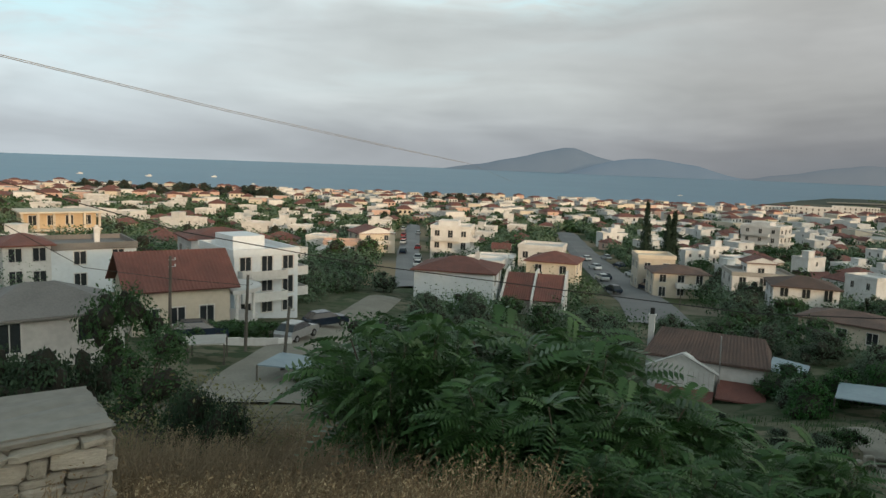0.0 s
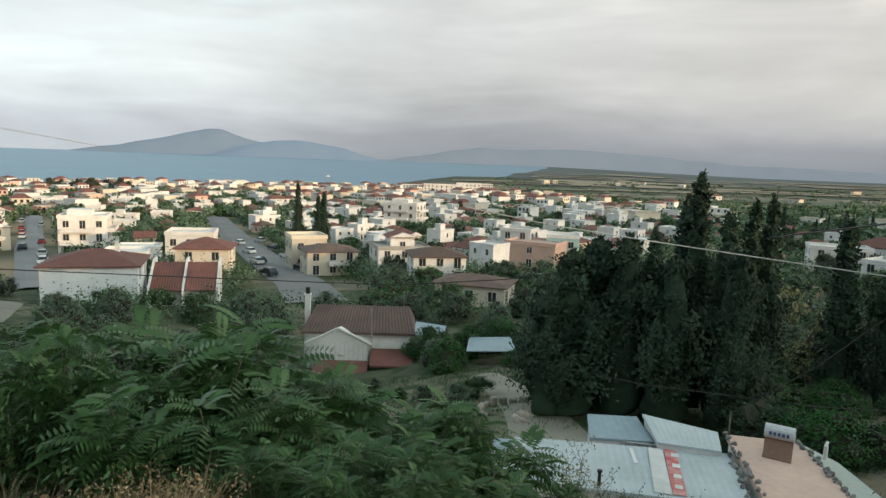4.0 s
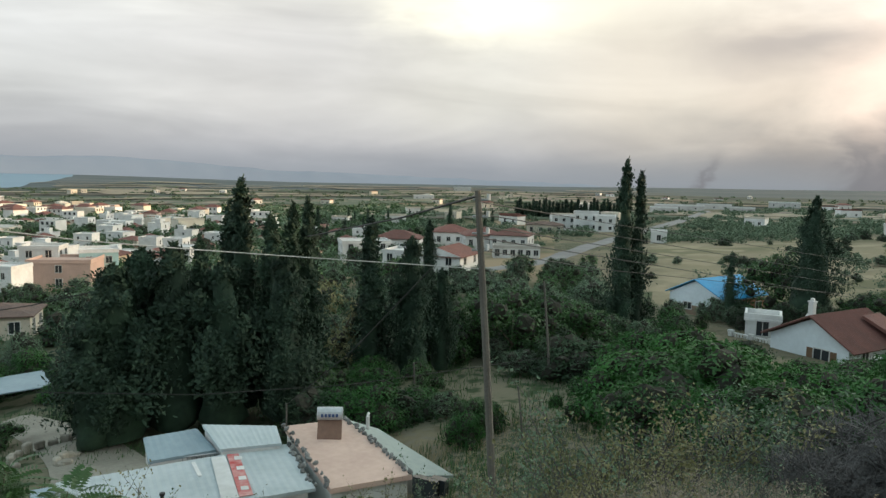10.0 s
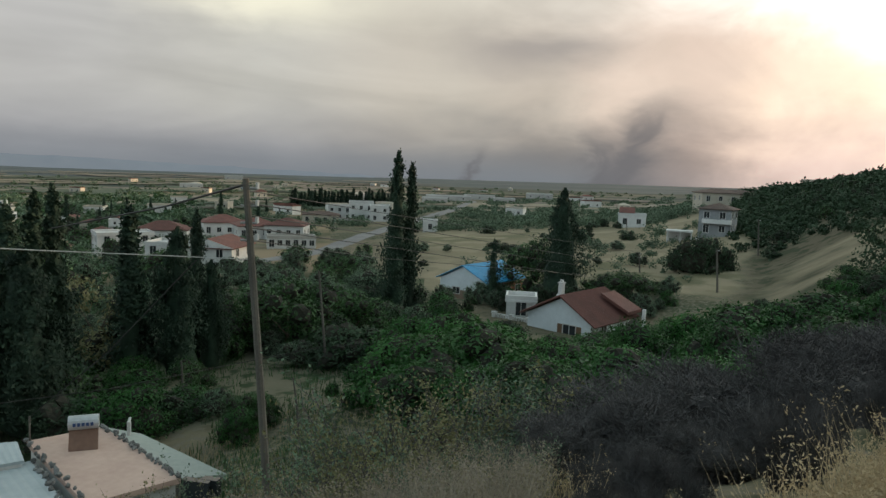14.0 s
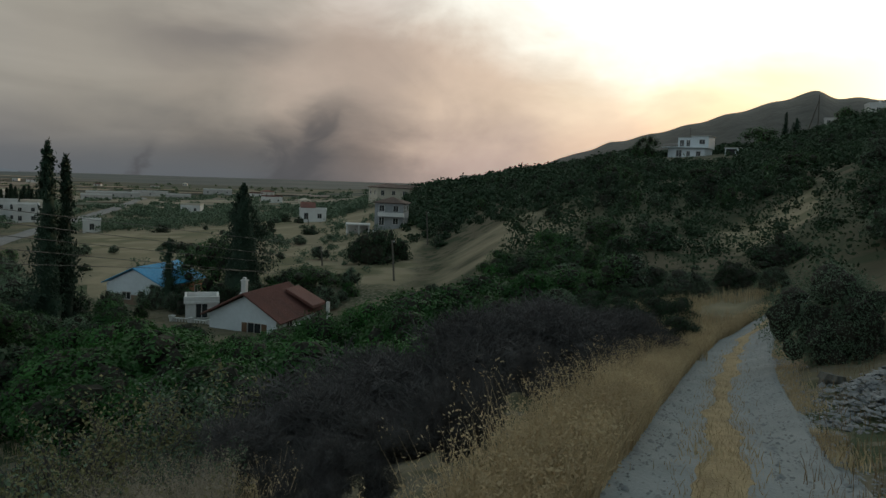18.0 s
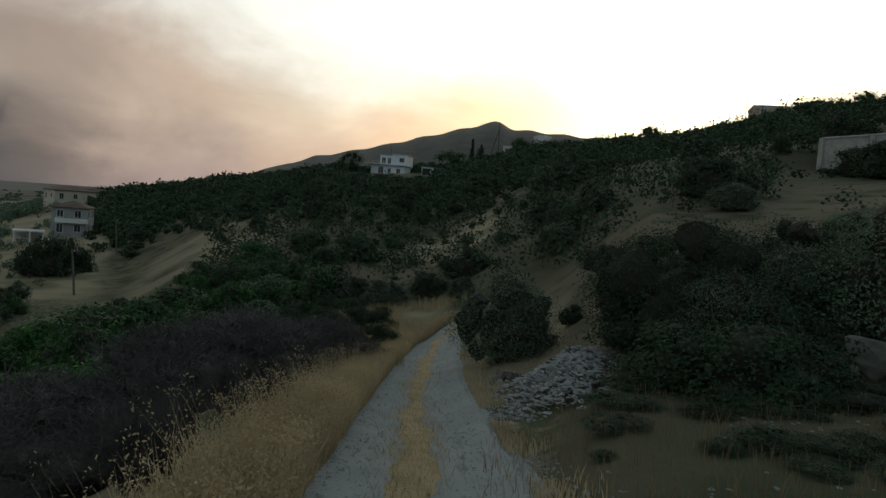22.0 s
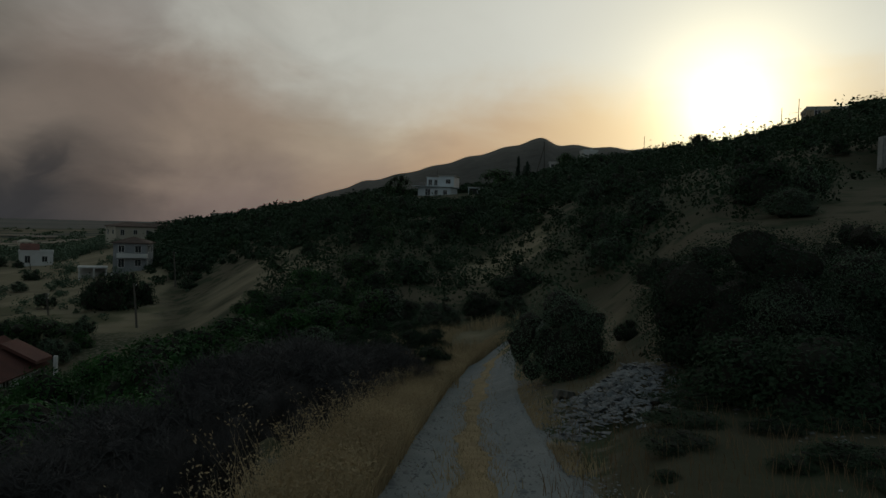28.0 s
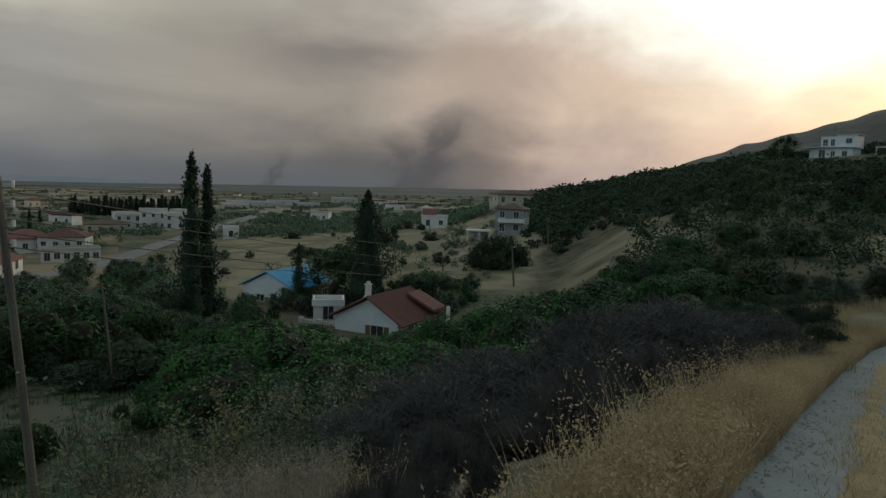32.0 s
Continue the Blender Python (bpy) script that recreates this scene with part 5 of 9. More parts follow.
def gable_house():
    """The near white house with an old dark roof, a white gable and a porch roof."""
    az, r = 21.2, 66.0
    p = at(az, r)
    p.z = -19.0
    TAKEN.append((p.xy, 9))
    root = tagged(new("house"), "white single-storey house with an old dark tiled roof", "house")
    root.matrix_basis = pose(p.x, p.y, p.z, 0, 0, -az - 4)
    bm = bmesh.new()
    box(bm, 0, 1.0, -2, 9.4, 6.0, 4.7)
    part("wall", bm, WHITE, root)
    bm = bmesh.new()
    for pts in (((-5.2, -2.4, 2.6), (5.2, -2.4, 2.6), (4.6, 1.0, 4.4), (-4.2, 1.0, 4.4)), ((5.2, 4.4, 2.6), (-5.2, 4.4, 2.6), (-4.2, 1.0, 4.4), (4.6, 1.0, 4.4)),
                ((-5.2, 4.4, 2.6), (-5.2, -2.4, 2.6), (-4.2, 1.0, 4.4), (-4.2, 1.0, 4.401)), ((5.2, -2.4, 2.6), (5.2, 4.4, 2.6), (4.6, 1.0, 4.4), (4.6, 1.0, 4.401))):
        lo = [bm.verts.new(q) for q in pts]
        hi = [bm.verts.new((x, y, z + 0.16)) for x, y, z in pts]
        bm.faces.new(lo[::-1])
        bm.faces.new(hi)
        for i in range(4):
            bm.faces.new((lo[i], lo[(i + 1) % 4], hi[(i + 1) % 4], hi[i]))
    tiled(bm, (-5.2, -2.4, 2.8), (5.2, -2.4, 2.8), (4.6, 1.0, 4.6), (-4.2, 1.0, 4.6), 34)
    part("roof", bm, TILE_OLD, root, "sagging dark tiled roof")
    bm = bmesh.new()
    pts = [(-4.3, 0.0), (0.9, 0.0), (0.9, 2.0), (-1.6, 3.3), (-4.3, 2.0)]
    a = [bm.verts.new((x, -3.2, z)) for x, z in pts]
    b = [bm.verts.new((x, -2.05, z)) for x, z in pts]
    bm.faces.new(a)
    bm.faces.new(b[::-1])
    for i in range(5):
        bm.faces.new((a[i], b[i], b[(i + 1) % 5], a[(i + 1) % 5]))
    part("front_gable", bm, WHITE, root, "white plastered front gable")
    for s in (-1, 1):
        bm = bmesh.new()
        tube(bm, [(-1.7, -3.35, 3.42), (-1.7 + s * 3.0, -3.35, 1.95)], 0.12, 5)
        part("bargeboard", bm, WHITE, root)
    for x in range(12):
        bm = bmesh.new()
        box(bm, -4.1 + x * 0.42, -3.23, 0.2, 0.04, 0.06, 1.75)
        part("panel_joint", bm, GREYW, root)
    bm = bmesh.new()
    for pts in (((-3.8, -5.6, -0.5), (1.0, -5.6, -0.5), (1.0, -3.25, 0.3), (-3.8, -3.25, 0.3)), ((1.2, -4.8, 0.3), (5.0, -4.8, 0.3), (5.0, -2.1, 1.15), (1.2, -2.1, 1.15))):
        lo = [bm.verts.new(q) for q in pts]
        hi = [bm.verts.new((x, y, z + 0.14)) for x, y, z in pts]
        bm.faces.new(lo[::-1])
        bm.faces.new(hi)
        for i in range(4):
            bm.faces.new((lo[i], lo[(i + 1) % 4], hi[(i + 1) % 4], hi[i]))
    part("porch_roof", bm, TILE, root, "red tiled porch roof")
    for x in (-3.6, 0.9, 4.8):
        bm = bmesh.new()
        box(bm, x, -4.7, -3.0, 0.18, 0.18, 3.25 if x > 4 else 2.75)
        part("porch_post", bm, WHITE, root)
    bm = bmesh.new()
    box(bm, -5.0, 0.5, 0.0, 0.5, 0.5, 5.6)
    box(bm, -5.0, 0.5, 5.6, 0.66, 0.66, 0.15)
    part("chimney", bm, WHITE, root)
    bm = bmesh.new()
    box(bm, -5.0, 0.5, 5.75, 0.36, 0.36, 0.6)
    part("chimney_cap", bm, BLACK, root)
    bm = bmesh.new()
    tube(bm, [(1.3, -2.7, 1.0), (1.2, -2.7, 5.2)], 0.05, 6)
    part("aerial_pole", bm, METAL, root)


gable_house()
stand("white house with a flat roof and an upper room", 24.3, 142, 10.5, 9, 4.6, storeys=2, roof="flat", turn=14, top=CONC, front=3)
stand("white upper room with a pitched roof", 24.3, 144.5, 5, 5, 6.6, storeys=2, roof="gable", rturn=True, rh=1.0, turn=14, front=1)
flats("white apartment block of three storeys", 24.7, 292, 14, 12, 9.4, 3, -20, WHITE)
stand("low house with a long dark roof", 30.6, 96, 9.5, 7, 2.9, storeys=1, turn=-14, rh=1.0, wall=CREAM, top=TILE_OLD, front=3)
stand("white house with a brown roof", 27.3, 122, 9, 8, 4.4, turn=10, rh=1.3, top=TILE_OLD, front=3)
stand("salmon-pink house with blank walls", 35.4, 152, 11, 9, 5.2, roof="flat", turn=-18, wall=PINK, top=PINK, front=1, side=0)
stand("white upper storey over the pink house", 34.0, 160, 7, 6, 7.4, storeys=3, roof="flat", turn=-18, top=WHITE, front=2)
stand("house painted in pale turquoise", 37.5, 158, 7, 7, 6.4, storeys=2, roof="flat", wall=mat("turquoise_plaster", (0.42, 0.60, 0.60)), top=WHITE, front=2)
stand("white house with a red gable roof behind the cypresses", 64.0, 128, 8.5, 10, 4.4, roof="gable", rturn=True, turn=-22, front=2, rh=1.5)
stand("white house with a wide red hipped roof", 60.0, 205, 13, 10, 4.0, storeys=1, rh=2.2, turn=-8, front=4)
stand("white house with a dark red hipped roof", 64.3, 225, 12, 10, 4.2, storeys=1, rh=2.1, turn=5, front=4)
stand("white bungalow with a pinkish tiled roof", 66.8, 210, 12, 10, 3.8, storeys=1, rh=2.0, turn=12, front=4)
stand("white bungalow with a red roof", 69.2, 208, 11, 10, 3.8, storeys=1, rh=1.9, turn=-12, front=4)
stand("long low white house with many windows", 69.5, 178, 11.5, 6, 2.6, storeys=1, roof="flat", top=CONC, turn=4, front=6)
stand("plain white house with a flat roof", 57.2, 178, 12, 8, 4.6, roof="flat", top=WHITE, turn=10)
stand("white house beside a tall cypress", 61.0, 140, 9, 8, 4.2, roof="flat", top=WHITE, turn=-20)
stand("white flat-roofed block on the plain", 73.6, 305, 13, 11, 5.5, roof="flat", top=WHITE, front=4)
stand("tall white block on the plain", 75.0, 300, 10, 9, 7.5, storeys=2, roof="flat", top=WHITE, front=3)
stand("white building with blank side walls", 76.5, 296, 8, 12, 6.0, roof="flat", top=WHITE, front=2)
stand("low cream house on the plain", 71.8, 280, 14, 8, 3.4, storeys=1, rh=1.2, wall=CREAM, top=TILE_OLD, front=4)
stand("small white hut beside the field", 80.6, 222, 4.5, 4.5, 3.2, storeys=1, roof="flat", top=WHITE, front=1, side=1)
stand("white and red house on the field edge", 96.6, 208, 7.5, 6, 3.2, storeys=1, roof="flat", top=WHITE, front=2, side=1)
stand("red-roofed tower of the white field house", 96.2, 212, 3.5, 4, 4.0, storeys=1, roof="gable", rh=1.5, front=1, side=0)


# ---------------------------------------------------------------- the town below
rng_t = random.Random(7)
ROADS = [((17.8, 100), (16.4, 120), 8), ((16.4, 120), (13.6, 165), 8), ((13.6, 165), (11.3, 235), 8), ((11.3, 235), (10, 330), 8), ((-2.2, 110), (-2.7, 190), 7), ((-2.7, 190), (-2.3, 330), 7),
         ((66, 140), (75, 205), 7), ((75, 205), (82, 400), 7), ((-11, 55), (-4.5, 95), 6)]


ROAD_LINES = [(at(*a).xy, at(*b).xy, w) for a, b, w in ROADS]


def clear_of(p, rad):
    for x, y, s in TAKEN.near(p.x, p.y):
        if (p.x - x) ** 2 + (p.y - y) ** 2 < (rad + s) ** 2:
            return False
    for u, v, w in ROAD_LINES:
        t = max(0.0, min(1.0, (p - u).dot(v - u) / (v - u).length_squared))
        if (p - (u + (v - u) * t)).length < rad * 0.8 + w:
            return False
    return True


def town():
    walls = [WHITE, WHITE, CREAM, WHITE, CREAM, PINK, WHITE, GREYW, WHITE, OCHRE]
    kinds = []
    for i in range(10):
        w, d = rng_t.uniform(9, 14), rng_t.uniform(8, 11)
        st = (1, 2, 1, 2, 1, 1, 2, 1, 1, 1)[i]
        roof = ("hip", "flat", "hip", "flat", "gable", "hip", "flat", "hip", "flat", "hip")[i]
        top = TILE if roof != "flat" else walls[i]
        label = "%s %s town house with a %s" % (("low", "two-storey", "three-storey")[st - 1], ("white", "white", "cream", "white", "cream", "pink", "white", "grey", "white", "ochre")[i],
                                               "flat roof" if roof == "flat" else "red tiled roof")
        kinds.append((label, w, d, st * 3.0 + 0.2, st, roof, walls[i], top))
    made = [None] * 10
    count = tries = 0
    while count < 395 and tries < 14000:
        tries += 1
        az = rng_t.uniform(-36, 58)
        r = math.sqrt(rng_t.uniform(105 ** 2, 440 ** 2))
        lim = 120 if az < 14 else 135
        if r < lim or (az > 38 and r < 175) or (az > 46 and (r > 330 or rng_t.random() < 0.55)):
            continue
        i = rng_t.randrange(10)
        label, w, d, h, st, roof, wall, top = kinds[i]
        p = at(az, r)
        if not clear_of(p.xy, max(w, d) * 0.37):
            continue
        TAKEN.append((p.xy, max(w, d) * 0.37))
        turn = rng_t.choice((0, 90, 180, -90)) + rng_t.uniform(-9, 9) + (20 if az > 10 else -12)
        m = Matrix.LocRotScale(p, Euler((0, 0, radians(turn))), (rng_t.uniform(0.5, 0.74),) * 2 + (rng_t.uniform(0.62, 0.84),))
        if made[i] is None:
            made[i] = house(label, az, r, w, d, h, storeys=st, roof=roof, wall=wall, top=top, front=2 if st < 3 else 1, side=1 if st < 2 else 0, back=1 if st > 1 else 0, name="town_house", group="houses of the town", rh=1.7, deep=3.0)
            if i in (1, 8):
                bm = bmesh.new()
                box(bm, w * 0.2, d * 0.15, h + 0.225, w * 0.34, d * 0.4, 2.2)
                box(bm, w * 0.2, d * 0.15, h + 2.43, w * 0.4, d * 0.46, 0.18)
                part("stair_head", bm, wall, made[i])
                bm = bmesh.new()
                box(bm, -w * 0.05, -d * 0.495, h * 0.5 - 0.1, w * 0.86, 1.9, 0.16)
                box(bm, -w * 0.05, -d * 0.495 - 0.9, h * 0.5 + 0.06, w * 0.86, 0.1, 0.8)
                part("balcony", bm, wall, made[i])
            made[i].matrix_basis = m
        else:
            copy_thing(made[i], Matrix.Identity(4)).matrix_basis = m
        count += 1


town()


def far_town():
    """The houses by the shore, too far off to tell their parts."""
    v, f, mi = [], [], []
    n = tries = 0
    while n < 760 and tries < 20000:
        tries += 1
        az = rng_t.uniform(-37, 50)
        r = math.sqrt(rng_t.uniform(360 ** 2, 830 ** 2))
        if az > 28 and r > 700 - (az - 28) * 9:
            continue
        p = at(az, r)
        if not clear_of(p.xy, 6.5):
            continue
        TAKEN.append((p.xy, 5.5))
        w, d, h = rng_t.uniform(7, 12), rng_t.uniform(7, 10), rng_t.choice((3.0, 3.2, 3.6, 5.4, 5.8, 6.0))
        a = rng_t.choice((0, 1.5708)) + rng_t.uniform(-0.25, 0.25) + 0.35
        ca, sa = math.cos(a), math.sin(a)
        k = len(v)
        red = rng_t.random() < 0.32
        col = rng_t.choice((0, 0, 0, 1, 1, 2))

        def q(x, y, z):
            return (p.x + x * ca - y * sa, p.y + x * sa + y * ca, p.z + z)
        for z in (-3, h):
            for sx, sy in ((-1, -1), (1, -1), (1, 1), (-1, 1)):
                v.append(q(sx * w / 2, sy * d / 2, z))
        for j in range(4):
            f.append((k + j, k + (j + 1) % 4, k + 4 + (j + 1) % 4, k + 4 + j))
            mi.append(col)
        if red:
            v += [q(sx * (w / 2 + 0.4), sy * (d / 2 + 0.4), h) for sx, sy in ((-1, -1), (1, -1), (1, 1), (-1, 1))]
            v += [q(-w * 0.2, 0, h + 1.9), q(w * 0.2, 0, h + 1.9)]
            b = k + 8
            f += [(b, b + 1, b + 5, b + 4), (b + 2, b + 3, b + 4, b + 5), (b + 1, b + 2, b + 5), (b + 3, b, b + 4), (b + 3, b + 2, b + 1, b)]
            mi += [3] * 5
        else:
            f.append((k + 4, k + 5, k + 6, k + 7))
            mi.append(4)
        # window openings as set-in dark panes on two long faces
        for side in (-1, 1):
            for s in range(max(1, int(h / 3))):
                for c in range(3):
                    b = len(v)
                    x0, z0, y0 = (c - 1) * w * 0.3, s * 3 + 1.0, side * (d / 2 + 0.03)
                    v += [q(x0 - 0.6, y0, z0), q(x0 + 0.6, y0, z0), q(x0 + 0.6, y0, z0 + 1.4), q(x0 - 0.6, y0, z0 + 1.4)]
                    f.append((b, b + 1, b + 2, b + 3))
                    mi.append(5)
        n += 1
    tagged(mesh_ob("shore_houses", v, f, [WHITE, CREAM, PINK, TILE, CONC, GLASS], mi=mi), "crowded white and red-roofed houses towards the shore", "houses", kind="stuff")


far_town()


def long_blocks():
    for az, r, w, h in ((28.2, 640, 26, 9), (27.0, 690, 20, 8), (29.8, 700, 24, 9), (31.2, 760, 14, 7), (25.2, 700, 18, 7)):
        stand("long white apartment block near the shore", az, r, w, 10, h, storeys=3, roof="flat", top=WHITE, front=6, side=1, group="apartment blocks near the shore", name="apartment_building", cat="building")
    for az, r, w, h in ((82.0, 640, 40, 4), (84.5, 700, 30, 4), (89.3, 820, 30, 5), (65.1, 1500, 36, 9), (80.9, 560, 20, 4), (62.0, 900, 26, 5), (86.5, 600, 18, 4)):
        stand("pale low warehouse on the plain", az, r, w, 14, h, storeys=1, roof="flat", wall=GREYW, top=WHITE, front=3, side=0, group="warehouses on the plain", name="warehouse", cat="building")
    rr = random.Random(3)
    for i in range(46):
        az = rr.uniform(34, 96)
        r = math.exp(rr.uniform(math.log(330), math.log(1400)))
        p = at(az, r)
        if clear_of(p.xy, 9):
            stand("scattered farmhouse on the plain", az, r, rr.uniform(7, 14), rr.uniform(6, 9), rr.uniform(2.8, 5.5), storeys=1, roof=rr.choice(("hip", "flat")), wall=rr.choice((WHITE, CREAM, WHITE)), top=rr.choice((TILE, CREAM)) , front=2, side=0, turn=rr.uniform(-40, 40), group="farmhouses on the plain", name="farmhouse")


long_blocks()


def town_trees():
    n = tries = 0
    while n < 225 and tries < 9000:
        tries += 1
        az = rng_t.uniform(-36, 62)
        r = rng_t.uniform(80, 420)
        if r < 110 and 14 < az < 30:
            continue
        p = at(az, r)
        if not clear_of(p.xy, 1.0):
            continue
        rng_t.choice(fars).put(az, r, rng_t.uniform(3.2, 6.5), rng_t.uniform(0.8, 1.3))
        n += 1
    # the dark wood by the shore and the hedge on the plain
    for i in range(46):
        az = rng_t.uniform(-27, -13)
        fars[2].put(az, rng_t.uniform(560, 640), rng_t.uniform(8, 13), rng_t.uniform(1.0, 1.8))
    for i in range(16):
        fars[2].put(rng_t.uniform(-1.5, 4), rng_t.uniform(600, 660), rng_t.uniform(7, 12), 1.2)
    for i in range(34):
        cypress.put(69.6 + i * 0.25 + rng_t.uniform(-0.1, 0.1), 430 + rng_t.uniform(-8, 8), rng_t.uniform(8.5, 12.5), rng_t.uniform(1.5, 2.4))
    for i in range(14):
        cypress.put(rng_t.uniform(52, 68), rng_t.uniform(230, 420), rng_t.uniform(7, 12), rng_t.uniform(0.9, 1.3))


town_trees()


def clump_mass(name, label, spots, material, seed, fine=0.0036, fill=9.0, most=110, least=0.22):
    """Bushes and trees too far or too many to tell apart: rounded clumps of small leaves at spots of x, y and size."""
    rng = np.random.default_rng(seed)
    sp = np.array(spots)
    z = ground(sp[:, 0], sp[:, 1])
    r = np.hypot(sp[:, 0], sp[:, 1])
    leaf = np.clip(r * fine, least, 2.5)
    cnt = np.clip(fill * (sp[:, 2] / leaf) ** 2, 14, most).astype(int)
    k = np.repeat(np.arange(len(sp)), cnt)
    n = len(k)
    d = rng.normal(size=(n, 3))
    d /= np.linalg.norm(d, axis=1)[:, None]
    lop = 1 + 0.22 * np.sin(d[:, :1] * 3.1 + k[:, None]) + 0.18 * np.sin(d[:, 1:2] * 4.3 + k[:, None] * 1.7)
    s = sp[k, 2][:, None]
    pts = np.column_stack([sp[k, 0], sp[k, 1], z[k] + sp[k, 2] * 0.42]) + d * lop * s * rng.uniform(0.45, 1.0, (n, 1)) * np.array([0.72, 0.72, 0.5])
    v, f = leaf_quads(rng, pts, leaf[k][:, None], 0.65, 0.0, d + np.array([0.0, 0.0, 0.3]), 0.45)
    tagged(mesh_ob(name, v, f, material), label, "trees", kind="stuff")


def town_green():
    rr = random.Random(91)
    for k, m in enumerate((GREEN, OLIVE)):
        spots = []
        for i in range(5200):
            az, r = (rr.uniform(-37, 62) if i < 3400 else rr.uniform(-37, 16)), rr.uniform(78, 640)
            p = at(az, r)
            if clear_of(p.xy, 0.5):
                spots.append((p.x, p.y, rr.uniform(1.6, 4.4) if i < 3400 else rr.uniform(3.0, 5.5)))
        clump_mass("garden_greenery", "trees and shrubs of the gardens between the houses", spots, m, 60 + k)


town_green()


def plain_woods():
    """Groves, hedges and bushes scattered over the plain, as one mass of small clumps."""
    rng = random.Random(5)
    spots = []
    for i in range(1500):
        az = rng.uniform(30, 116)
        r = math.exp(rng.uniform(math.log(190), math.log(1500)))
        if az < 60 and r < 330 or 76 < az < 101 and 120 < r < 215 or az > 100 and r < 300:
            continue
        p = at(az, r)
        if not clear_of(p.xy, 2.0):
            continue
        s = rng.uniform(1.4, 3.4)
        d = rng.uniform(0, 3.14)
        for k in range(rng.randrange(1, 6)):
            spots.append((p.x + math.cos(d) * k * s * 1.3, p.y + math.sin(d) * k * s * 1.3, s))
    for i in range(620):
        az, r = rng.uniform(78, 103), math.exp(rng.uniform(math.log(222), math.log(430)))
        p = at(az, r)
        if math.sin(r * 0.045 + az * 0.2) > -0.55 and clear_of(p.xy, 1.5):
            spots.append((p.x, p.y, rng.uniform(2.0, 4.2)))
    clump_mass("plain_scrub", "olive groves and hedges scattered over the plain", spots, OLIVE, 77, 0.0026, 8.0, 80)


plain_woods()


def farm_fields():
    """Long narrow fields of stubble, fallow and crops over the plain."""
    rr = random.Random(41)
    v, f, mi = [], [], []
    for i in range(210):
        az = rr.uniform(27, 99)
        r = math.exp(rr.uniform(math.log(420), math.log(2300)))
        if az < 36 and r > 1200 or az > 78 and (r > 1100 or rr.random() < 0.4):
            continue
        c = at(az, r)
        turn = radians(-az + rr.choice((8, 8, 8, -70)) + rr.uniform(-10, 10))
        a, b = rr.uniform(35, 120) * (r / 700) ** 0.5, rr.uniform(9, 26) * (r / 700) ** 0.6
        ca, sa = math.cos(turn), math.sin(turn)
        k = len(v)
        for p in range(5):
            for q in range(3):
                x, y = (p / 2 - 1) * a, (q - 1) * b
                x, y = c.x + x * ca - y * sa, c.y + x * sa + y * ca
                v.append((x, y, ground(x, y) + 0.25 + 0.0009 * r))
        kind = rr.choice((0, 0, 0, 1, 1, 2))
        for p in range(4):
            for q in range(2):
                f.append((k + p * 3 + q, k + p * 3 + 3 + q, k + p * 3 + 4 + q, k + p * 3 + 1 + q))
                mi.append(kind)
    mats = [mat("stubble_field", (0.27, 0.235, 0.165), (0.20, 0.175, 0.125), grain=0.2, patch=0.02, bump=0), mat("green_crop", (0.075, 0.10, 0.06), (0.05, 0.075, 0.045), grain=0.2, patch=0.02, bump=0),
            mat("ploughed_field", (0.17, 0.145, 0.115), (0.12, 0.105, 0.085), grain=0.2, patch=0.02, bump=0)]
    tagged(mesh_ob("farm_fields", v, f, mats, mi=mi), "narrow straw, green and ploughed fields over the plain", "fields", kind="stuff")


farm_fields()


def boat(az, r, size):
    root = tagged(new("boat"), "small white motor boat on the calm sea", "boat", "boats off the shore")
    bm = bmesh.new()
    lo = [(-0.5, 0.0), (-0.35, -0.14), (0.4, -0.15), (0.4, 0.15), (-0.35, 0.14)]
    a = [bm.verts.new((x * size * 0.9, y * size * 0.7, -0.4)) for x, y in lo]
    b = [bm.verts.new((x * size, y * size, 0.11 * size)) for x, y in lo]
    bm.faces.new(a[::-1])
    bm.faces.new(b)
    for i in range(5):
        bm.faces.new((a[i], a[(i + 1) % 5], b[(i + 1) % 5], b[i]))
    part("hull", bm, WHITE, root)
    bm = bmesh.new()
    box(bm, 0.05 * size, 0, 0.11 * size, size * 0.36, size * 0.2, size * 0.14)
    bmesh.ops.bevel(bm, geom=list(bm.edges), offset=0.12, segments=1, affect="EDGES")
    part("cabin", bm, WHITE, root)
    a = radians(az)
    root.matrix_basis = pose(r * math.sin(a), r * math.cos(a), -42.0, 0, 0, az * 37 % 60 - 30 - az)


for az_, r_, s_ in ((-27.1, 1330, 12), (-22.5, 1280, 13), (-17.9, 1330, 11), (-12.1, 930, 8), (-15.0, 1050, 7), (18.5, 1250, 9)):
    boat(az_, r_, s_)


# ---------------------------------------------------------------- the houses on the slope and the field
def pt(az, el, r):
    """The place at azimuth az, height el degrees and level distance r from the viewpoint."""
    a = radians(az)
    return Vector((r * math.sin(a), r * math.cos(a), r * math.tan(radians(el))))


def slab(bm, pts, thick, mi=0):
    lo = [bm.verts.new(Vector(p) - Vector((0, 0, thick))) for p in pts]
    hi = [bm.verts.new(p) for p in pts]
    n = len(pts)
    bm.faces.new(lo[::-1]).material_index = mi
    bm.faces.new(hi).material_index = mi
    for i in range(n):
        bm.faces.new((lo[i], lo[(i + 1) % n], hi[(i + 1) % n], hi[i])).material_index = mi


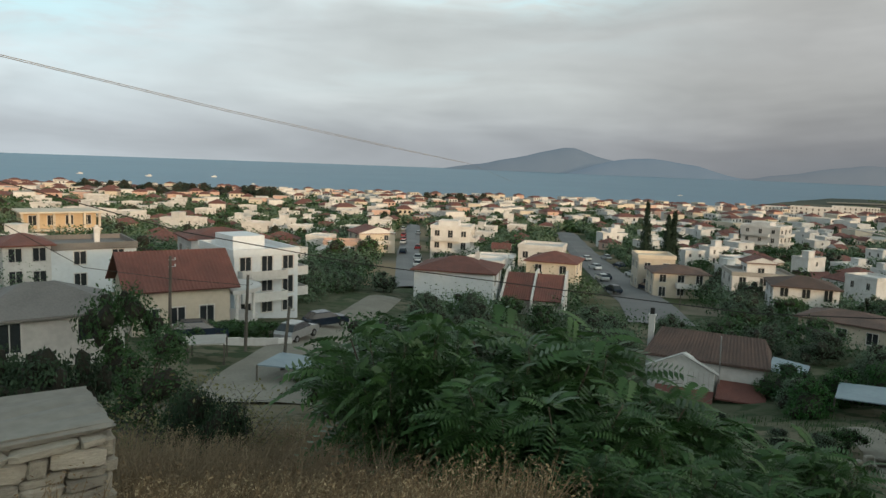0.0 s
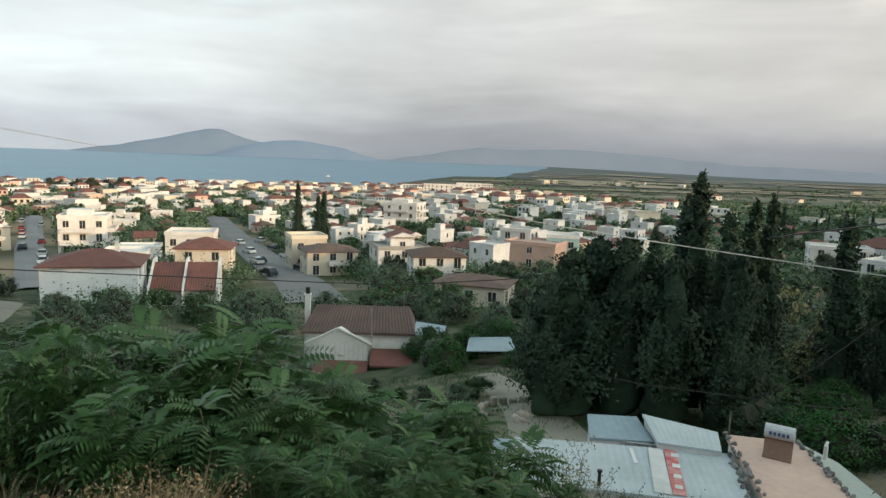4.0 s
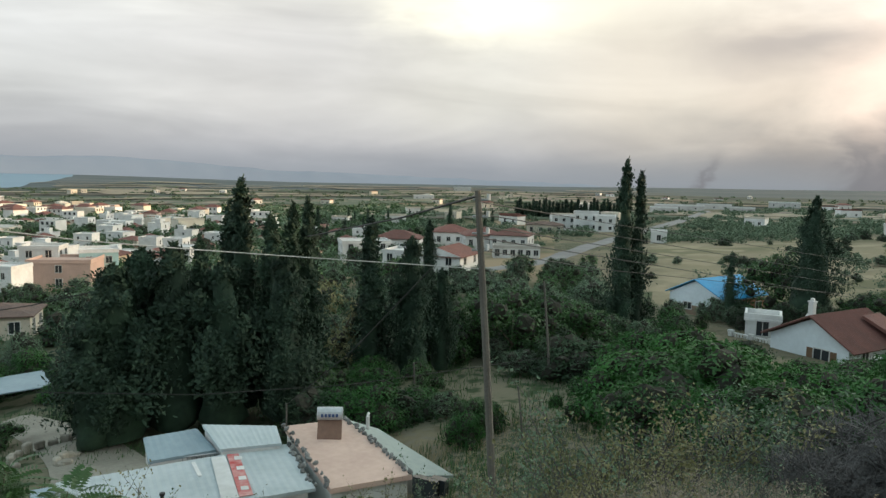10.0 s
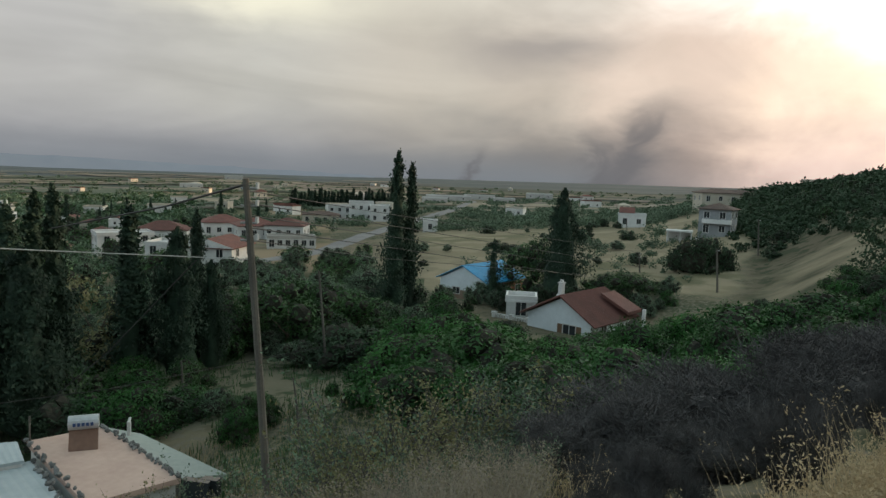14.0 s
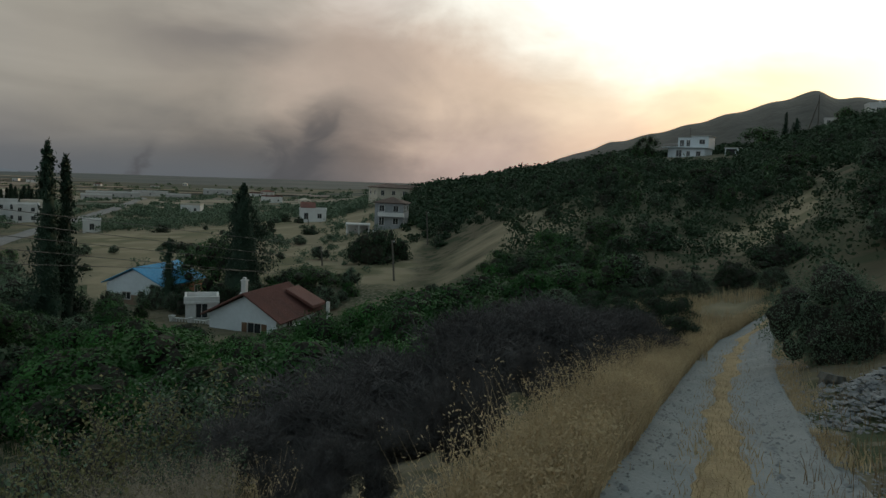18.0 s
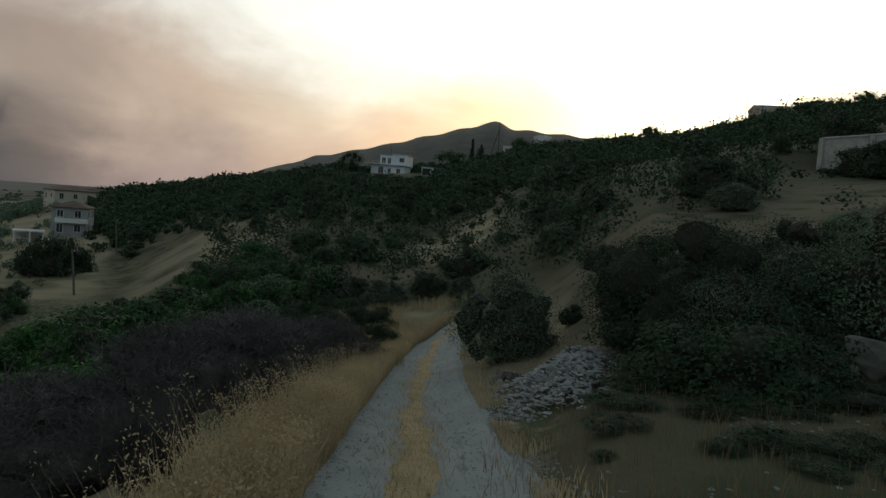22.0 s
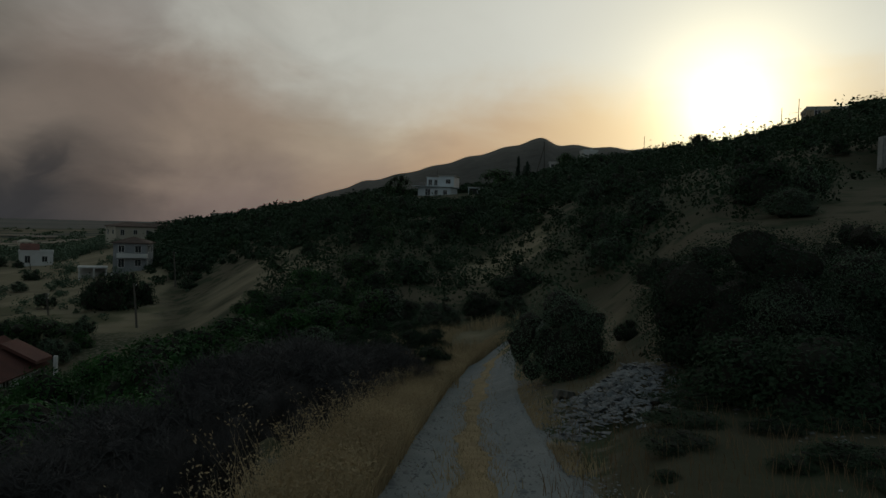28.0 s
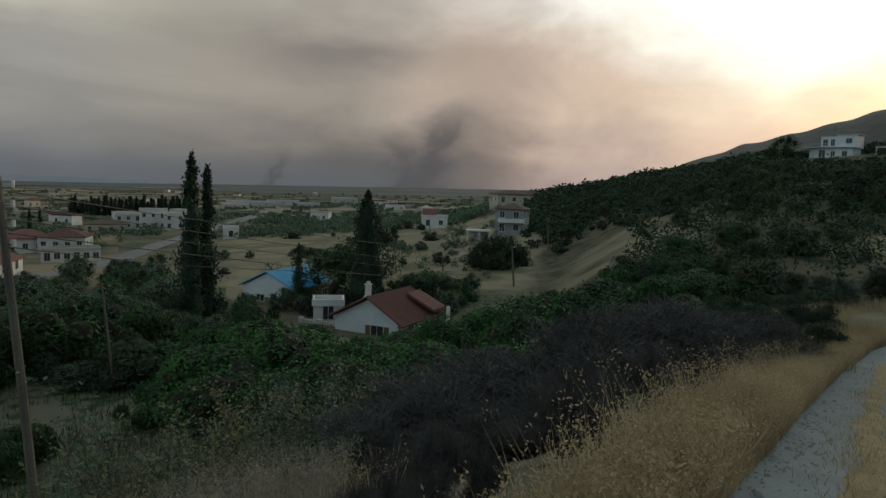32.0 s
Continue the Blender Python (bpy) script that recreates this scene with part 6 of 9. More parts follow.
def blue_shed():
    p = at(85.0, 97)
    p.z = -17.1
    TAKEN.append((p.xy, 8))
    root = tagged(new("shed"), "farm shed with a bright blue sheet roof", "shed")
    root.matrix_basis = pose(p.x, p.y, p.z, 0, 0, -85 - 34)
    bm = bmesh.new()
    box(bm, 0, 0, -1, 7.6, 9.0, 3.9)
    a = [bm.verts.new(q) for q in ((-3.8, -4.5, 2.9), (3.8, -4.5, 2.9), (0, -4.5, 4.75))]
    b = [bm.verts.new(q) for q in ((-3.8, 4.5, 2.9), (3.8, 4.5, 2.9), (0, 4.5, 4.75))]
    bm.faces.new(a)
    bm.faces.new(b[::-1])
    part("wall", bm, SKYLIT_WHITE, root)
    bm = bmesh.new()
    box(bm, 0, -4.53, -1, 7.64, 0.06, 2.6)
    part("front_cladding", bm, mat("brown_board", (0.22, 0.16, 0.12)), root)
    bm = bmesh.new()
    box(bm, 3.83, 0, -1, 0.06, 9.0, 3.6)
    part("side_wall", bm, BRICKW, root)
    bm = bmesh.new()
    for s in (-1, 1):
        tiled(bm, (s * 4.3, -4.9, 2.95), (s * 4.3, 4.9, 2.95), (0, 4.9, 5.0), (0, -4.9, 5.0), 25, 0.04, 0.08)
    part("roof", bm, BLUER, root)
    for y in (-2.5, 0.5, 3.2):
        shared("window", window_mesh(1.2, 0.9, "plain"), root, pose(3.864, y, 1.2, 0, 0, 90))
    shared("window", window_mesh(1.1, 0.8, "plain"), root, pose(-1.0, -4.564, 1.1))


blue_shed()


def red_house():
    p = at(93.0, 74)
    p.z = -16.2
    TAKEN.append((p.xy, 8))
    root = tagged(new("house"), "white bungalow with a red tiled gable roof and a tall chimney", "house")
    root.matrix_basis = pose(p.x, p.y, p.z, 0, 0, -93 - 30)
    bm = bmesh.new()
    box(bm, 0, 0, -1, 7.4, 8.0, 3.3)
    for y in (-4.0, 4.0):
        bm.faces.new([bm.verts.new(q) for q in ((-3.7, y, 2.3), (3.7, y, 2.3), (0.3, y, 4.3))])
    part("wall", bm, SKYLIT_WHITE, root)
    bm = bmesh.new()
    tiled(bm, (4.5, -4.6, 2.05), (4.5, 4.7, 2.05), (0.3, 4.7, 4.62), (0.3, -4.6, 4.62), 31)
    tiled(bm, (-4.4, -4.6, 2.2), (-4.4, 4.7, 2.2), (0.295, 4.7, 4.62), (0.295, -4.6, 4.62), 31)
    part("roof", bm, TILE, root)
    bm = bmesh.new()
    slab(bm, [(4.8, 1.5, 2.9), (4.8, 4.4, 2.9), (1.6, 4.4, 4.4), (1.6, 1.5, 4.4)], 0.3)
    part("dormer_roof", bm, TILE, root)
    add_chimney(root, -2.6, 0.5, 2.6, 2.4, 0.5)
    shared("window", window_mesh(1.4, 1.1, "shutter"), root, pose(1.3, -4.004, 0.6))
    shared("window", window_mesh(1.0, 1.2, "plain"), root, pose(3.704, -1.5, 0.5, 0, 0, 90))
    bm = bmesh.new()
    box(bm, -6.8, 0.5, 0.2, 5.0, 6.5, 0.2)
    part("terrace", bm, CONC, root)
    bm = bmesh.new()
    for i in range(15):
        x = -9.2 + i * 0.35
        box(bm, x, -2.7, 0.405, 0.14, 0.14, 0.62)
    box(bm, -6.8, -2.7, 1.03, 5.1, 0.22, 0.1)
    part("balustrade", bm, WHITE, root)
    for x in (-9.0, -6.7, -4.5):
        bm = bmesh.new()
        box(bm, x, -2.72, -1, 0.4, 0.4, 2.2)
        box(bm, x, -2.72, 1.2, 0.5, 0.5, 0.1)
        part("gate_pillar", bm, WHITE, root)
    bm = bmesh.new()
    box(bm, 5.4, 3.8, -0.6, 0.3, 0.3, 3.6)
    part("pillar", bm, WHITE, root)
    bm = bmesh.new()
    tube(bm, [(-3.4, 1.6, 0.4), (-3.4, 1.6, 3.3)], 0.03, 6)
    part("dish_mast", bm, METAL, root)
    bm = bmesh.new()
    bmesh.ops.create_cone(bm, cap_ends=True, segments=16, radius1=0.42, radius2=0.2, depth=0.16)
    part("satellite_dish", bm, WHITE, root, "white satellite dish", at=pose(-3.4, 1.45, 3.3, 80, 0, 10))


red_house()
stand("white garden store beside the bungalow", 88.3, 78, 3.2, 3, 1.8, storeys=1, roof="flat", top=WHITE, front=1, side=0, name="garden_store", cat="shed")


def hill_villa():
    stand("grey two-storey villa with a dark hipped roof", 102.9, 162, 6.4, 7, 5.6, turn=-12, rh=1.2, wall=mat("blue_grey_plaster", (0.30, 0.315, 0.33), (0.22, 0.23, 0.245), rough=0.9, grain=3), top=TILE_OLD, front=2, side=2, balcony=0.9)
    root2 = tagged(new("carport"), "white-roofed carport with a balustrade beside the villa", "carport")
    p = at(100.2, 158)
    root2.matrix_basis = pose(p.x, p.y, p.z, 0, 0, -100)
    bm = bmesh.new()
    box(bm, 0, 0, 2.1, 5.4, 4.0, 0.3)
    part("roof", bm, WHITE, root2)
    for x in (-2.4, 0.2, 2.4):
        for y in (-1.8, 1.8):
            bm = bmesh.new()
            box(bm, x, y, -0.8, 0.25, 0.25, 2.9)
            part("post", bm, WHITE, root2)
    bm = bmesh.new()
    box(bm, 0, 1.7, -0.8, 5.0, 0.2, 2.85)
    part("back_wall", bm, GREYW, root2)
    for k in range(11):
        bm = bmesh.new()
        box(bm, 3.4 + k * 0.6, -1.8, -0.8, 0.3, 0.3, 1.8 + (0.35 if k % 4 == 0 else 0))
        part("baluster", bm, WHITE, root2)
    bm = bmesh.new()
    box(bm, 6.4, -1.8, 0.4, 6.6, 0.16, 0.2)
    part("rail", bm, WHITE, root2)


hill_villa()
for a_, r_, w_, t_ in ((102.6, 250, 12, 20), (104.0, 262, 14, -15), (105.2, 275, 10, 5)):
    stand("cream house on the low ridge", a_, r_, w_, 9, 3.6, storeys=1, turn=t_, rh=1.4, wall=CREAM, top=TILE_OLD, front=3, group="houses on the low ridge", z=r_ * math.tan(radians(-1.55)))
for a_, r_, w_, t_ in ((109.3, 300, 9, 10), (113.5, 290, 7, 0)):
    stand("low house half hidden on the ridge", a_, r_, w_, 6, 2.6, storeys=1, turn=t_, roof="flat", wall=CREAM, top=CREAM, front=2, group="houses on the low ridge")


def hill_house():
    p = at(125.9, 232)
    TAKEN.append((p.xy, 10))
    root = tagged(new("house"), "white two-storey house with terraces on the hillside", "house")
    root.matrix_basis = pose(p.x, p.y, p.z - 0.6, 0, 0, -125.9 - 16)
    for name, x, y, sx, sy, z, h, m in (("wall", 0.8, 0, 9.5, 8, -2, 5.0, SKYLIT_WHITE), ("upper_wall", 3.6, 0.6, 5.0, 7, 3.15, 3.4, SKYLIT_WHITE), ("upper_room", -1.2, 1.0, 4.4, 5, 3.15, 3.1, SKYLIT_WHITE)):
        bm = bmesh.new()
        box(bm, x, y, z, sx, sy, h)
        part(name, bm, m, root)
    bm = bmesh.new()
    box(bm, -0.6, -0.3, 3.0, 13.4, 9.4, 0.15)
    part("terrace_slab", bm, SKYLIT_WHITE, root)
    bm = bmesh.new()
    box(bm, 3.6, 0.6, 6.55, 5.6, 7.6, 0.2)
    box(bm, -1.2, 1.0, 6.25, 4.8, 5.4, 0.2)
    part("roof", bm, CONC, root)
    bm = bmesh.new()
    box(bm, -4.4, -0.5, -2, 2.6, 6, 5.0)
    part("side_wing", bm, SKYLIT_WHITE, root)
    for x, y, z, w, h in ((4.2, -2.9, 4.2, 1.5, 1.3), (-2.2, -1.504, 3.6, 1.2, 1.8), (-0.3, -1.504, 3.6, 1.0, 1.8), (-2.2, -4.004, 0.3, 1.6, 2.0), (0.6, -4.004, 0.5, 1.0, 1.4), (3.6, -4.004, 0.6, 1.2, 1.3)):
        shared("window", window_mesh(w, h, "plain"), root, pose(x, y - 0.004, z))
    bm = bmesh.new()
    for i in range(14):
        box(bm, -6.8 + i * 0.5, -4.9, 3.155, 0.05, 0.05, 0.85)
    box(bm, -3.5, -4.9, 4.0, 6.8, 0.07, 0.07)
    part("railing", bm, METAL, root)
    bm = bmesh.new()
    tube(bm, [(-0.6, 1.0, 6.4), (-0.6, 1.0, 9.4)], 0.06, 5)
    part("aerial", bm, BLACK, root)
    garage = tagged(new("garage"), "small white garage below the hillside house", "garage")
    garage.matrix_basis = pose(at(129.0, 225).x, at(129.0, 225).y, at(129.0, 225).z, 0, 0, -129)
    bm = bmesh.new()
    box(bm, 0, 0, -1, 5, 4, 2.9)
    part("wall", bm, SKYLIT_WHITE, garage)
    bm = bmesh.new()
    box(bm, -1.0, -2.03, -0.3, 2.4, 0.06, 1.9)
    part("door", bm, BLACK, garage)
    bm = bmesh.new()
    box(bm, 0, 0, 1.903, 5.4, 4.4, 0.2)
    part("roof", bm, CONC, garage)


hill_house()
stand("tall white house with a round balcony near the crest", 137.8, 285, 5.5, 6, 7.0, turn=15, roof="flat", top=WHITE, front=1, side=1, chimney=True)
stand("pale unfinished house near the crest", 135.4, 300, 6, 6, 5.0, turn=-10, roof="flat", wall=GREYW, top=GREYW, front=2)
stand("low crest house with a wide flat roof", 154.4, 172, 8.2, 7, 2.3, storeys=1, turn=10, roof="flat", wall=OCHRE, top=CONC, front=2)


OLDCON = mat("stained_concrete", (0.42, 0.41, 0.385), (0.24, 0.235, 0.22), rough=0.95, grain=5, patch=0.5, bump=0.5)


def retaining_wall():
    root = tagged(new("retaining_wall"), "weathered concrete retaining wall on the hillside", "wall")
    bm = bmesh.new()
    pts = [pt(157.9, 7.3, 60), pt(161, 7.6, 60.5), pt(164.5, 8.0, 61), pt(167.6, 8.5, 62)]
    back = [p * 1.012 for p in pts]
    for a, b, c, d in zip(pts, pts[1:], back, back[1:]):
        slab(bm, [a, b, Vector((d.x, d.y, b.z)), Vector((c.x, c.y, a.z))], 3.4)
    bmesh.ops.remove_doubles(bm, verts=bm.verts, dist=0.001)
    part("concrete_panel", bm, OLDCON, root)
    bm = bmesh.new()
    for a, b in zip(pts, pts[1:]):
        tube(bm, [a + Vector((0, 0, 0.03)), b + Vector((0, 0, 0.03))], 0.09, 5)
    part("coping", bm, OLDCON, root)
    for k, p in enumerate(pts):
        bm = bmesh.new()
        box(bm, p.x * 0.998, p.y * 0.998, p.z - 3.4, 0.3, 0.3, 3.45)
        part("pier", bm, OLDCON, root)


retaining_wall()


def antenna():
    root = tagged(new("antenna"), "grid dish antenna on a thin steel mast", "antenna")
    base, top = at(168.2, 40), pt(168.5, 15.0, 40)
    bm = bmesh.new()
    tube(bm, [base - Vector((0, 0, 0.5)), top], 0.035, 6)
    part("mast", bm, METAL, root)
    c = pt(168.45, 14.3, 40)
    u, v = Vector((c.y, -c.x, 0)).normalized(), Vector((0, 0, 1))
    n = Vector((-c.x, -c.y, 0)).normalized()
    def dish(a, b):
        return c + u * a * 0.72 + v * b * 0.42 + n * (0.28 * (a * a + b * b) + 0.1)
    for i in range(13):
        a = -1 + i / 6
        lim = (1 - 0.25 * a * a)
        bm = bmesh.new()
        tube(bm, [dish(a, -lim), dish(a, 0), dish(a, lim)], 0.0045, 4)
        part("dish_bar", bm, WHITE, root)
    for j in range(9):
        b = -1 + j / 4
        bm = bmesh.new()
        tube(bm, [dish(-0.97, b * 0.76), dish(-0.5, b * 0.94), dish(0, b), dish(0.5, b * 0.94), dish(0.97, b * 0.76)], 0.0045, 4)
        part("dish_bar", bm, WHITE, root)
    bm = bmesh.new()
    tube(bm, [c, c + n * 0.75], 0.025, 5)
    box(bm, (c + n * 0.75).x, (c + n * 0.75).y, c.z - 0.08, 0.16, 0.16, 0.16)
    part("feed_horn", bm, WHITE, root)
    bm = bmesh.new()
    q = pt(168.35, 12.9, 40)
    box(bm, q.x, q.y, q.z - 0.12, 0.16, 0.16, 0.24)
    part("equipment_box", bm, BLACK, root)


antenna()


# ---------------------------------------------------------------- the shed below the viewpoint
def near_shed():
    TAKEN.append((at(47, 28).xy, 7))
    root = tagged(new("shed_house"), "low shed house with grey sheet roofs and a salmon-coated flat roof", "house")
    G = -13.9

    def roofpoly(name, corners, material, thick=0.12, ribs=0, label=""):
        ps = [pt(a, e, r) for a, e, r in corners]
        bm = bmesh.new()
        if ribs:
            tiled(bm, ps[0], ps[1], ps[2], ps[3], ribs, 0.015, thick)
        else:
            slab(bm, ps, thick)
        return part(name, bm, material, root, label), ps

    def walls(name, ps, material, inset=0.94):
        c = sum(ps, Vector()) / len(ps)
        bm = bmesh.new()
        qs = [c + (p - c) * inset for p in ps]
        lo = [bm.verts.new((q.x, q.y, G)) for q in qs]
        hi = [bm.verts.new((q.x, q.y, q.z - 0.13)) for q in qs]
        n = len(qs)
        for i in range(n):
            bm.faces.new((lo[i], lo[(i + 1) % n], hi[(i + 1) % n], hi[i]))
        bm.faces.new(hi)
        return part(name, bm, material, root)

    z = -11.0

    def flat(az, el, zz=z):
        return (az, el, zz / math.tan(radians(el)))
    _, ps = roofpoly("main_roof", [flat(33.9, -24.9), flat(53.1, -24.3), flat(50.8, -21.0), flat(34.0, -21.8)], SHEET, ribs=30, label="pale grey ribbed sheet roof")
    walls("main_wall", ps, WHITE)
    _, ps2 = roofpoly("salmon_roof", [flat(54.3, -24.4, -10.95), flat(61.1, -23.5, -10.95), flat(55.6, -19.3, -10.8), flat(50.6, -19.65, -10.8)], SALMON, 0.2, label="flat roof coated in salmon paint")
    walls("salmon_wall", ps2, WHITE)
    _, ps3 = roofpoly("back_roof", [flat(45.6, -21.0, -10.75), flat(50.4, -20.9, -10.75), flat(50.0, -19.6, -10.55), flat(44.3, -19.1, -10.35)], SHEET, ribs=12, label="tilted grey sheet roof")
    walls("back_wall", ps3, WHITE)
    _, ps4 = roofpoly("back_roof", [flat(40.3, -21.3, -10.9), flat(45.3, -21.0, -10.9), flat(43.9, -19.35, -10.65), flat(40.0, -19.6, -10.65)], SHEETD, ribs=8, label="blue-grey sheet roof")
    walls("back_wall", ps4, WHITE)
    _, ps5 = roofpoly("side_roof", [flat(61.3, -23.6, -11.25), flat(64.6, -23.5, -11.5), flat(58.3, -20.1, -11.4), flat(55.9, -19.4, -11.1)], mat("lichen_sheet_roof", (0.36, 0.40, 0.37), (0.27, 0.31, 0.29), rough=0.7, grain=4), label="pale low side roof")
    walls("side_wall", ps5, CONC)
    _, ps6 = roofpoly("lean_to", [flat(32.2, -24.2, -11.6), flat(33.8, -24.9, -11.3), flat(34.0, -22.0, -11.2), flat(32.4, -22.0, -11.4)], SHEETD, label="sagging tarpaulin lean-to")
    bm = bmesh.new()
    slab(bm, [ps6[0] + Vector((0, 0, 0.06)), ps6[1] + Vector((0, 0, 0.06)), ps6[1].lerp(ps6[2], 0.45) + Vector((0, 0, 0.12)), ps6[0].lerp(ps6[3], 0.5) + Vector((0, 0, 0.16))], 0.03)
    part("tarpaulin", bm, WHITE, root, "crumpled white and red tarpaulin")
    for k in range(3):
        bm = bmesh.new()
        q = ps6[0].lerp(ps6[3], k / 2)
        box(bm, q.x, q.y, G, 0.1, 0.1, q.z - G - 0.02)
        part("prop", bm, WOODP, root)
    # what lies on the roofs
    def lay(name, label, corners, material, zz, thick=0.03):
        bm = bmesh.new()
        slab(bm, [pt(a, e, zz / math.tan(radians(e))) for a, e in corners], thick)
        return tagged(part(name, bm, material, None, label), label, name.replace("_", " "))
    lay("plastic_sheet", "white plastic sheet laid on the shed roof", [(45.6, -24.5), (47.0, -24.5), (46.0, -21.5), (44.9, -21.5)], WHITE, z + 0.05)
    lay("banner", "red and white banner lying on the shed roof", [(47.0, -24.45), (48.1, -24.4), (47.0, -21.4), (46.1, -21.4)], mat("faded_red_cloth", (0.42, 0.05, 0.05), (0.55, 0.35, 0.33), grain=5, patch=1.5), z + 0.06)
    for k in range(4):
        e = -24.0 + k * 0.72
        lay("banner_strip", "white faded strip across the red banner", [(47.15 - k * 0.15, e), (47.75 - k * 0.15, e), (47.7 - k * 0.15, e + 0.25), (47.1 - k * 0.15, e + 0.25)], WHITE, z + 0.075, 0.012)
    lay("board", "white board leaning on the shed roof", [(43.9, -22.7), (44.2, -22.7), (43.7, -21.7), (43.4, -21.7)], WHITE, z + 0.05)
    bm = bmesh.new()
    a, b = pt(42.8, -21.3, 28.2), pt(46.6, -21.2, 28.35)
    tube(bm, [a, b], 0.035, 5)
    for k in range(12):
        q = a.lerp(b, k / 11)
        tube(bm, [q, q - Vector((0, 0, 0.25))], 0.02, 4)
    part("roof_rail", bm, METAL, root)
    bm = bmesh.new()
    q = pt(41.2, -24.55, 23.95)
    tube(bm, [q + Vector((0, 0, -0.5)), q + Vector((0, 0, 0.42))], 0.06, 8)
    tube(bm, [q + Vector((0, 0, 0.42)), q + Vector((0, 0, 0.5))], 0.09, 8)
    part("stovepipe", bm, BLACK, root)
    bm = bmesh.new()
    q = pt(57.4, -20.1, 29.6)
    tube(bm, [q, q + Vector((0, 0, 0.55))], 0.08, 8)
    tube(bm, [q + Vector((-0.05, 0, 0.5)), q + Vector((0.22, 0.1, 0.62))], 0.06, 8)
    part("vent_pipe", bm, WHITE, root)
    bm = bmesh.new()
    q = pt(50.8, -19.7, 30.2)
    tube(bm, [q - Vector((0, 0, 0.1)), q + Vector((0, 0, 1.0))], 0.04, 6)
    part("roof_post", bm, WOODP, root)
    # openings in the outer walls
    for az, e, w, h in ((62.3, -25.3, 1.0, 0.8), (63.4, -24.9, 0.6, 0.6)):
        c = pt(az, e, 24.4)
        bm = bmesh.new()
        box(bm, 0, 0, 0, w, 0.3, h)
        part("window", bm, GLASS, root, at=pose(c.x, c.y, c.z, 0, 0, -az - 30))
    # solar water heater
    heater = tagged(new("solar_water_heater"), "solar water heater with a white tank on a rusty frame", "water heater")
    c = pt(54.3, -20.6, 28.9)
    heater.matrix_basis = pose(c.x, c.y, c.z, 0, 0, -60)
    bm = bmesh.new()
    tube(bm, [(-0.52, 0, 1.0), (-0.48, 0, 1.0), (0.48, 0, 1.0), (0.52, 0, 1.0)], 0.27, 14)
    part("tank", bm, SILVER, heater, "white horizontal tank", smooth=False)
    for x in (-0.4, 0.4):
        bm = bmesh.new()
        tube(bm, [(x, 0.1, 0.78), (x, -0.25, 0), (x, -0.25, -0.12)], 0.03, 5)
        tube(bm, [(x, 0.1, 0.78), (x, 0.3, -0.12)], 0.03, 5)
        part("stand_leg", bm, WOODP, heater)
    bm = bmesh.new()
    slab(bm, [(-0.5, -0.35, 0.05), (0.5, -0.35, 0.05), (0.5, -0.05, 0.74), (-0.5, -0.05, 0.74)], 0.06)
    part("collector", bm, mat("rusty_panel", (0.24, 0.15, 0.11), (0.16, 0.10, 0.08)), heater)
    bm = bmesh.new()
    for i in range(5):
        box(bm, -0.3 + i * 0.15, -0.272, 0.93, 0.1, 0.02, 0.13)
    part("lettering", bm, mat("blue_paint", (0.05, 0.09, 0.22)), heater, "blue unreadable lettering bars")
    # loose stones along the joints of the roofs
    rs = random.Random(4)
    stones = []
    for i in range(5):
        bm = bmesh.new()
        bmesh.ops.create_icosphere(bm, subdivisions=1, radius=1)
        for v in bm.verts:
            v.co *= rs.uniform(0.7, 1.15)
        me = bpy.data.meshes.new("stone")
        bm.to_mesh(me)
        bm.free()
        me.materials.append(ROCK)
        stones.append(me)
    k = 0
    for a, b, n in ((ps2[1], ps2[2], 32), (ps2[0], ps2[3], 20), (ps[1], ps[2], 14)):
        for i in range(n):
            q = a.lerp(b, (i + rs.uniform(0.1, 0.9)) / n)
            s = rs.uniform(0.06, 0.13)
            ob = shared("stone", stones[k % 5], root, Matrix.LocRotScale(q + Vector((rs.uniform(-0.1, 0.1), rs.uniform(-0.1, 0.1), s * 0.5)), Euler((rs.random() * 6, rs.random() * 6, 0)), (s * 1.4, s, s)))
            k += 1


near_shed()


# ---------------------------------------------------------------- poles and wires
def pole(label, top, base, rad=0.11, arms=0, name="utility_pole", material=WOODP, stay=None):
    root = tagged(new(name), label, "pole")
    bm = bmesh.new()
    tube(bm, [base - Vector((0, 0, 0.6)), base.lerp(top, 0.5), top], rad, 9, rad2=rad * 0.72)
    part("shaft", bm, material, root)
    side = Vector((top.y, -top.x, 0)).normalized()
    for k in range(arms):
        c = top - Vector((0, 0, 0.25 + k * 0.45))
        bm = bmesh.new()
        tube(bm, [c - side * 0.12, c + side * 0.3], 0.03, 5)
        part("bracket", bm, METAL, root)
        bm = bmesh.new()
        tube(bm, [c + side * 0.3, c + side * 0.3 + Vector((0, 0, 0.16))], 0.05, 7)
        part("insulator", bm, WHITE, root)
    if stay:
        bm = bmesh.new()
        tube(bm, [stay - Vector((0, 0, 0.5)), top.lerp(base, 0.12)], rad * 0.8, 6)
        part("strut", bm, material, root)
    return root


def wire(label, pts, rad=0.02, material=WIRE, sag=0.0):
    line = []
    for p, q in zip(pts, pts[1:]):
        for k in range(10):
            t = k / 10
            line.append(p.lerp(q, t) - Vector((0, 0, sag * 4 * t * (1 - t))))
    line.append(pts[-1])
    bm = bmesh.new()
    tube(bm, line, rad, 5)
    me = part("wire", bm, material, None)
    return tagged(me, label, "wire", "overhead wires")


main_top = pt(65.83, -0.95, 19.0)
main_base = at(68.1, 19.0)
pole("tall weathered wooden utility pole", main_top, main_base, 0.12, 4)
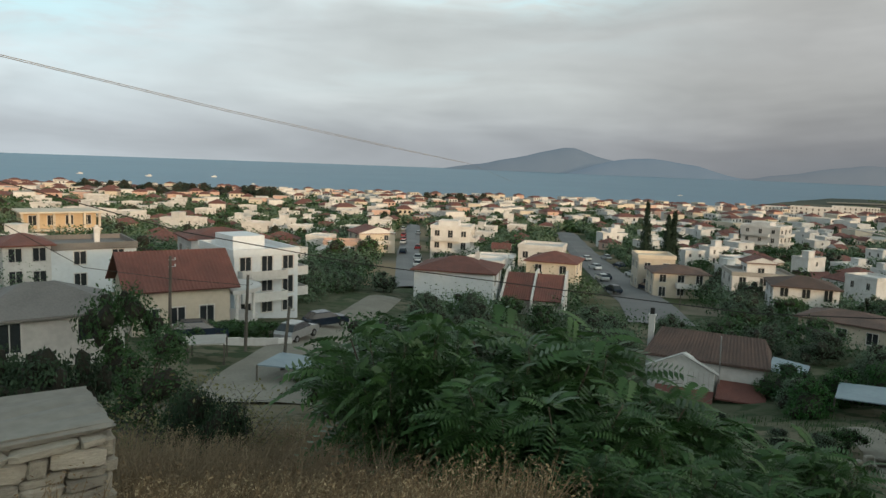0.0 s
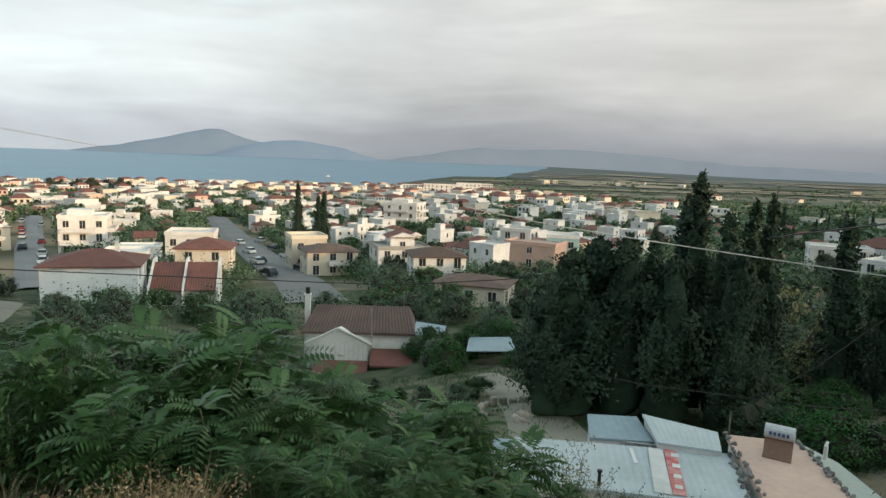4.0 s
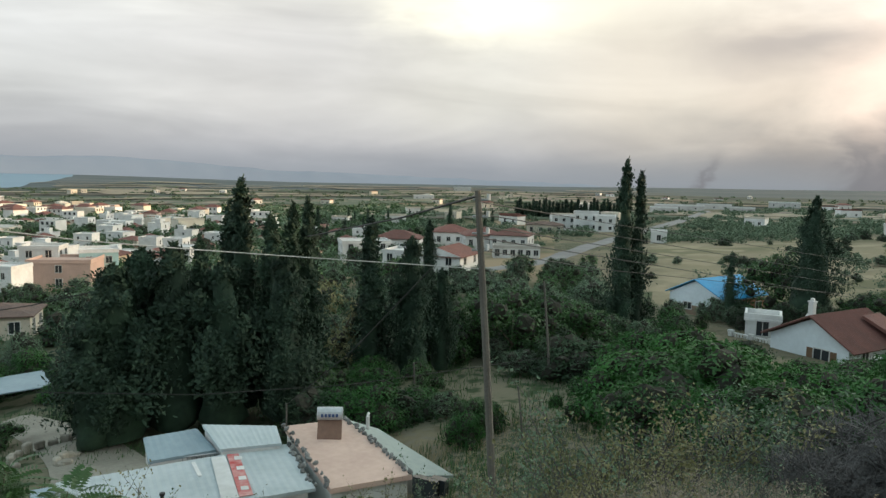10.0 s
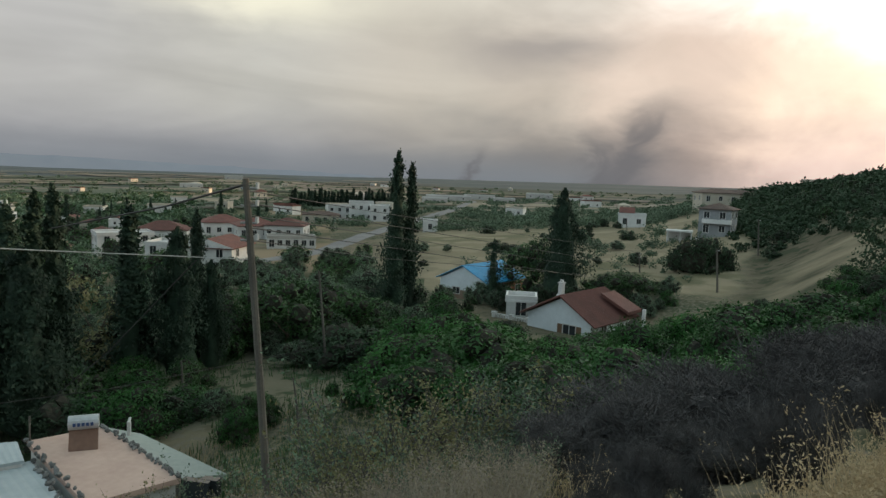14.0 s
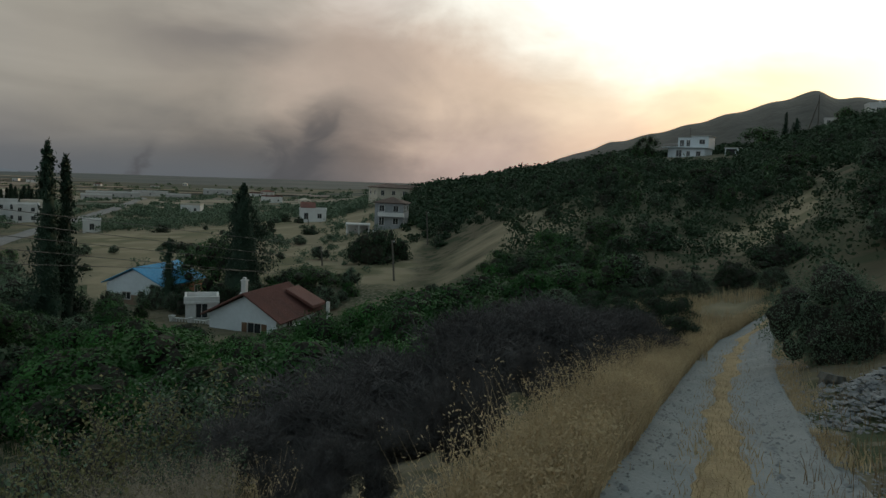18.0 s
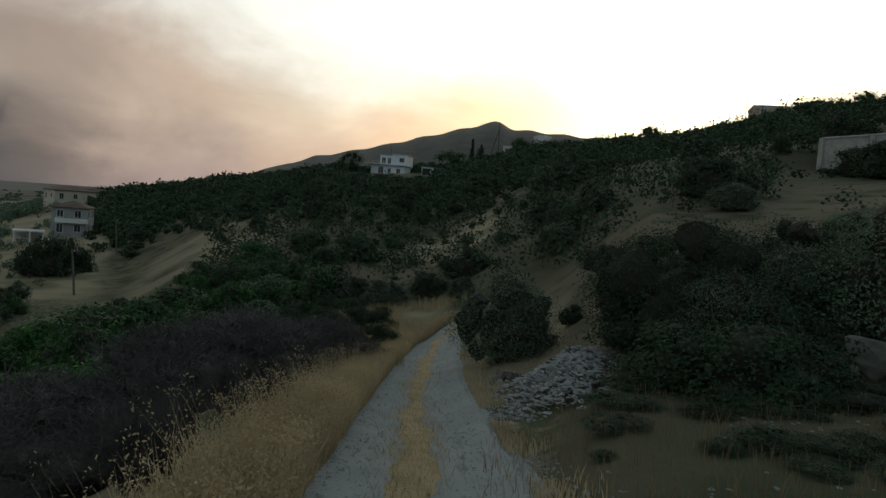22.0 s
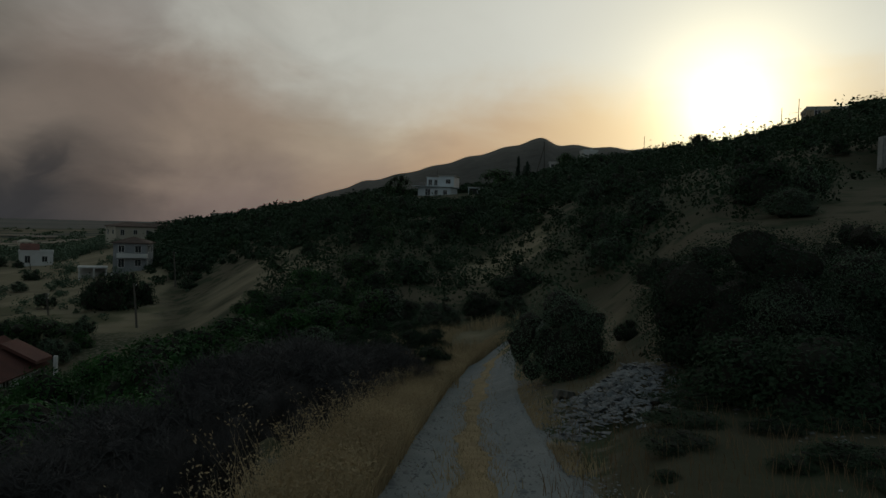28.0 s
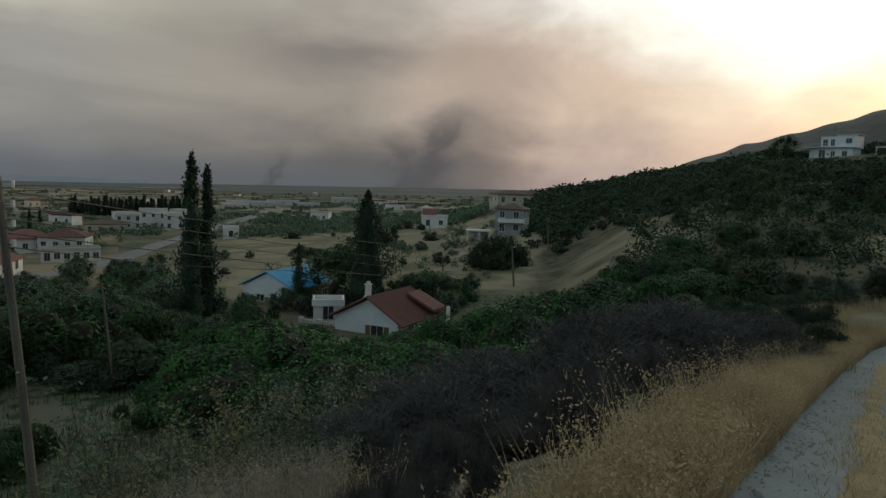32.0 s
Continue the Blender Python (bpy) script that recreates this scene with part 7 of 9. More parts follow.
pole("dark wooden utility pole in front of the cream house", pt(-21.1, -7.9, 50), at(-21.2, 50), 0.12, 2)
pole("dark wooden utility pole by the hedge", pt(-15.4, -9.4, 52), at(-15.6, 52), 0.13, 2)
pole("short wooden pole by the tarpaulin shelter", pt(-12.2, -11.9, 44), at(-12.7, 44), 0.12, 1)
pole("thin leaning wooden pole among the olives", pt(71.7, -8.2, 45), at(72.5, 45), 0.09)
pole("thin grey post in the yard", pt(69.8, -16.6, 31), at(70.4, 31), 0.05, name="post")
pole("low wooden post below the cypresses", pt(61.2, -15.0, 40), at(61.4, 40), 0.07, name="post")
pole("dark utility pole at the field edge", pt(97.3, -5.6, 112), at(97.5, 112), 0.14, 2)
pole("dark utility pole on the field", pt(103.0, -4.9, 96), at(103.3, 96), 0.15, 1)
pole("dark utility pole below the villa", pt(105.7, -2.5, 132), at(105.9, 132), 0.15, 1)
pole("braced utility pole near the crest", pt(134.3, 7.2, 255), at(134.4, 255), 0.22, 1, stay=at(133.6, 255))
pole("pole behind the cypresses", pt(96.2, -3.2, 190), at(96.3, 190), 0.12, 0)
for a_, e_, r_ in ((151.6, 9.6, 190), (152.7, 10.2, 172), (164.2, 12.3, 100), (165.4, 12.4, 98), (142.0, 7.7, 240), (31.4, -9.0, 110), (19.0, -9.3, 118), (42.0, -6.6, 150)):
    pole("thin dark pole against the sky" if e_ > 0 else "street pole among the houses", pt(a_, e_, r_), at(a_, r_), 0.10, 0)

wire("pale bundled cable across the slope", [pt(29.0, -3.85, 15), pt(36.0, -5.0, 15.6), pt(44.0, -5.85, 16.4), pt(52.0, -6.5, 17.3), pt(60.0, -6.98, 18.3), main_top.lerp(main_base, 0.225)], 0.013, WIREL)
wire("dark wire from the pole into the trees", [main_top - Vector((0, 0, 0.15)), pt(60.0, -3.3, 26), pt(52.5, -5.0, 42)], 0.035)
wire("thin service wire down to the shed roof", [pt(62.2, -7.35, 18.6), pt(56.0, -14.0, 24), pt(50.9, -18.0, 30.15)], 0.016, WIRE)
wire("dark cable above the shed yard", [pt(33.0, -15.6, 34), pt(44.0, -16.9, 34), pt(56.0, -16.7, 36), pt(72.2, -14.2, 45)], 0.02)
for k, (e0, e1) in enumerate(((-1.8, -5.9), (-2.7, -7.0), (-3.6, -7.6), (-4.5, -8.4), (-5.5, -8.0))):
    wire("thin wire running from the pole to the field", [main_top - Vector((0, 0, 0.3 + 0.32 * k)), pt(76.0, e0 - 1.5, 34), pt(97.4, e1 + 0.3, 112)], 0.016 + 0.003 * (k % 2))
wire("long dark wire over the town", [pt(-34, -1.9, 40), pt(-20.2, -6.1, 40), pt(-6.5, -8.5, 40), pt(9.8, -9.9, 40), pt(24, -10.4, 41), pt(33, -9.6, 42), pt(39.5, -8.4, 43)], 0.03)
wire("dark wire to the house poles", [pt(-34, -4.0, 45), pt(-27, -8.6, 47), pt(-21.1, -9.6, 50), pt(-15.4, -10.2, 52)], 0.02)
for k in range(2):
    wire("pair of thin pale overhead wires", [pt(-36, 6.4 + 0.12 * k, 22), pt(-32, 5.7 + 0.1 * k, 23), pt(-17, 3.0 + 0.12 * k, 30), pt(-5, 0.95 + 0.1 * k, 45), pt(2.0, -0.15, 70), pt(6, -1.6, 150)], 0.011, mat("dull_wire", (0.30, 0.27, 0.24), rough=0.6, bump=0))


# ---------------------------------------------------------------- shelters, cars and yard things
def shelter(label, corners, material, az, name="shelter", posts=True):
    root = tagged(new(name), label, "shelter")
    ps = [pt(*c) for c in corners]
    bm = bmesh.new()
    slab(bm, ps, 0.08)
    part("roof", bm, material, root)
    if posts:
        for p in ps:
            q = p * 0.995
            g = ground(q.x, q.y)
            bm = bmesh.new()
            tube(bm, [(q.x, q.y, g - 0.3), (q.x, q.y, q.z - 0.04)], 0.06, 6)
            part("post", bm, WOODP, root)
    return root


shelter("shelter roofed with a grey tarpaulin", [(-14.7, -16.3, 40), (-8.6, -17.0, 39), (-9.6, -15.9, 43.5), (-12.8, -15.4, 44)], SHEETD, -11)
shelter("small carport with a pale flat roof", [(-19.9, -14.6, 47), (-17.2, -14.6, 47), (-17.0, -13.9, 50), (-19.6, -13.9, 50)], CONC, -18, "carport")
shelter("white canopy half hidden by the leaves", [(-4.0, -17.0, 41), (3.9, -16.5, 41), (3.0, -15.4, 45), (-2.4, -15.7, 45)], WHITE, 0)
stand("low house with an old grey roof", -29.8, 50, 8.2, 6.5, 2.4, storeys=1, rh=1.5, wall=GREYW, top=SLATE, front=2, turn=8, z=-12.4)
shelter("sheet-metal roof in the olive yard", [(30.0, -15.5, 56), (34.2, -15.3, 56), (33.6, -14.2, 60), (30.2, -14.4, 60)], SHEETD, 32)
shelter("long greenhouse roof in the yard", [(25.5, -14.3, 68), (28.0, -14.6, 66), (28.3, -13.6, 71), (25.8, -13.3, 73)], SHEETD, 27)


def car(label, az, r, turn, paint, group=""):
    p = at(az, r, 0.08 + 0.002 * r)
    root = tagged(new("car"), label, "car", group)
    root.matrix_basis = pose(p.x, p.y, p.z, 0, 0, turn)
    bm = bmesh.new()
    prof = [(-2.0, 0.35), (-2.05, 0.75), (-1.9, 0.95), (1.1, 0.98), (2.0, 0.85), (2.1, 0.5), (2.05, 0.3)]
    a = [bm.verts.new((x, -0.82, z)) for x, z in prof]
    b = [bm.verts.new((x, 0.82, z)) for x, z in prof]
    bm.faces.new(a)
    bm.faces.new(b[::-1])
    for i in range(len(prof)):
        j = (i + 1) % len(prof)
        bm.faces.new((a[i], b[i], b[j], a[j]))
    part("body", bm, paint, root)
    bm = bmesh.new()
    lo = [(-1.85, 0.96), (1.05, 0.985)]
    hi = [(-1.35, 1.42), (0.25, 1.42)]
    vs = [bm.verts.new((x, s * 0.76, z)) for s in (-1, 1) for x, z in lo] + [bm.verts.new((x, s * 0.62, z)) for s in (-1, 1) for x, z in hi]
    for fc in ((0, 1, 5, 4), (3, 2, 6, 7), (2, 0, 4, 6), (1, 3, 7, 5), (4, 5, 7, 6)):
        bm.faces.new([vs[i] for i in fc])
    part("glazing", bm, GLASS, root)
    bm = bmesh.new()
    box(bm, -0.55, 0, 1.425, 1.5, 1.2, 0.05)
    part("roof", bm, paint, root)
    for x in (-1.3, 1.3):
        for y in (-0.78, 0.78):
            bm = bmesh.new()
            tube(bm, [(x, y - 0.1, 0.31), (x, y + 0.1, 0.31)], 0.31, 12)
            wheel = part("wheel", bm, BLACK, root)
            bm = bmesh.new()
            tube(bm, [(x, y - 0.11, 0.31), (x, y + 0.11, 0.31)], 0.17, 8)
            part("rim", bm, METAL, wheel)
    return root


P_DARK = mat("dark_blue_car_paint", (0.02, 0.03, 0.05), rough=0.25, bump=0)
P_SILV = mat("silver_car_paint", (0.45, 0.46, 0.47), rough=0.3, metal=0.4, bump=0)
P_WHIT = mat("white_car_paint", (0.7, 0.7, 0.7), rough=0.3, bump=0)
P_RED = mat("red_car_paint", (0.3, 0.03, 0.03), rough=0.3, bump=0)
car("dark car parked by the hedge", -19.0, 56, 20, P_DARK)
car("silver car parked on the lane", -11.6, 57, 70, P_SILV)
car("dark car parked under the olives", -9.3, 66, 40, P_DARK)
rs_ = random.Random(9)
for i in range(9):
    car("car parked along the street", -2.5 + rs_.choice((-0.6, 0.6)), 150 + i * 17, 88, rs_.choice((P_DARK, P_SILV, P_WHIT, P_RED)), "cars along the street")
for i in range(8):
    t = i / 8
    car("car parked at the road edge", 15.4 - 3.6 * t + (1.5 if i % 2 else -1.5) * (1 - 0.4 * t), 130 + 90 * t, 105, rs_.choice((P_DARK, P_SILV, P_WHIT)), "cars at the road edge")
car("white van standing in the yard", 13.0, 150, 100, P_WHIT)


def hedge_and_fence():
    hedge = tree("hedge", "clipped dark green hedge before the cream house", "hedge", 77, 1.5, 2.0, 9, 900, 0.22, GREEN, 0.03, 0.05, 2)
    for i in range(6):
        hedge.put(-18.8 + i * 0.95, 56.5, 1.7, 1.3)
    root = tagged(new("wall_fence"), "low pale garden wall along the lane", "wall")
    for i in range(9):
        p = at(-20.5 + i * 1.0, 54.8)
        bm = bmesh.new()
        box(bm, p.x, p.y, p.z - 0.5, 1.05, 0.2, 1.1, turn=Matrix.Rotation(radians(17), 3, "Z"))
        part("panel", bm, WHITE, root)


hedge_and_fence()
for a_, e_ in ((33.9, -19.6), (35.3, -20.3)):
    p_ = at(a_, 41 if a_ < 34.5 else 38.5)
    heap_ = tagged(new("stone_ring" if a_ < 34.5 else "rubble_heap"), "ring of pale stones beside the dirt lane" if a_ < 34.5 else "small heap of pale rubble", "stones")
    heap_.matrix_basis = pose(p_.x, p_.y, p_.z)
    for k in range(10):
        ang = k * 0.35 + (0 if a_ < 34.5 else 1.0)
        rad_ = 1.5 if a_ < 34.5 else 0.6
        bm_ = bmesh.new()
        box(bm_, 0, 0, -0.1, 0.5, 0.35, 0.35 + 0.1 * (k % 3))
        bmesh.ops.bevel(bm_, geom=list(bm_.edges), offset=0.07, segments=1, affect="EDGES")
        part("stone", bm_, LIMES, heap_, at=pose(math.cos(ang) * rad_ * 1.3, math.sin(ang) * rad_, 0, 0, 0, math.degrees(ang) + 90))


# ---------------------------------------------------------------- trees that stand out
for az, el, kind, r, w in ((38.3, -7.0, cypress_b, 41, 1.05), (40.2, -5.9, cypress_b, 43, 0.95), (42.5, -5.6, cypress_b, 41, 0.9), (44.4, -4.9, cypress_r, 42, 0.9), (46.6, -2.2, cypress_r, 44, 0.85), (47.5, -0.5, cypress_r, 43, 0.95), (49.7, -3.3, cypress_r, 42, 1.0),
                           (51.4, -2.4, cypress_r, 44, 0.85), (52.6, -1.9, cypress_r, 45, 0.8), (50.6, -6.5, cypress_b, 40, 0.8), (46.0, -7.0, cypress_b, 40, 0.9), (57.6, -3.3, cypress, 47, 1.1), (61.0, -5.0, cypress_b, 47, 0.68), (62.3, -3.6, cypress_r, 50, 0.8), (63.4, -7.5, cypress_b, 48, 0.6),
                           (36.6, -11.0, cypress_b, 40, 0.9), (16.15, -2.4, cypress, 190, 0.9), (17.75, -3.4, cypress, 195, 1.1), (18.2, -3.1, cypress, 196, 1.1), (77.9, 1.6, cypress_r, 65, 0.74), (79.0, 0.7, cypress, 66, 0.68),
                           (85.9, -5.2, cypress_r, 87, 0.95), (91.3, -0.9, conifer, 90, 0.72), (66.2, -6.4, cypress, 150, 1.0), (132.3, 6.0, cypress, 250, 1.0), (133.0, 5.6, cypress_b, 250, 0.7)):
    kind.to(az, r, el, w)
yellow_tree.to(55.3, 54, -8.0, 1.0)
small_tree = tree("small_tree", "small rounded green tree rising from the dry grass", "tree", 66, 3.5, 2.0, 12, 3800, 0.09, GREEN, 0.045, 0.38, 3, round_=True, k=0.5, inner=0.5)
small_tree.to(-22.0, 17, -12.1, 1.0)
scrubs[0].to(-30.2, 24, -13.5, 0.62)
scrubs[1].to(-27.4, 25, -13.9, 0.6)
scrubs[2].to(-33.0, 26, -13.2, 0.6)
scrubs[0].to(101.3, 112, -3.7, 0.85, label="wide dark tree standing on the dry field")
scrubs[1].to(102.9, 116, -3.9, 0.8, label="wide dark tree standing on the dry field")
for az, el, r, w in ((69.3, -8.4, 52, 1.15), (74.0, -10.2, 58, 1.1), (66.3, -9.0, 54, 0.9), (80.5, -10.5, 62, 1.0), (71.8, -10.0, 66, 1.0), (76.8, -10.0, 64, 0.9), (63.5, -10.5, 50, 0.8), (96.8, -7.0, 86, 1.4),
                     (-24.6, -9.2, 40, 0.62), (-33.5, -9.5, 50, 0.9), (-6.5, -11.5, 40, 1.2), (-3.0, -12.5, 36, 1.2), (-8.0, -14.8, 30, 1.0), (4.0, -13.5, 34, 1.2),
                     (98.9, -7.6, 92, 1.2), (93.8, -7.8, 92, 1.2), (88.9, -4.7, 96, 0.9), (90.4, -6.0, 94, 0.9), (66.3, -17.3, 32, 0.9), (120.5, -2.9, 70, 1.3), (131.2, 5.2, 240, 1.8), (135.0, 3.4, 170, 1.4), (122.7, 4.5, 224, 0.85), (121.9, 3.5, 215, 0.9), (128.6, 3.3, 214, 0.8), (136.0, 6.5, 270, 0.8)):
    greens[int(az * 7) % 3].to(az, r, el, w)


def grove():
    rr = random.Random(12)
    n = 0
    # the olive grove beside the lane
    for i in range(170):
        az, r = rr.uniform(-12.0, 0.5), rr.uniform(58, 150)
        p = at(az, r)
        if clear_of(p.xy, 1.2):
            olives[rr.randrange(3)].put(az, r, rr.uniform(2.6, 4.2), rr.uniform(0.9, 1.2))
            TAKEN.append((p.xy, 1.4))
    for i in range(900):
        az = rr.uniform(-16, 76)
        r = math.sqrt(rr.uniform(48 ** 2, 135 ** 2))
        if az < 3 and (r > 112 or r < 62) or (15.5 < az < 27.5 and r < 78) or (28 < az < 38 and r < 58) or (az > 36 and r < 52):
            continue
        p = at(az, r)
        if not clear_of(p.xy, 2.2):
            continue
        k = rr.random()
        (olives[rr.randrange(3)] if k < 0.72 else greens[rr.randrange(3)]).put(az, r, rr.uniform(2.8, 4.8), rr.uniform(0.9, 1.25))
        TAKEN.append((p.xy, 2.0))
        n += 1
        if n > 150:
            break


grove()


def slope_bushes():
    """Leafy bushes of the slope between the viewpoint and the bungalow."""
    rr = random.Random(21)
    for az, el, r, w in ((84, -11.2, 31, 1.3), (89.6, -13.6, 28, 1.3), (96.5, -12.4, 30, 1.4), (102.7, -12.4, 28, 1.3), (99.7, -10.6, 44, 1.4), (105.8, -8.4, 40, 1.3), (110.8, -6.9, 44, 1.4), (117.7, -6.0, 46, 1.4),
                         (88.9, -14.2, 23, 1.2), (93, -15.2, 22, 1.2), (106, -11.4, 26, 1.3), (112, -8.6, 32, 1.3), (86, -11.5, 40, 1.4), (80, -12.6, 33, 1.3), (76, -15.2, 35, 1.1), (91.5, -12.6, 38, 1.4), (95, -11.8, 46, 1.5),
                         (81, -14.5, 26, 1.2), (77.5, -13.2, 46, 1.3), (85, -14.8, 24, 1.1), (99, -14.2, 22, 1.2), (73, -17.0, 38, 1.0), (67.6, -17.6, 33, 0.9), (58, -16.3, 36, 1.2), (62, -16.6, 38, 1.2), (55, -16.6, 37, 1.0), (65.5, -18.3, 31, 0.8), (83.0, -10.8, 42, 1.1), (87.0, -11.4, 36, 0.9), (90.2, -12.9, 33, 0.8), (98.2, -10.2, 40, 0.9), (101.5, -9.4, 44, 1.0), (104.0, -9.6, 36, 0.9), (108.0, -7.8, 42, 1.0), (114.5, -6.4, 44, 1.0), (79.0, -11.2, 44, 1.0), (93.5, -12.8, 40, 1.0)):
        limes[rr.randrange(2)].to(az, r, el, w)
    for az, r, h in ((24.5, 49, 1.0), (26.5, 46, 1.4), (28.5, 56, 3.0), (30.5, 61, 3.2), (33, 63, 3.4), (35.5, 60, 3.0), (22.5, 54, 1.0), (27, 63, 3.2), (27.5, 58, 2.8), (37, 66, 3.4), (31, 45, 1.6), (29.3, 42, 1.8), (26, 40, 1.2), (23, 43, 1.0), (38, 56, 2.6), (34.2, 55, 1.6)):
        rr.choice((limes[0], limes[1], greens[1], olives[2])).put(az, r, h, rr.uniform(0.9, 1.2))
    for i in range(130):
        az, r = rr.uniform(54, 122), rr.uniform(30, 72)
        if 86 < az < 99 and r > 56 or az < 82 and r < 36 or 67 < az < 76 and r < 44:
            continue
        rr.choice((limes[0], limes[1], greens[0], olives[0], scrubs[0])).put(az, r, rr.uniform(1.6, 3.2), rr.uniform(0.9, 1.4))
    for i in range(34):
        az, r = rr.uniform(80, 108), rr.uniform(118, 215)
        if clear_of(at(az, r).xy, 2):
            rr.choice((olives[1], scrubs[1], scrubs[2])).put(az, r, rr.uniform(1.2, 2.6), rr.uniform(0.9, 1.6))


slope_bushes()


def yard_growth():
    rr = random.Random(63)
    tufts = []
    for i in range(520):
        az, r = rr.uniform(79, 114), math.sqrt(rr.uniform(84 ** 2, 220 ** 2))
        p = at(az, r)
        if az > 103 and r > 150 or math.sin(p.x * 0.05 + 0.7) + math.sin(p.y * 0.07 + p.x * 0.02) < 0.1 or not clear_of(p.xy, 1.2):
            continue
        tufts.append((p.x, p.y, rr.uniform(0.5, 1.4) if rr.random() < 0.75 else rr.uniform(1.6, 2.6)))
    clump_mass("field_shrubs", "low shrubs and tussocks on the dry field", tufts, OLIVE, 64, 0.0026, 10.0, 90, 0.2)
    for i in range(150):
        az = rr.uniform(70, 100)
        r = rr.uniform(54, 82) if az < 83 else rr.uniform(79, 93)
        p = at(az, r)
        if not clear_of(p.xy, 1.0) or az > 83 and math.hypot(p.x - at(85.0, 97).x, p.y - at(85.0, 97).y) < 9:
            continue
        TAKEN.append((p.xy, 1.0))
        rr.choice((olives[0], olives[1], greens[0], limes[1], scrubs[2])).put(az, r, rr.uniform(1.5, 3.4), rr.uniform(0.8, 1.1))


yard_growth()


def hillside():
    rr = random.Random(33)
    n = 0
    mass = []
    for i in range(15000):
        az = rr.uniform(104, 190)
        r = math.sqrt(rr.uniform(28 ** 2, 300 ** 2))
        if az > 150 and r > 200 or az < 112 and r < 150:
            continue
        # bare patches of grass and earth
        if (108 < az < 120 and 84 < r < 118 and math.sin(az * 2.1) + math.sin(r * 0.3) > -0.4 or 126 < az < 134.5 and 24 < r < 36 or 128 < az < 137 and 60 < r < 78) and rr.random() < 0.85:
            continue
        if 121.5 < az < 129.6 and 150 < r < 240 or 135.5 < az < 139 and 240 < r < 300 or 155 < az < 170 and 36 < r < 61 or 152 < az < 156.5 and r > 120:
            continue
        if 119 < az < 135 and r < 41:
            continue
        p = at(az, r)
        h = rr.uniform(1.3, 2.6) if rr.random() < 0.6 else rr.uniform(2.4, 3.8)
        if math.sin(p.x * 0.07 + 1.0) * math.sin(p.y * 0.06) + 0.5 * math.sin(p.x * 0.15 - p.y * 0.11) < -1.1 or not clear_of(p.xy, h * 0.43):
            continue
        TAKEN.append((p.xy, h * 0.43))
        if az > 145 and r > 130:
            h *= 0.6
        if n < 400 and (r < 110 or rr.random() < 0.6):
            k = rr.random()
            kind = scrubs[rr.randrange(3)] if k < 0.58 else olives[rr.randrange(3)] if k < 0.72 else greens[rr.randrange(3)]
            kind.put(az, r, h, rr.uniform(0.85, 1.15))
            n += 1
        else:
            mass.append((p.x, p.y, h))
    # low growth before the retaining wall
    for i in range(26):
        az = 158.5 + rr.uniform(0, 11)
        scrubs[i % 3].to(az, rr.uniform(44, 57), (4.2 if az < 160.2 else 6.6 + (az - 160) * 0.22) + rr.uniform(-1.0, 0.5), rr.uniform(1.0, 1.6))
    clump_mass("hillside_scrub", "dark scrub and olives on the upper hillside", mass, SCRUB, 71, 0.0044, 16.0, 90)
    low = []
    for i in range(2000):
        az, r = rr.uniform(104, 190), math.sqrt(rr.uniform(26 ** 2, 175 ** 2))
        if 106 < az < 120 and 78 < r < 122 or 118 < az < 135 and r < 43 or az < 111 and r < 130 or 157 < az < 169 and 57 < r < 66 or az > 140 and r < 30:
            continue
        p = at(az, r)
        low.append((p.x, p.y, rr.uniform(0.5, 1.5)))
    clump_mass("low_scrub", "low heath and scrub between the bushes", low, SCRUB, 72, 0.0046, 14.0, 60, 0.17)
    for i in range(44):
        az = 139 + i * 0.72 + rr.uniform(-0.2, 0.2)
        if 152.5 < az < 156:
            continue
        r = 225 - max(0, az - 152) * 5.5
        scrubs[i % 3].put(az, r + rr.uniform(-8, 8), rr.uniform(1.4, 2.6) * (1 if az < 160 else 0.6), rr.uniform(1.3, 2.0), dz=-0.4)


hillside()


# ---------------------------------------------------------------- close plants
def near_bush(name, label, seed, h, w, n, size, material, clumps=16, k=0.7, aspect=0.42):
    rng = np.random.default_rng(seed)
    root = tagged(new(name), label, "bush", "bushes beside the track")
    blobs = mound(rng, w, h, clumps)
    bm = bmesh.new()
    for b in blobs[1:10]:
        tube(bm, [(b[0] * 0.1, b[1] * 0.1, -0.2), (b[0] * 0.5, b[1] * 0.5, b[2] * 0.45), (b[0], b[1], b[2])], 0.045, 5, rad2=0.012)
    part("stem", bm, BARK, root)
    crown_object("foliage", rng, blobs, n, size, material, root, aspect, 0.6, k)
    return Kind(root, h)


nb = [near_bush("bush", "dense dark olive-green bush beside the track", 81 + i, 3.0, 4.2, 24000, 0.068, OLIVE if i else SCRUB, 34, 0.55) for i in range(2)]
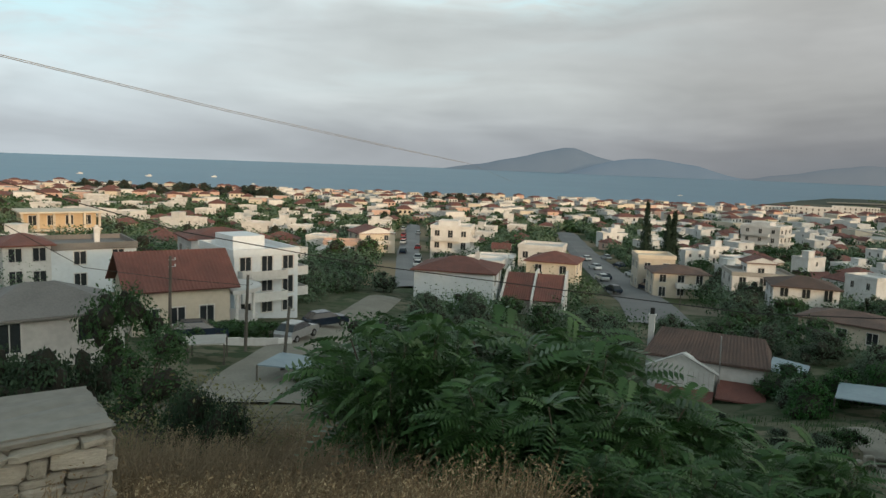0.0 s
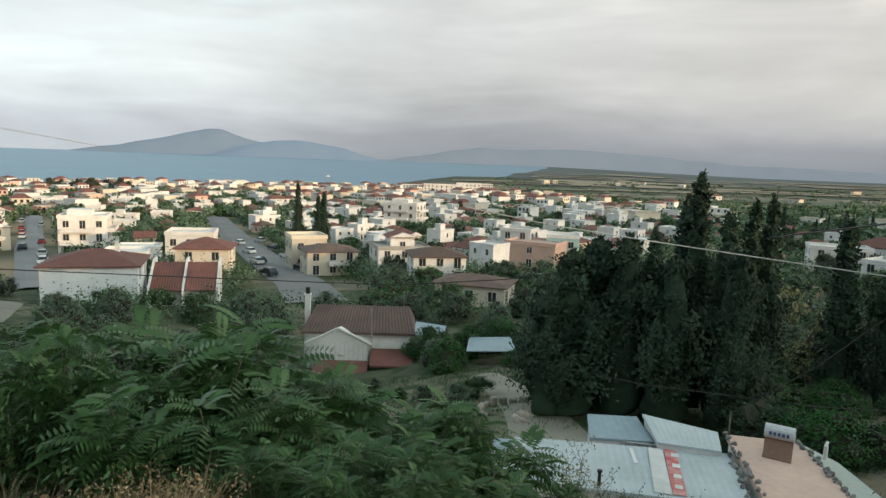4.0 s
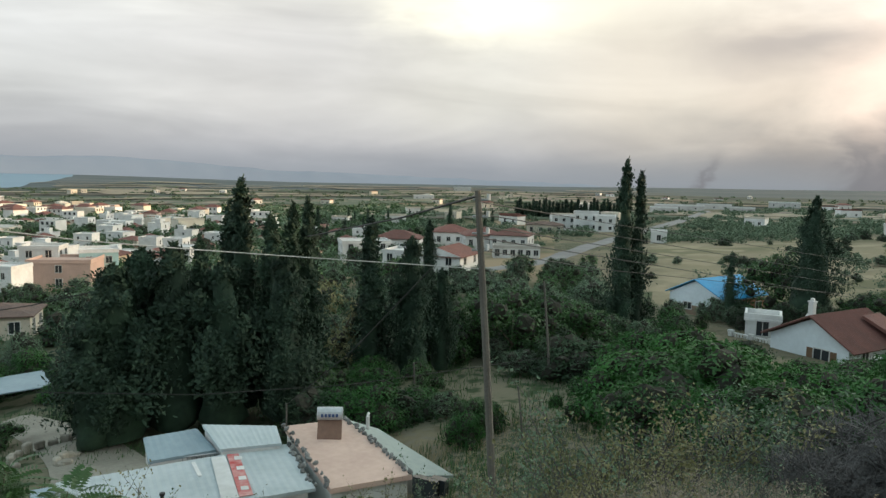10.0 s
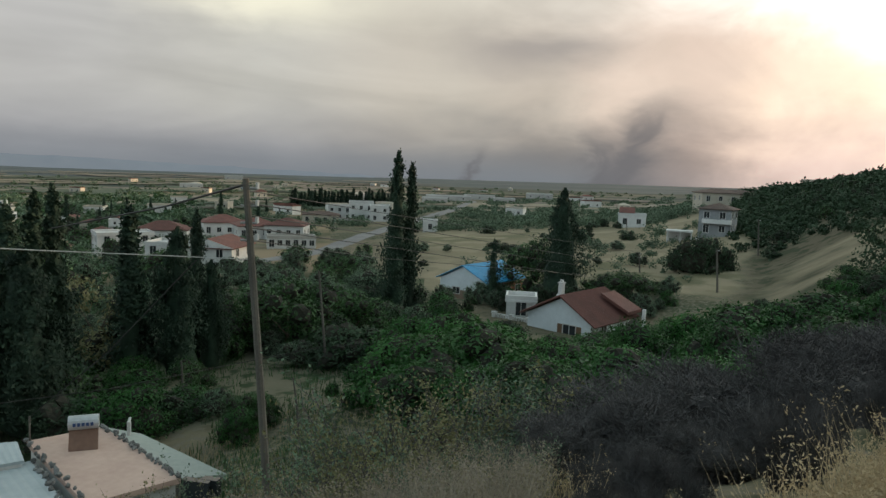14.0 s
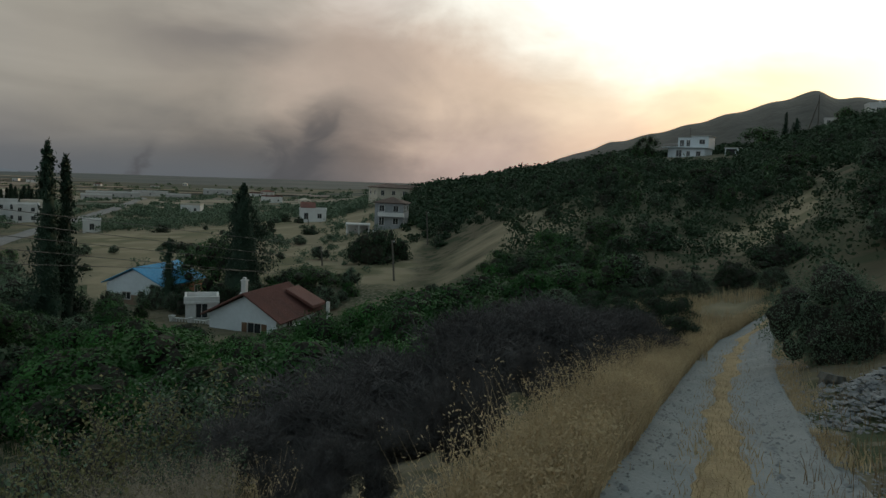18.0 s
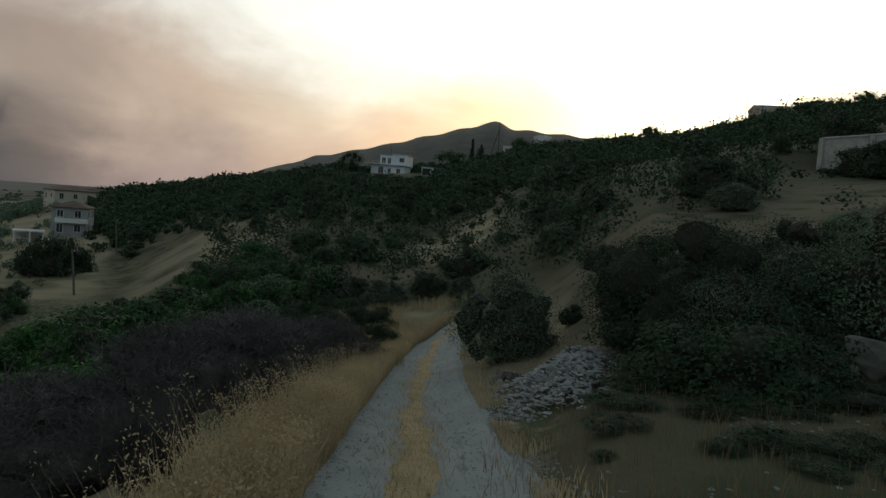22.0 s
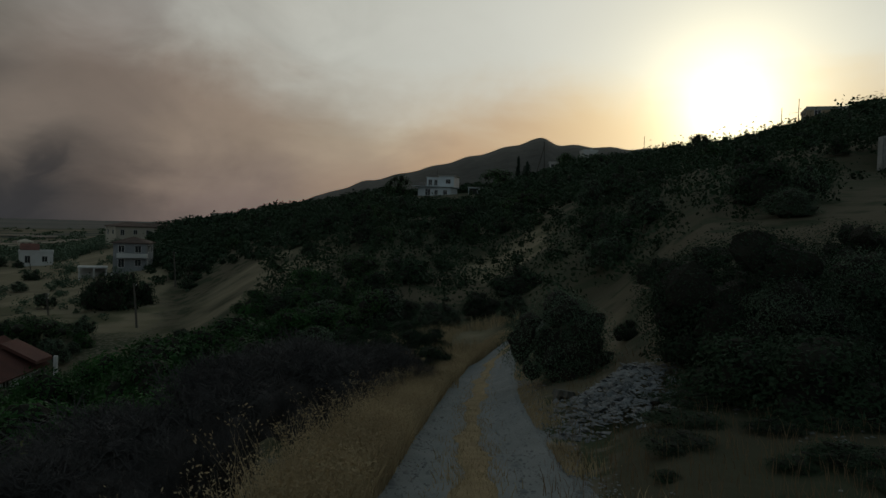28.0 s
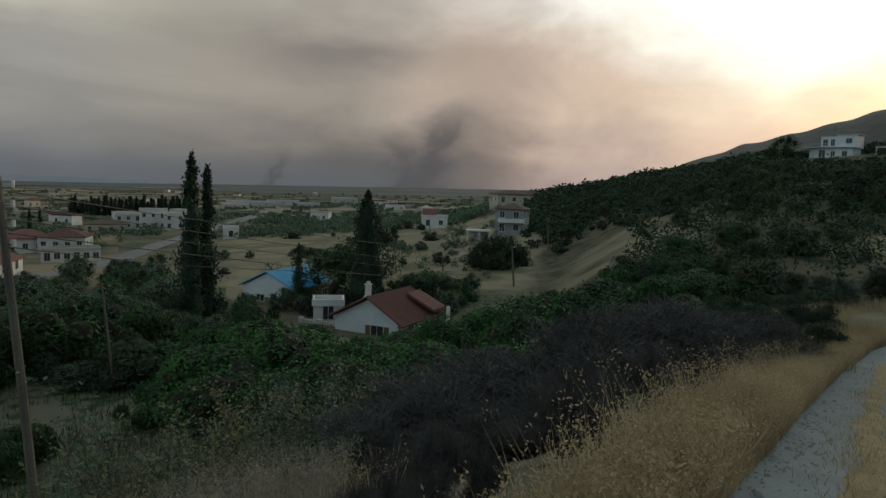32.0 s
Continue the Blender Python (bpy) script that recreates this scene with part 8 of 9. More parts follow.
for az, el, r, w in ((136.4, -3.6, 17.0, 0.95), (149.5, 2.6, 13.5, 1.0), (143.6, -1.2, 24, 1.2), (145.5, -3.0, 16.5, 0.8), (155.5, 2.6, 17.5, 1.1), (160.5, 2.8, 22, 1.2), (164.6, 5.6, 15.5, 1.0), (170.5, 7.8, 17, 1.1), (176.0, 9.5, 20, 1.2), (139.8, 0.2, 40, 1.2),
                     (152.5, 4.2, 32, 1.4), (167.5, 6.0, 24, 1.2), (181, 10.5, 17, 1.2), (141.5, -6.2, 19, 0.9), (127.0, -6.6, 52, 1.3), (134.0, -3.0, 46, 1.2), (173.5, 1.5, 11.5, 1.0), (178.5, 4.5, 12, 1.0), (147.5, 0.5, 17, 1.2), (153.0, -1.5, 12.5, 0.9), (157.0, 0.5, 15.5, 1.0), (126.5, -5.6, 40, 1.3), (130.0, -4.6, 44, 1.3), (132.6, -4.8, 38, 1.0), (123.5, -5.4, 44, 1.2), (128.3, -4.0, 58, 1.4), (171.5, -1.0, 12, 0.8), (168.0, 2.5, 17.5, 1.0)):
    nb[int(az * 3) % 2].to(az, r, el, w)


def bramble(seed):
    """A tangle of thin dead canes."""
    rng = np.random.default_rng(seed)
    root = tagged(new("dead_bramble"), "tangle of dead grey-purple bramble canes", "bush", "dead brambles below the track")
    blobs = lumps(rng, 3.4, 1.9, 15, 0.9, 0.05)
    n = 14000
    pts, _ = shell(rng, blobs, n, 0.35)
    pts[:, 2] = np.maximum(pts[:, 2], 0.02)
    a = rng.normal(size=(n, 3))
    a[:, 2] = np.abs(a[:, 2]) * 0.9
    a /= np.linalg.norm(a, axis=1)[:, None]
    b = np.cross(a, rng.normal(size=(n, 3)))
    b /= np.linalg.norm(b, axis=1)[:, None]
    s = rng.uniform(0.12, 0.42, (n, 1))
    w = 0.008
    v = np.stack([pts - b * w, pts + b * w, pts + a * s + b * w * 0.4, pts + a * s - b * w * 0.4], 1).reshape(-1, 3)
    bm = bmesh.new()
    core(bm, blobs, rng, 0.5)
    bm.verts.index_update()
    cv = np.array([tuple(q.co) for q in bm.verts])
    cv[:, 2] = np.maximum(cv[:, 2], 0.0)
    cf = [[q.index + len(v) for q in fc.verts] for fc in bm.faces]
    bm.free()
    ob = mesh_ob("tangle", np.vstack([v, cv]), [tuple(q) for q in np.arange(4 * n).reshape(-1, 4)] + cf, DEAD)
    ob.parent = root
    bm = bmesh.new()
    for q in blobs[:8]:
        tube(bm, [(q[0] * 0.2, q[1] * 0.2, -0.1), (q[0] * 0.7, q[1] * 0.7, q[2] * 0.7), (q[0], q[1], q[2] + 0.25)], 0.014, 4, rad2=0.006)
    part("main_cane", bm, DEAD, root)
    return Kind(root, 1.9)


br = [bramble(91), bramble(92)]
for i, (az, el, r, w) in enumerate(((92, -20.3, 10, 1.0), (97, -18.6, 10.5, 1.1), (101, -17.2, 11, 1.1), (105, -15.0, 12, 1.1), (109, -13.2, 13, 1.1), (113, -11.0, 14.5, 1.1), (116.5, -10.0, 16, 1.1), (119.5, -9.4, 17, 1.1), (122.4, -9.2, 18.5, 1.0),
                                    (100, -15.6, 15, 1.2), (110, -11.2, 18, 1.2), (104, -18.5, 9.0, 0.9), (108.5, -16.6, 9.8, 0.8), (96, -22.0, 8.0, 0.8), (115, -9.0, 20, 1.2), (112.5, -15.6, 11.3, 0.7))):
    br[i % 2].to(az, r, el, w)


def ailanthus():
    """Young trees with long pinnate leaves that hang from the shoot tips."""
    rng = np.random.default_rng(14)
    root = tagged(new("young_ailanthus"), "young tree of heaven with long green pinnate leaves", "tree", "young trees below the viewpoint")
    h = 3.2
    pairs = 8
    leaf = []
    for i in range(pairs):
        t = 0.16 + 0.84 * i / pairs
        for s in (-1, 1):
            leaf.append((t, s, 0.20 * (1 - 0.35 * abs(t - 0.5))))
    leaf.append((1.0, 0, 0.16))
    V = []
    tips = []
    for s in range(9):
        a = rng.uniform(0, 6.283)
        q = rng.uniform(0.2, 1.0) ** 0.6
        top = Vector((math.cos(a) * 1.4 * q, math.sin(a) * 1.4 * q, h * rng.uniform(0.5, 1.0) * (1.04 - 0.22 * q)))
        mid = top * 0.5 + Vector((0.08, 0.05, 0.15))
        bm = bmesh.new()
        tube(bm, [(math.cos(a) * 0.15, math.sin(a) * 0.15, -0.3), mid, top], 0.03, 5, rad2=0.012)
        part("stem", bm, BARK, root)
        for k in np.linspace(0.42, 1.0, 7):
            tips.append((Vector((0, 0, 0)).lerp(mid, k * 2) if k < 0.5 else mid.lerp(top, k * 2 - 1), k))
    for p, k in tips:
        for j in range(5 if k > 0.85 else 2):
            yaw = rng.uniform(0, 6.283)
            up = rng.uniform(-0.1, 0.75) if k > 0.7 else rng.uniform(-0.35, 0.35)
            L = rng.uniform(0.55, 1.05)
            d = np.array([math.cos(yaw) * math.cos(up), math.sin(yaw) * math.cos(up), math.sin(up)])
            side = np.array([-math.sin(yaw), math.cos(yaw), 0.0])
            up3 = np.cross(d, side) * -1
            base = np.array(p)
            roll = rng.uniform(-0.5, 0.5)
            sd = side * math.cos(roll) + up3 * math.sin(roll)
            for t, s, ln in leaf:
                c = base + d * L * t + np.array([0, 0, -0.38 * L * t * t])
                out = (sd * s * 0.92 + d * 0.35 + np.array([0, 0, -0.28])) if s else (d * 0.9 + np.array([0, 0, -0.6]))
                out = out / np.linalg.norm(out)
                ln = ln * L * 1.35
                wv = d * ln * 0.17 if s else side * ln * 0.17
                V += [c, c + out * ln * 0.4 + wv, c + out * ln, c + out * ln * 0.4 - wv]
            # the leaf stalk
            e = base + d * L * 0.95 + np.array([0, 0, -0.35 * L])
            V += [base, base + d * L * 0.5 + side * 0.006 + np.array([0, 0, -0.095 * L]), e, base + d * L * 0.5 - side * 0.006 + np.array([0, 0, -0.095 * L])]
    V = np.array(V)
    ob = mesh_ob("leaves", V, np.arange(len(V)).reshape(-1, 4), AILAN)
    ob.parent = root
    return Kind(root, h)


ail = ailanthus()
lowb = near_bush("low_bush", "low dark scrub on the shaded bank", 83, 1.4, 2.6, 7000, 0.08, SCRUB, 14, 0.55)
for i, (az, r, h) in enumerate(((150.5, 10.6, 1.0), (154, 10.2, 1.1), (157.5, 11.2, 0.9), (173, 9, 1.0), (178, 8.5, 1.2), (156.5, 13, 1.3), (175, 7, 0.7), (183, 8, 1.2), (148.5, 13.0, 1.2), (159.5, 15.5, 1.6), (164, 15.2, 1.5), (161, 16, 1.8), (170, 14, 1.3))):
    lowb.put(az, r, h, 1.2)
rr_ = random.Random(52)
for az, el, r in ((-20.3, -17.0, 15.5), (-18.6, -17.2, 15.0), (-17.2, -18.0, 14.6)):
    lowb.to(az, r, el, 0.42, label="dark half-dry shrub in the tall grass")
for i in range(22):
    lowb.put(rr_.uniform(118, 126.5), rr_.uniform(24, 41), rr_.uniform(0.5, 1.3), rr_.uniform(0.8, 1.2))
for i in range(60):
    lowb.put(rr_.uniform(144, 183), rr_.uniform(6.5, 12), rr_.uniform(0.08, 0.22), rr_.uniform(2.0, 3.6))
for az, el, r, w in ((-5.6, -11.6, 10.2, 0.6), (-3.6, -9.4, 10.0, 0.8), (-0.6, -9.3, 10.4, 0.9), (3.0, -10.2, 9.6, 0.95), (6.2, -10.6, 9.8, 1.0), (9.0, -10.2, 9.4, 1.0), (12.0, -11.2, 9.8, 0.9), (15.0, -14.4, 9.2, 0.95), (18.2, -15.6, 9.4, 0.95), (21.5, -17.4, 9.0, 0.9),
                     (25.2, -17.4, 9.2, 0.95), (29.0, -17.8, 9.0, 0.95), (32.0, -18.8, 9.6, 0.8), (0.8, -14.2, 8.4, 0.85), (5.4, -14.0, 8.2, 0.85), (10.2, -14.8, 7.9, 0.85), (14.6, -17.2, 7.7, 0.85), (19.0, -18.8, 7.5, 0.85), (23.4, -20.4, 7.5, 0.9), (27.8, -21.6, 7.6, 0.9),
                     (31.6, -22.8, 8.0, 0.8), (13.0, -20.6, 6.6, 0.75), (18.5, -21.6, 6.5, 0.75), (23.5, -23.0, 6.5, 0.75), (4.5, -12.4, 13.0, 1.0), (12, -14.0, 13, 1.0), (-3.0, -13.2, 12.4, 0.8),
                     (47.0, -24.2, 9.0, 0.35), (51.5, -24.4, 8.6, 0.35), (55.8, -23.4, 8.2, 0.4), (44, -24.9, 9.6, 0.4), (37.5, -23.4, 9.2, 0.6), (40.5, -24.4, 9.0, 0.5)):
    ail.to(az, r, el, w)
for az, el in ((-4.2, -9.9), (-2.2, -8.7), (1.0, -9.5), (7.6, -9.7), (11.0, -10.5), (16.8, -14.2), (27.0, -17.2), (30.6, -17.4)):
    ail.to(az, 9.2, el, 0.4)


def thin_shrub(seed, material, label, name="dry_shrub", n=2600, leafn=2200, size=0.06):
    """A loose shrub: fine twigs with few leaves."""
    rng = np.random.default_rng(seed)
    root = tagged(new(name), label, "bush", "dry shrubs on the slope")
    bm = bmesh.new()
    ends = []
    for s in range(26):
        a, q = rng.uniform(0, 6.283), rng.uniform(0.1, 1.0)
        top = Vector((math.cos(a) * q * 1.2, math.sin(a) * q * 1.2, rng.uniform(0.7, 1.6)))
        tube(bm, [(0, 0, -0.1), top * 0.5 + Vector((0.03, 0, 0.1)), top], 0.014, 4, rad2=0.004)
        for j in range(7):
            t = rng.uniform(0.35, 1)
            e = top * t + Vector(rng.normal(0, 0.22, 3)) + Vector((0, 0, 0.12))
            tube(bm, [top * t, e], 0.005, 3, rad2=0.002)
            ends.append((top * t, e))
    part("twig_crown", bm, DEAD, root)
    k = rng.integers(0, len(ends), leafn)
    A = np.array([tuple(p) for p, _ in ends])[k]
    B = np.array([tuple(q) for _, q in ends])[k]
    pts = A + (B - A) * rng.uniform(0, 1.15, (leafn, 1)) + rng.normal(0, 0.05, (leafn, 3))
    v, f = leaf_quads(rng, pts, size, 0.5)
    ob = mesh_ob("leaves", v, f, material)
    ob.parent = root
    return Kind(root, 1.75)


dry_a = thin_shrub(5, YELLOW, "dry shrub with sparse yellow-green leaves")
dry_b = thin_shrub(6, OLIVE, "thin grey-green shrub on the dry slope", leafn=3200)
for i, (az, el, r, w) in enumerate(((76, -17.4, 13, 1.2), (79.5, -17.6, 12, 1.2), (83, -16.8, 13, 1.2), (86.5, -15.6, 14, 1.3), (90, -15.6, 14.5, 1.2), (72.5, -19.5, 11, 1.0), (70, -21.5, 9.5, 0.9), (77, -21.0, 9, 1.0), (82, -20.5, 9, 1.0), (87, -19.5, 9.5, 1.0),
                                    (66.5, -23.4, 8.2, 0.8), (74, -22.8, 7.8, 0.9), (80, -23.0, 7.6, 0.9), (86, -22.6, 7.4, 0.9), (90.5, -22.4, 7.4, 0.8), (62, -24.0, 9, 0.8), (58.5, -23.8, 9.5, 0.9), (38.5, -22.2, 11, 0.8), (42.5, -23.8, 10.5, 0.8), (48, -24.6, 10.5, 0.7),
                                    (-19.5, -17.2, 16, 1.4), (-22.5, -17.5, 17, 1.2), (-16.5, -18.5, 15, 1.2), (-24.5, -19.0, 13, 1.0))):
    (dry_a if i % 3 else dry_b).to(az, r, el, w)
bare = thin_shrub(9, SCRUB, "half-bare small tree on the shaded slope", "small_tree", leafn=9000, size=0.034)
for az, el, r, w in ((173.2, 15.2, 24, 0.62), (175.0, 16.3, 25, 0.75), (177.0, 16.4, 24, 0.8), (171.9, 13.0, 26, 0.45)):
    bare.to(az, r, el, w)
for az, el, r, w in ((170.6, 11.6, 30, 1.3), (173.4, 12.4, 28, 1.3), (176.4, 12.8, 26, 1.3), (179.6, 13.2, 25, 1.3), (183.0, 13.6, 24, 1.3), (172.0, 9.0, 21, 1.2), (187, 13.8, 24, 1.3)):
    nb[0].to(az, r, el, w)


# ---------------------------------------------------------------- the track
GRAVEL = mat("track_gravel", (0.235, 0.255, 0.265), (0.17, 0.186, 0.194), rough=0.95, grain=30, patch=1.2, bump=0.5, dist=0.012)
TRACK = [(130.6, 0.4), (130.6, 3), (130.5, 6.3), (129.9, 10), (129.8, 14.4), (130.1, 20), (130.9, 25.5), (132.4, 29.5), (134.2, 32)]
strip("track", "rutted gravel track with a grassy middle", TRACK, (2.35, 1.8), GRAVEL, 0.035, "track", 0.35, (-0.02, 0.0, -0.012, -0.016, 0.02, 0.03, 0.02, -0.016, -0.012, 0.0, -0.02))


def track_line():
    ps = [at(a, r) for a, r in TRACK]
    out = []
    for p, q in zip(ps, ps[1:]):
        n = max(2, int((q - p).length / 0.25))
        out += [p.lerp(q, k / n) for k in range(n)]
    return out


LINE = track_line()


def along(s, u):
    """The place s metres along the track and u metres to its right."""
    i = min(len(LINE) - 3, int(s / 0.25))
    d = (LINE[i + 2] - LINE[i]).normalized()
    p = LINE[i].lerp(LINE[i + 1], min(1.0, s / 0.25 - i)) + Vector((d.y, -d.x, 0)) * u
    return p.x, p.y


STRAW = mat("straw_litter", (0.40, 0.31, 0.175), (0.25, 0.19, 0.11), rough=0.95, grain=30, patch=2.5, bump=0.8, dist=0.02)


def litter(label, mid, wide, lift, seed):
    """A ragged strip of trodden dry grass along the track."""
    rr = random.Random(seed)
    v, f = [], []
    n = 150
    for i in range(n):
        s = 1.5 + i * 0.185
        a = mid - wide * (0.5 + 0.2 * math.sin(s * 1.9 + seed) * math.sin(s * 0.7) + rr.uniform(-0.06, 0.06))
        b = mid + wide * (0.5 + 0.2 * math.sin(s * 1.5 + seed * 2) * math.sin(s * 0.9) + rr.uniform(-0.06, 0.06))
        for j in range(4):
            x, y = along(s, a + (b - a) * j / 3)
            v.append((x, y, ground(x, y) + (lift if 0 < j < 3 else lift * 0.5) + 0.0022 * math.hypot(x, y)))
    for i in range(n - 1):
        for j in range(3):
            k = i * 4 + j
            f.append((k, k + 1, k + 5, k + 4))
    tagged(mesh_ob("trodden_grass", v, f, STRAW), label, "grass", kind="stuff")


litter("trodden straw along the middle of the track", 0.0, 0.42, 0.085, 1)
litter("trodden straw on the left edge of the track", -1.3, 0.55, 0.05, 2)


# brambles close along the lower edge of the verge
for i in range(17):
    x_, y_ = along(2.2 + i * 1.1, -2.35 - 0.25 * (i % 3))
    br[i % 2].put(math.degrees(math.atan2(x_, y_)), math.hypot(x_, y_), 0.62 + 0.05 * (i % 4), 0.5)


def grass(name, label, spots, lo, hi, width, material, seed, heads=False):
    """Blades of grass at many spots, bent by the wind, some with seed heads."""
    rng = np.random.default_rng(seed)
    xy = np.array(spots)
    n = len(xy)
    z = ground(xy[:, 0], xy[:, 1])
    base = np.column_stack([xy, z])
    h = rng.uniform(lo, hi, (n, 1))
    a = rng.uniform(0, 6.283, n)
    bend = np.column_stack([np.cos(a), np.sin(a), np.zeros(n)]) * rng.uniform(0.1, 0.5, (n, 1)) * h
    bend[:, 0] += 0.15 * h[:, 0]
    b = rng.uniform(0, 6.283, n)
    side = np.column_stack([np.cos(b), np.sin(b), np.zeros(n)]) * width
    up = np.column_stack([np.zeros(n), np.zeros(n), h[:, 0]])
    mid = base + up * 0.55 + bend * 0.3
    tip = base + up + bend
    V = np.stack([base - side, base + side, mid + side * 0.7, mid - side * 0.7, mid - side * 0.7, mid + side * 0.7, tip + side * 0.12, tip - side * 0.12], 1).reshape(-1, 3)
    F = np.arange(len(V)).reshape(-1, 4)
    if heads:
        m = rng.random(n) < 0.3
        pts = np.repeat(tip[m], 9, axis=0) + rng.normal(0, 0.035, (9 * m.sum(), 3))
        v, f = leaf_quads(rng, pts, 0.03, 0.4, 0.4)
        F = np.vstack([F, f + len(V)])
        V = np.vstack([V, v])
    tagged(mesh_ob(name, V, F, material), label, "grass", kind="stuff")


def lay_grass():
    rr = np.random.default_rng(8)
    mid, left, right = [], [], []
    for i in range(11000):
        s = 2.0 + 27 * rr.random() ** 1.4
        mid.append(along(s, rr.normal(0, 0.16)))
    for i in range(36000):
        s = 2.0 + 29 * rr.random() ** 1.5
        u = -0.8 - min(0.8, abs(rr.normal(0, 0.4)))
        left.append(along(s, u))
    for i in range(9000):
        s = 2.6 + 27 * rr.random() ** 1.2
        u = 0.97 + abs(rr.normal(0, 0.17))
        if math.sin(s * 1.7 + u) + math.sin(s * 0.6) > -0.9:
            right.append(along(s, u))
    grass("track_grass", "short dry grass along the middle of the track", mid, 0.05, 0.17, 0.006, HAY, 1)
    grass("verge_grass", "tall golden dry grass on the left verge of the track", left, 0.16, 0.5, 0.007, HAY, 2, True)
    grass("verge_grass", "dry grass tufts on the bank side of the track", right, 0.04, 0.15, 0.005, HAY, 3)
    bend = []
    for i in range(10000):
        az, r = rr.uniform(121, 133), 19 + 21 * rr.random()
        x, y = r * math.sin(math.radians(az)), r * math.cos(math.radians(az))
        if math.sin(x * 0.9) + math.sin(y * 1.1 + x * 0.4) > -0.1 and (az < 128.5 or r > 31):
            bend.append((x, y))
    grass("dry_grass", "pale dry grass on the shoulder beside the bend of the track", bend, 0.2, 0.6, 0.012, HAY, 15, True)
    edge = [along(2.5 + 15 * rr.random(), -1.35 - 0.3 * rr.random()) for i in range(800)]
    grass("oat_grass", "wild oats with pale seed heads at the verge", edge, 0.45, 0.8, 0.004, HAY, 4, True)
    slope = []
    for i in range(26000):
        az, r = rr.uniform(-34, 8), 4 + 13 * rr.random() ** 0.8
        slope.append((r * math.sin(math.radians(az)), r * math.cos(math.radians(az))))
    grass("dry_slope_grass", "tall dry brown weeds and grass below the viewpoint", slope, 0.25, 0.8, 0.008, RUSTY, 5, True)
    slope = []
    for i in range(15000):
        az, r = rr.uniform(-34, 6), 4 + 16 * rr.random()
        slope.append((r * math.sin(math.radians(az)), r * math.cos(math.radians(az))))
    grass("straw_grass", "straw-coloured grass below the viewpoint", slope, 0.3, 0.7, 0.006, HAY, 6, True)
    tall = []
    for i in range(17000):
        az, r = rr.uniform(-27, -3), 7.5 + 13 * rr.random()
        tall.append((r * math.sin(math.radians(az)), r * math.cos(math.radians(az))))
    grass("tall_dry_grass", "tall tan dry grass covering the slope above the lane", tall, 0.5, 1.15, 0.011, mat("tan_grass", (0.27, 0.215, 0.14), (0.17, 0.13, 0.085), rough=0.95, grain=5, patch=0.5, bump=0, trans=0.2), 17, True)
    slope = []
    for i in range(9000):
        az, r = rr.uniform(55, 96), 6 + 26 * rr.random()
        slope.append((r * math.sin(math.radians(az)), r * math.cos(math.radians(az))))
    grass("dry_slope_grass", "dry straw grass between the shrubs", slope, 0.2, 0.55, 0.007, HAY, 7, True)
    stalks = []
    for i in range(15000):
        az, r = rr.uniform(62, 91), 5.5 + 9 * rr.random()
        stalks.append((r * math.sin(math.radians(az)), r * math.cos(math.radians(az))))
    grass("dry_stalks", "thin pale dry stalks and weeds on the slope", stalks, 0.3, 0.85, 0.004, mat("bleached_stalks", (0.34, 0.30, 0.235), (0.22, 0.195, 0.15), rough=0.9, grain=6, patch=0.8, bump=0, trans=0.2), 16, True)
    yard = []
    for i in range(14000):
        az, r = rr.uniform(20, 78), 22 + 34 * rr.random()
        if 36 < az < 60 and r < 37 or math.sin(az * 0.9) + math.sin(r * 0.7 + az * 0.3) < -0.5:
            continue
        yard.append((r * math.sin(math.radians(az)), r * math.cos(math.radians(az))))
    grass("yard_weeds", "weeds and rough green grass round the shed yard", yard, 0.15, 0.5, 0.025, GREEN, 12)
    bank = []
    for i in range(5200):
        az, r = rr.uniform(136, 180), 4 + 13 * rr.random()
        bank.append((r * math.sin(math.radians(az)), r * math.cos(math.radians(az))))
    grass("bank_grass", "thin dry weeds on the stony bank", bank, 0.08, 0.24, 0.004, RUSTY, 8)


lay_grass()


def rock_mesh(name, rr, material, flat=0.5):
    bm = bmesh.new()
    bmesh.ops.create_icosphere(bm, subdivisions=1, radius=1)
    for v in bm.verts:
        v.co = Vector((v.co.x * rr.uniform(0.7, 1.2), v.co.y * rr.uniform(0.7, 1.2), v.co.z * flat * rr.uniform(0.6, 1.2)))
    me = bpy.data.meshes.new(name)
    bm.to_mesh(me)
    bm.free()
    me.materials.append(material)
    return me


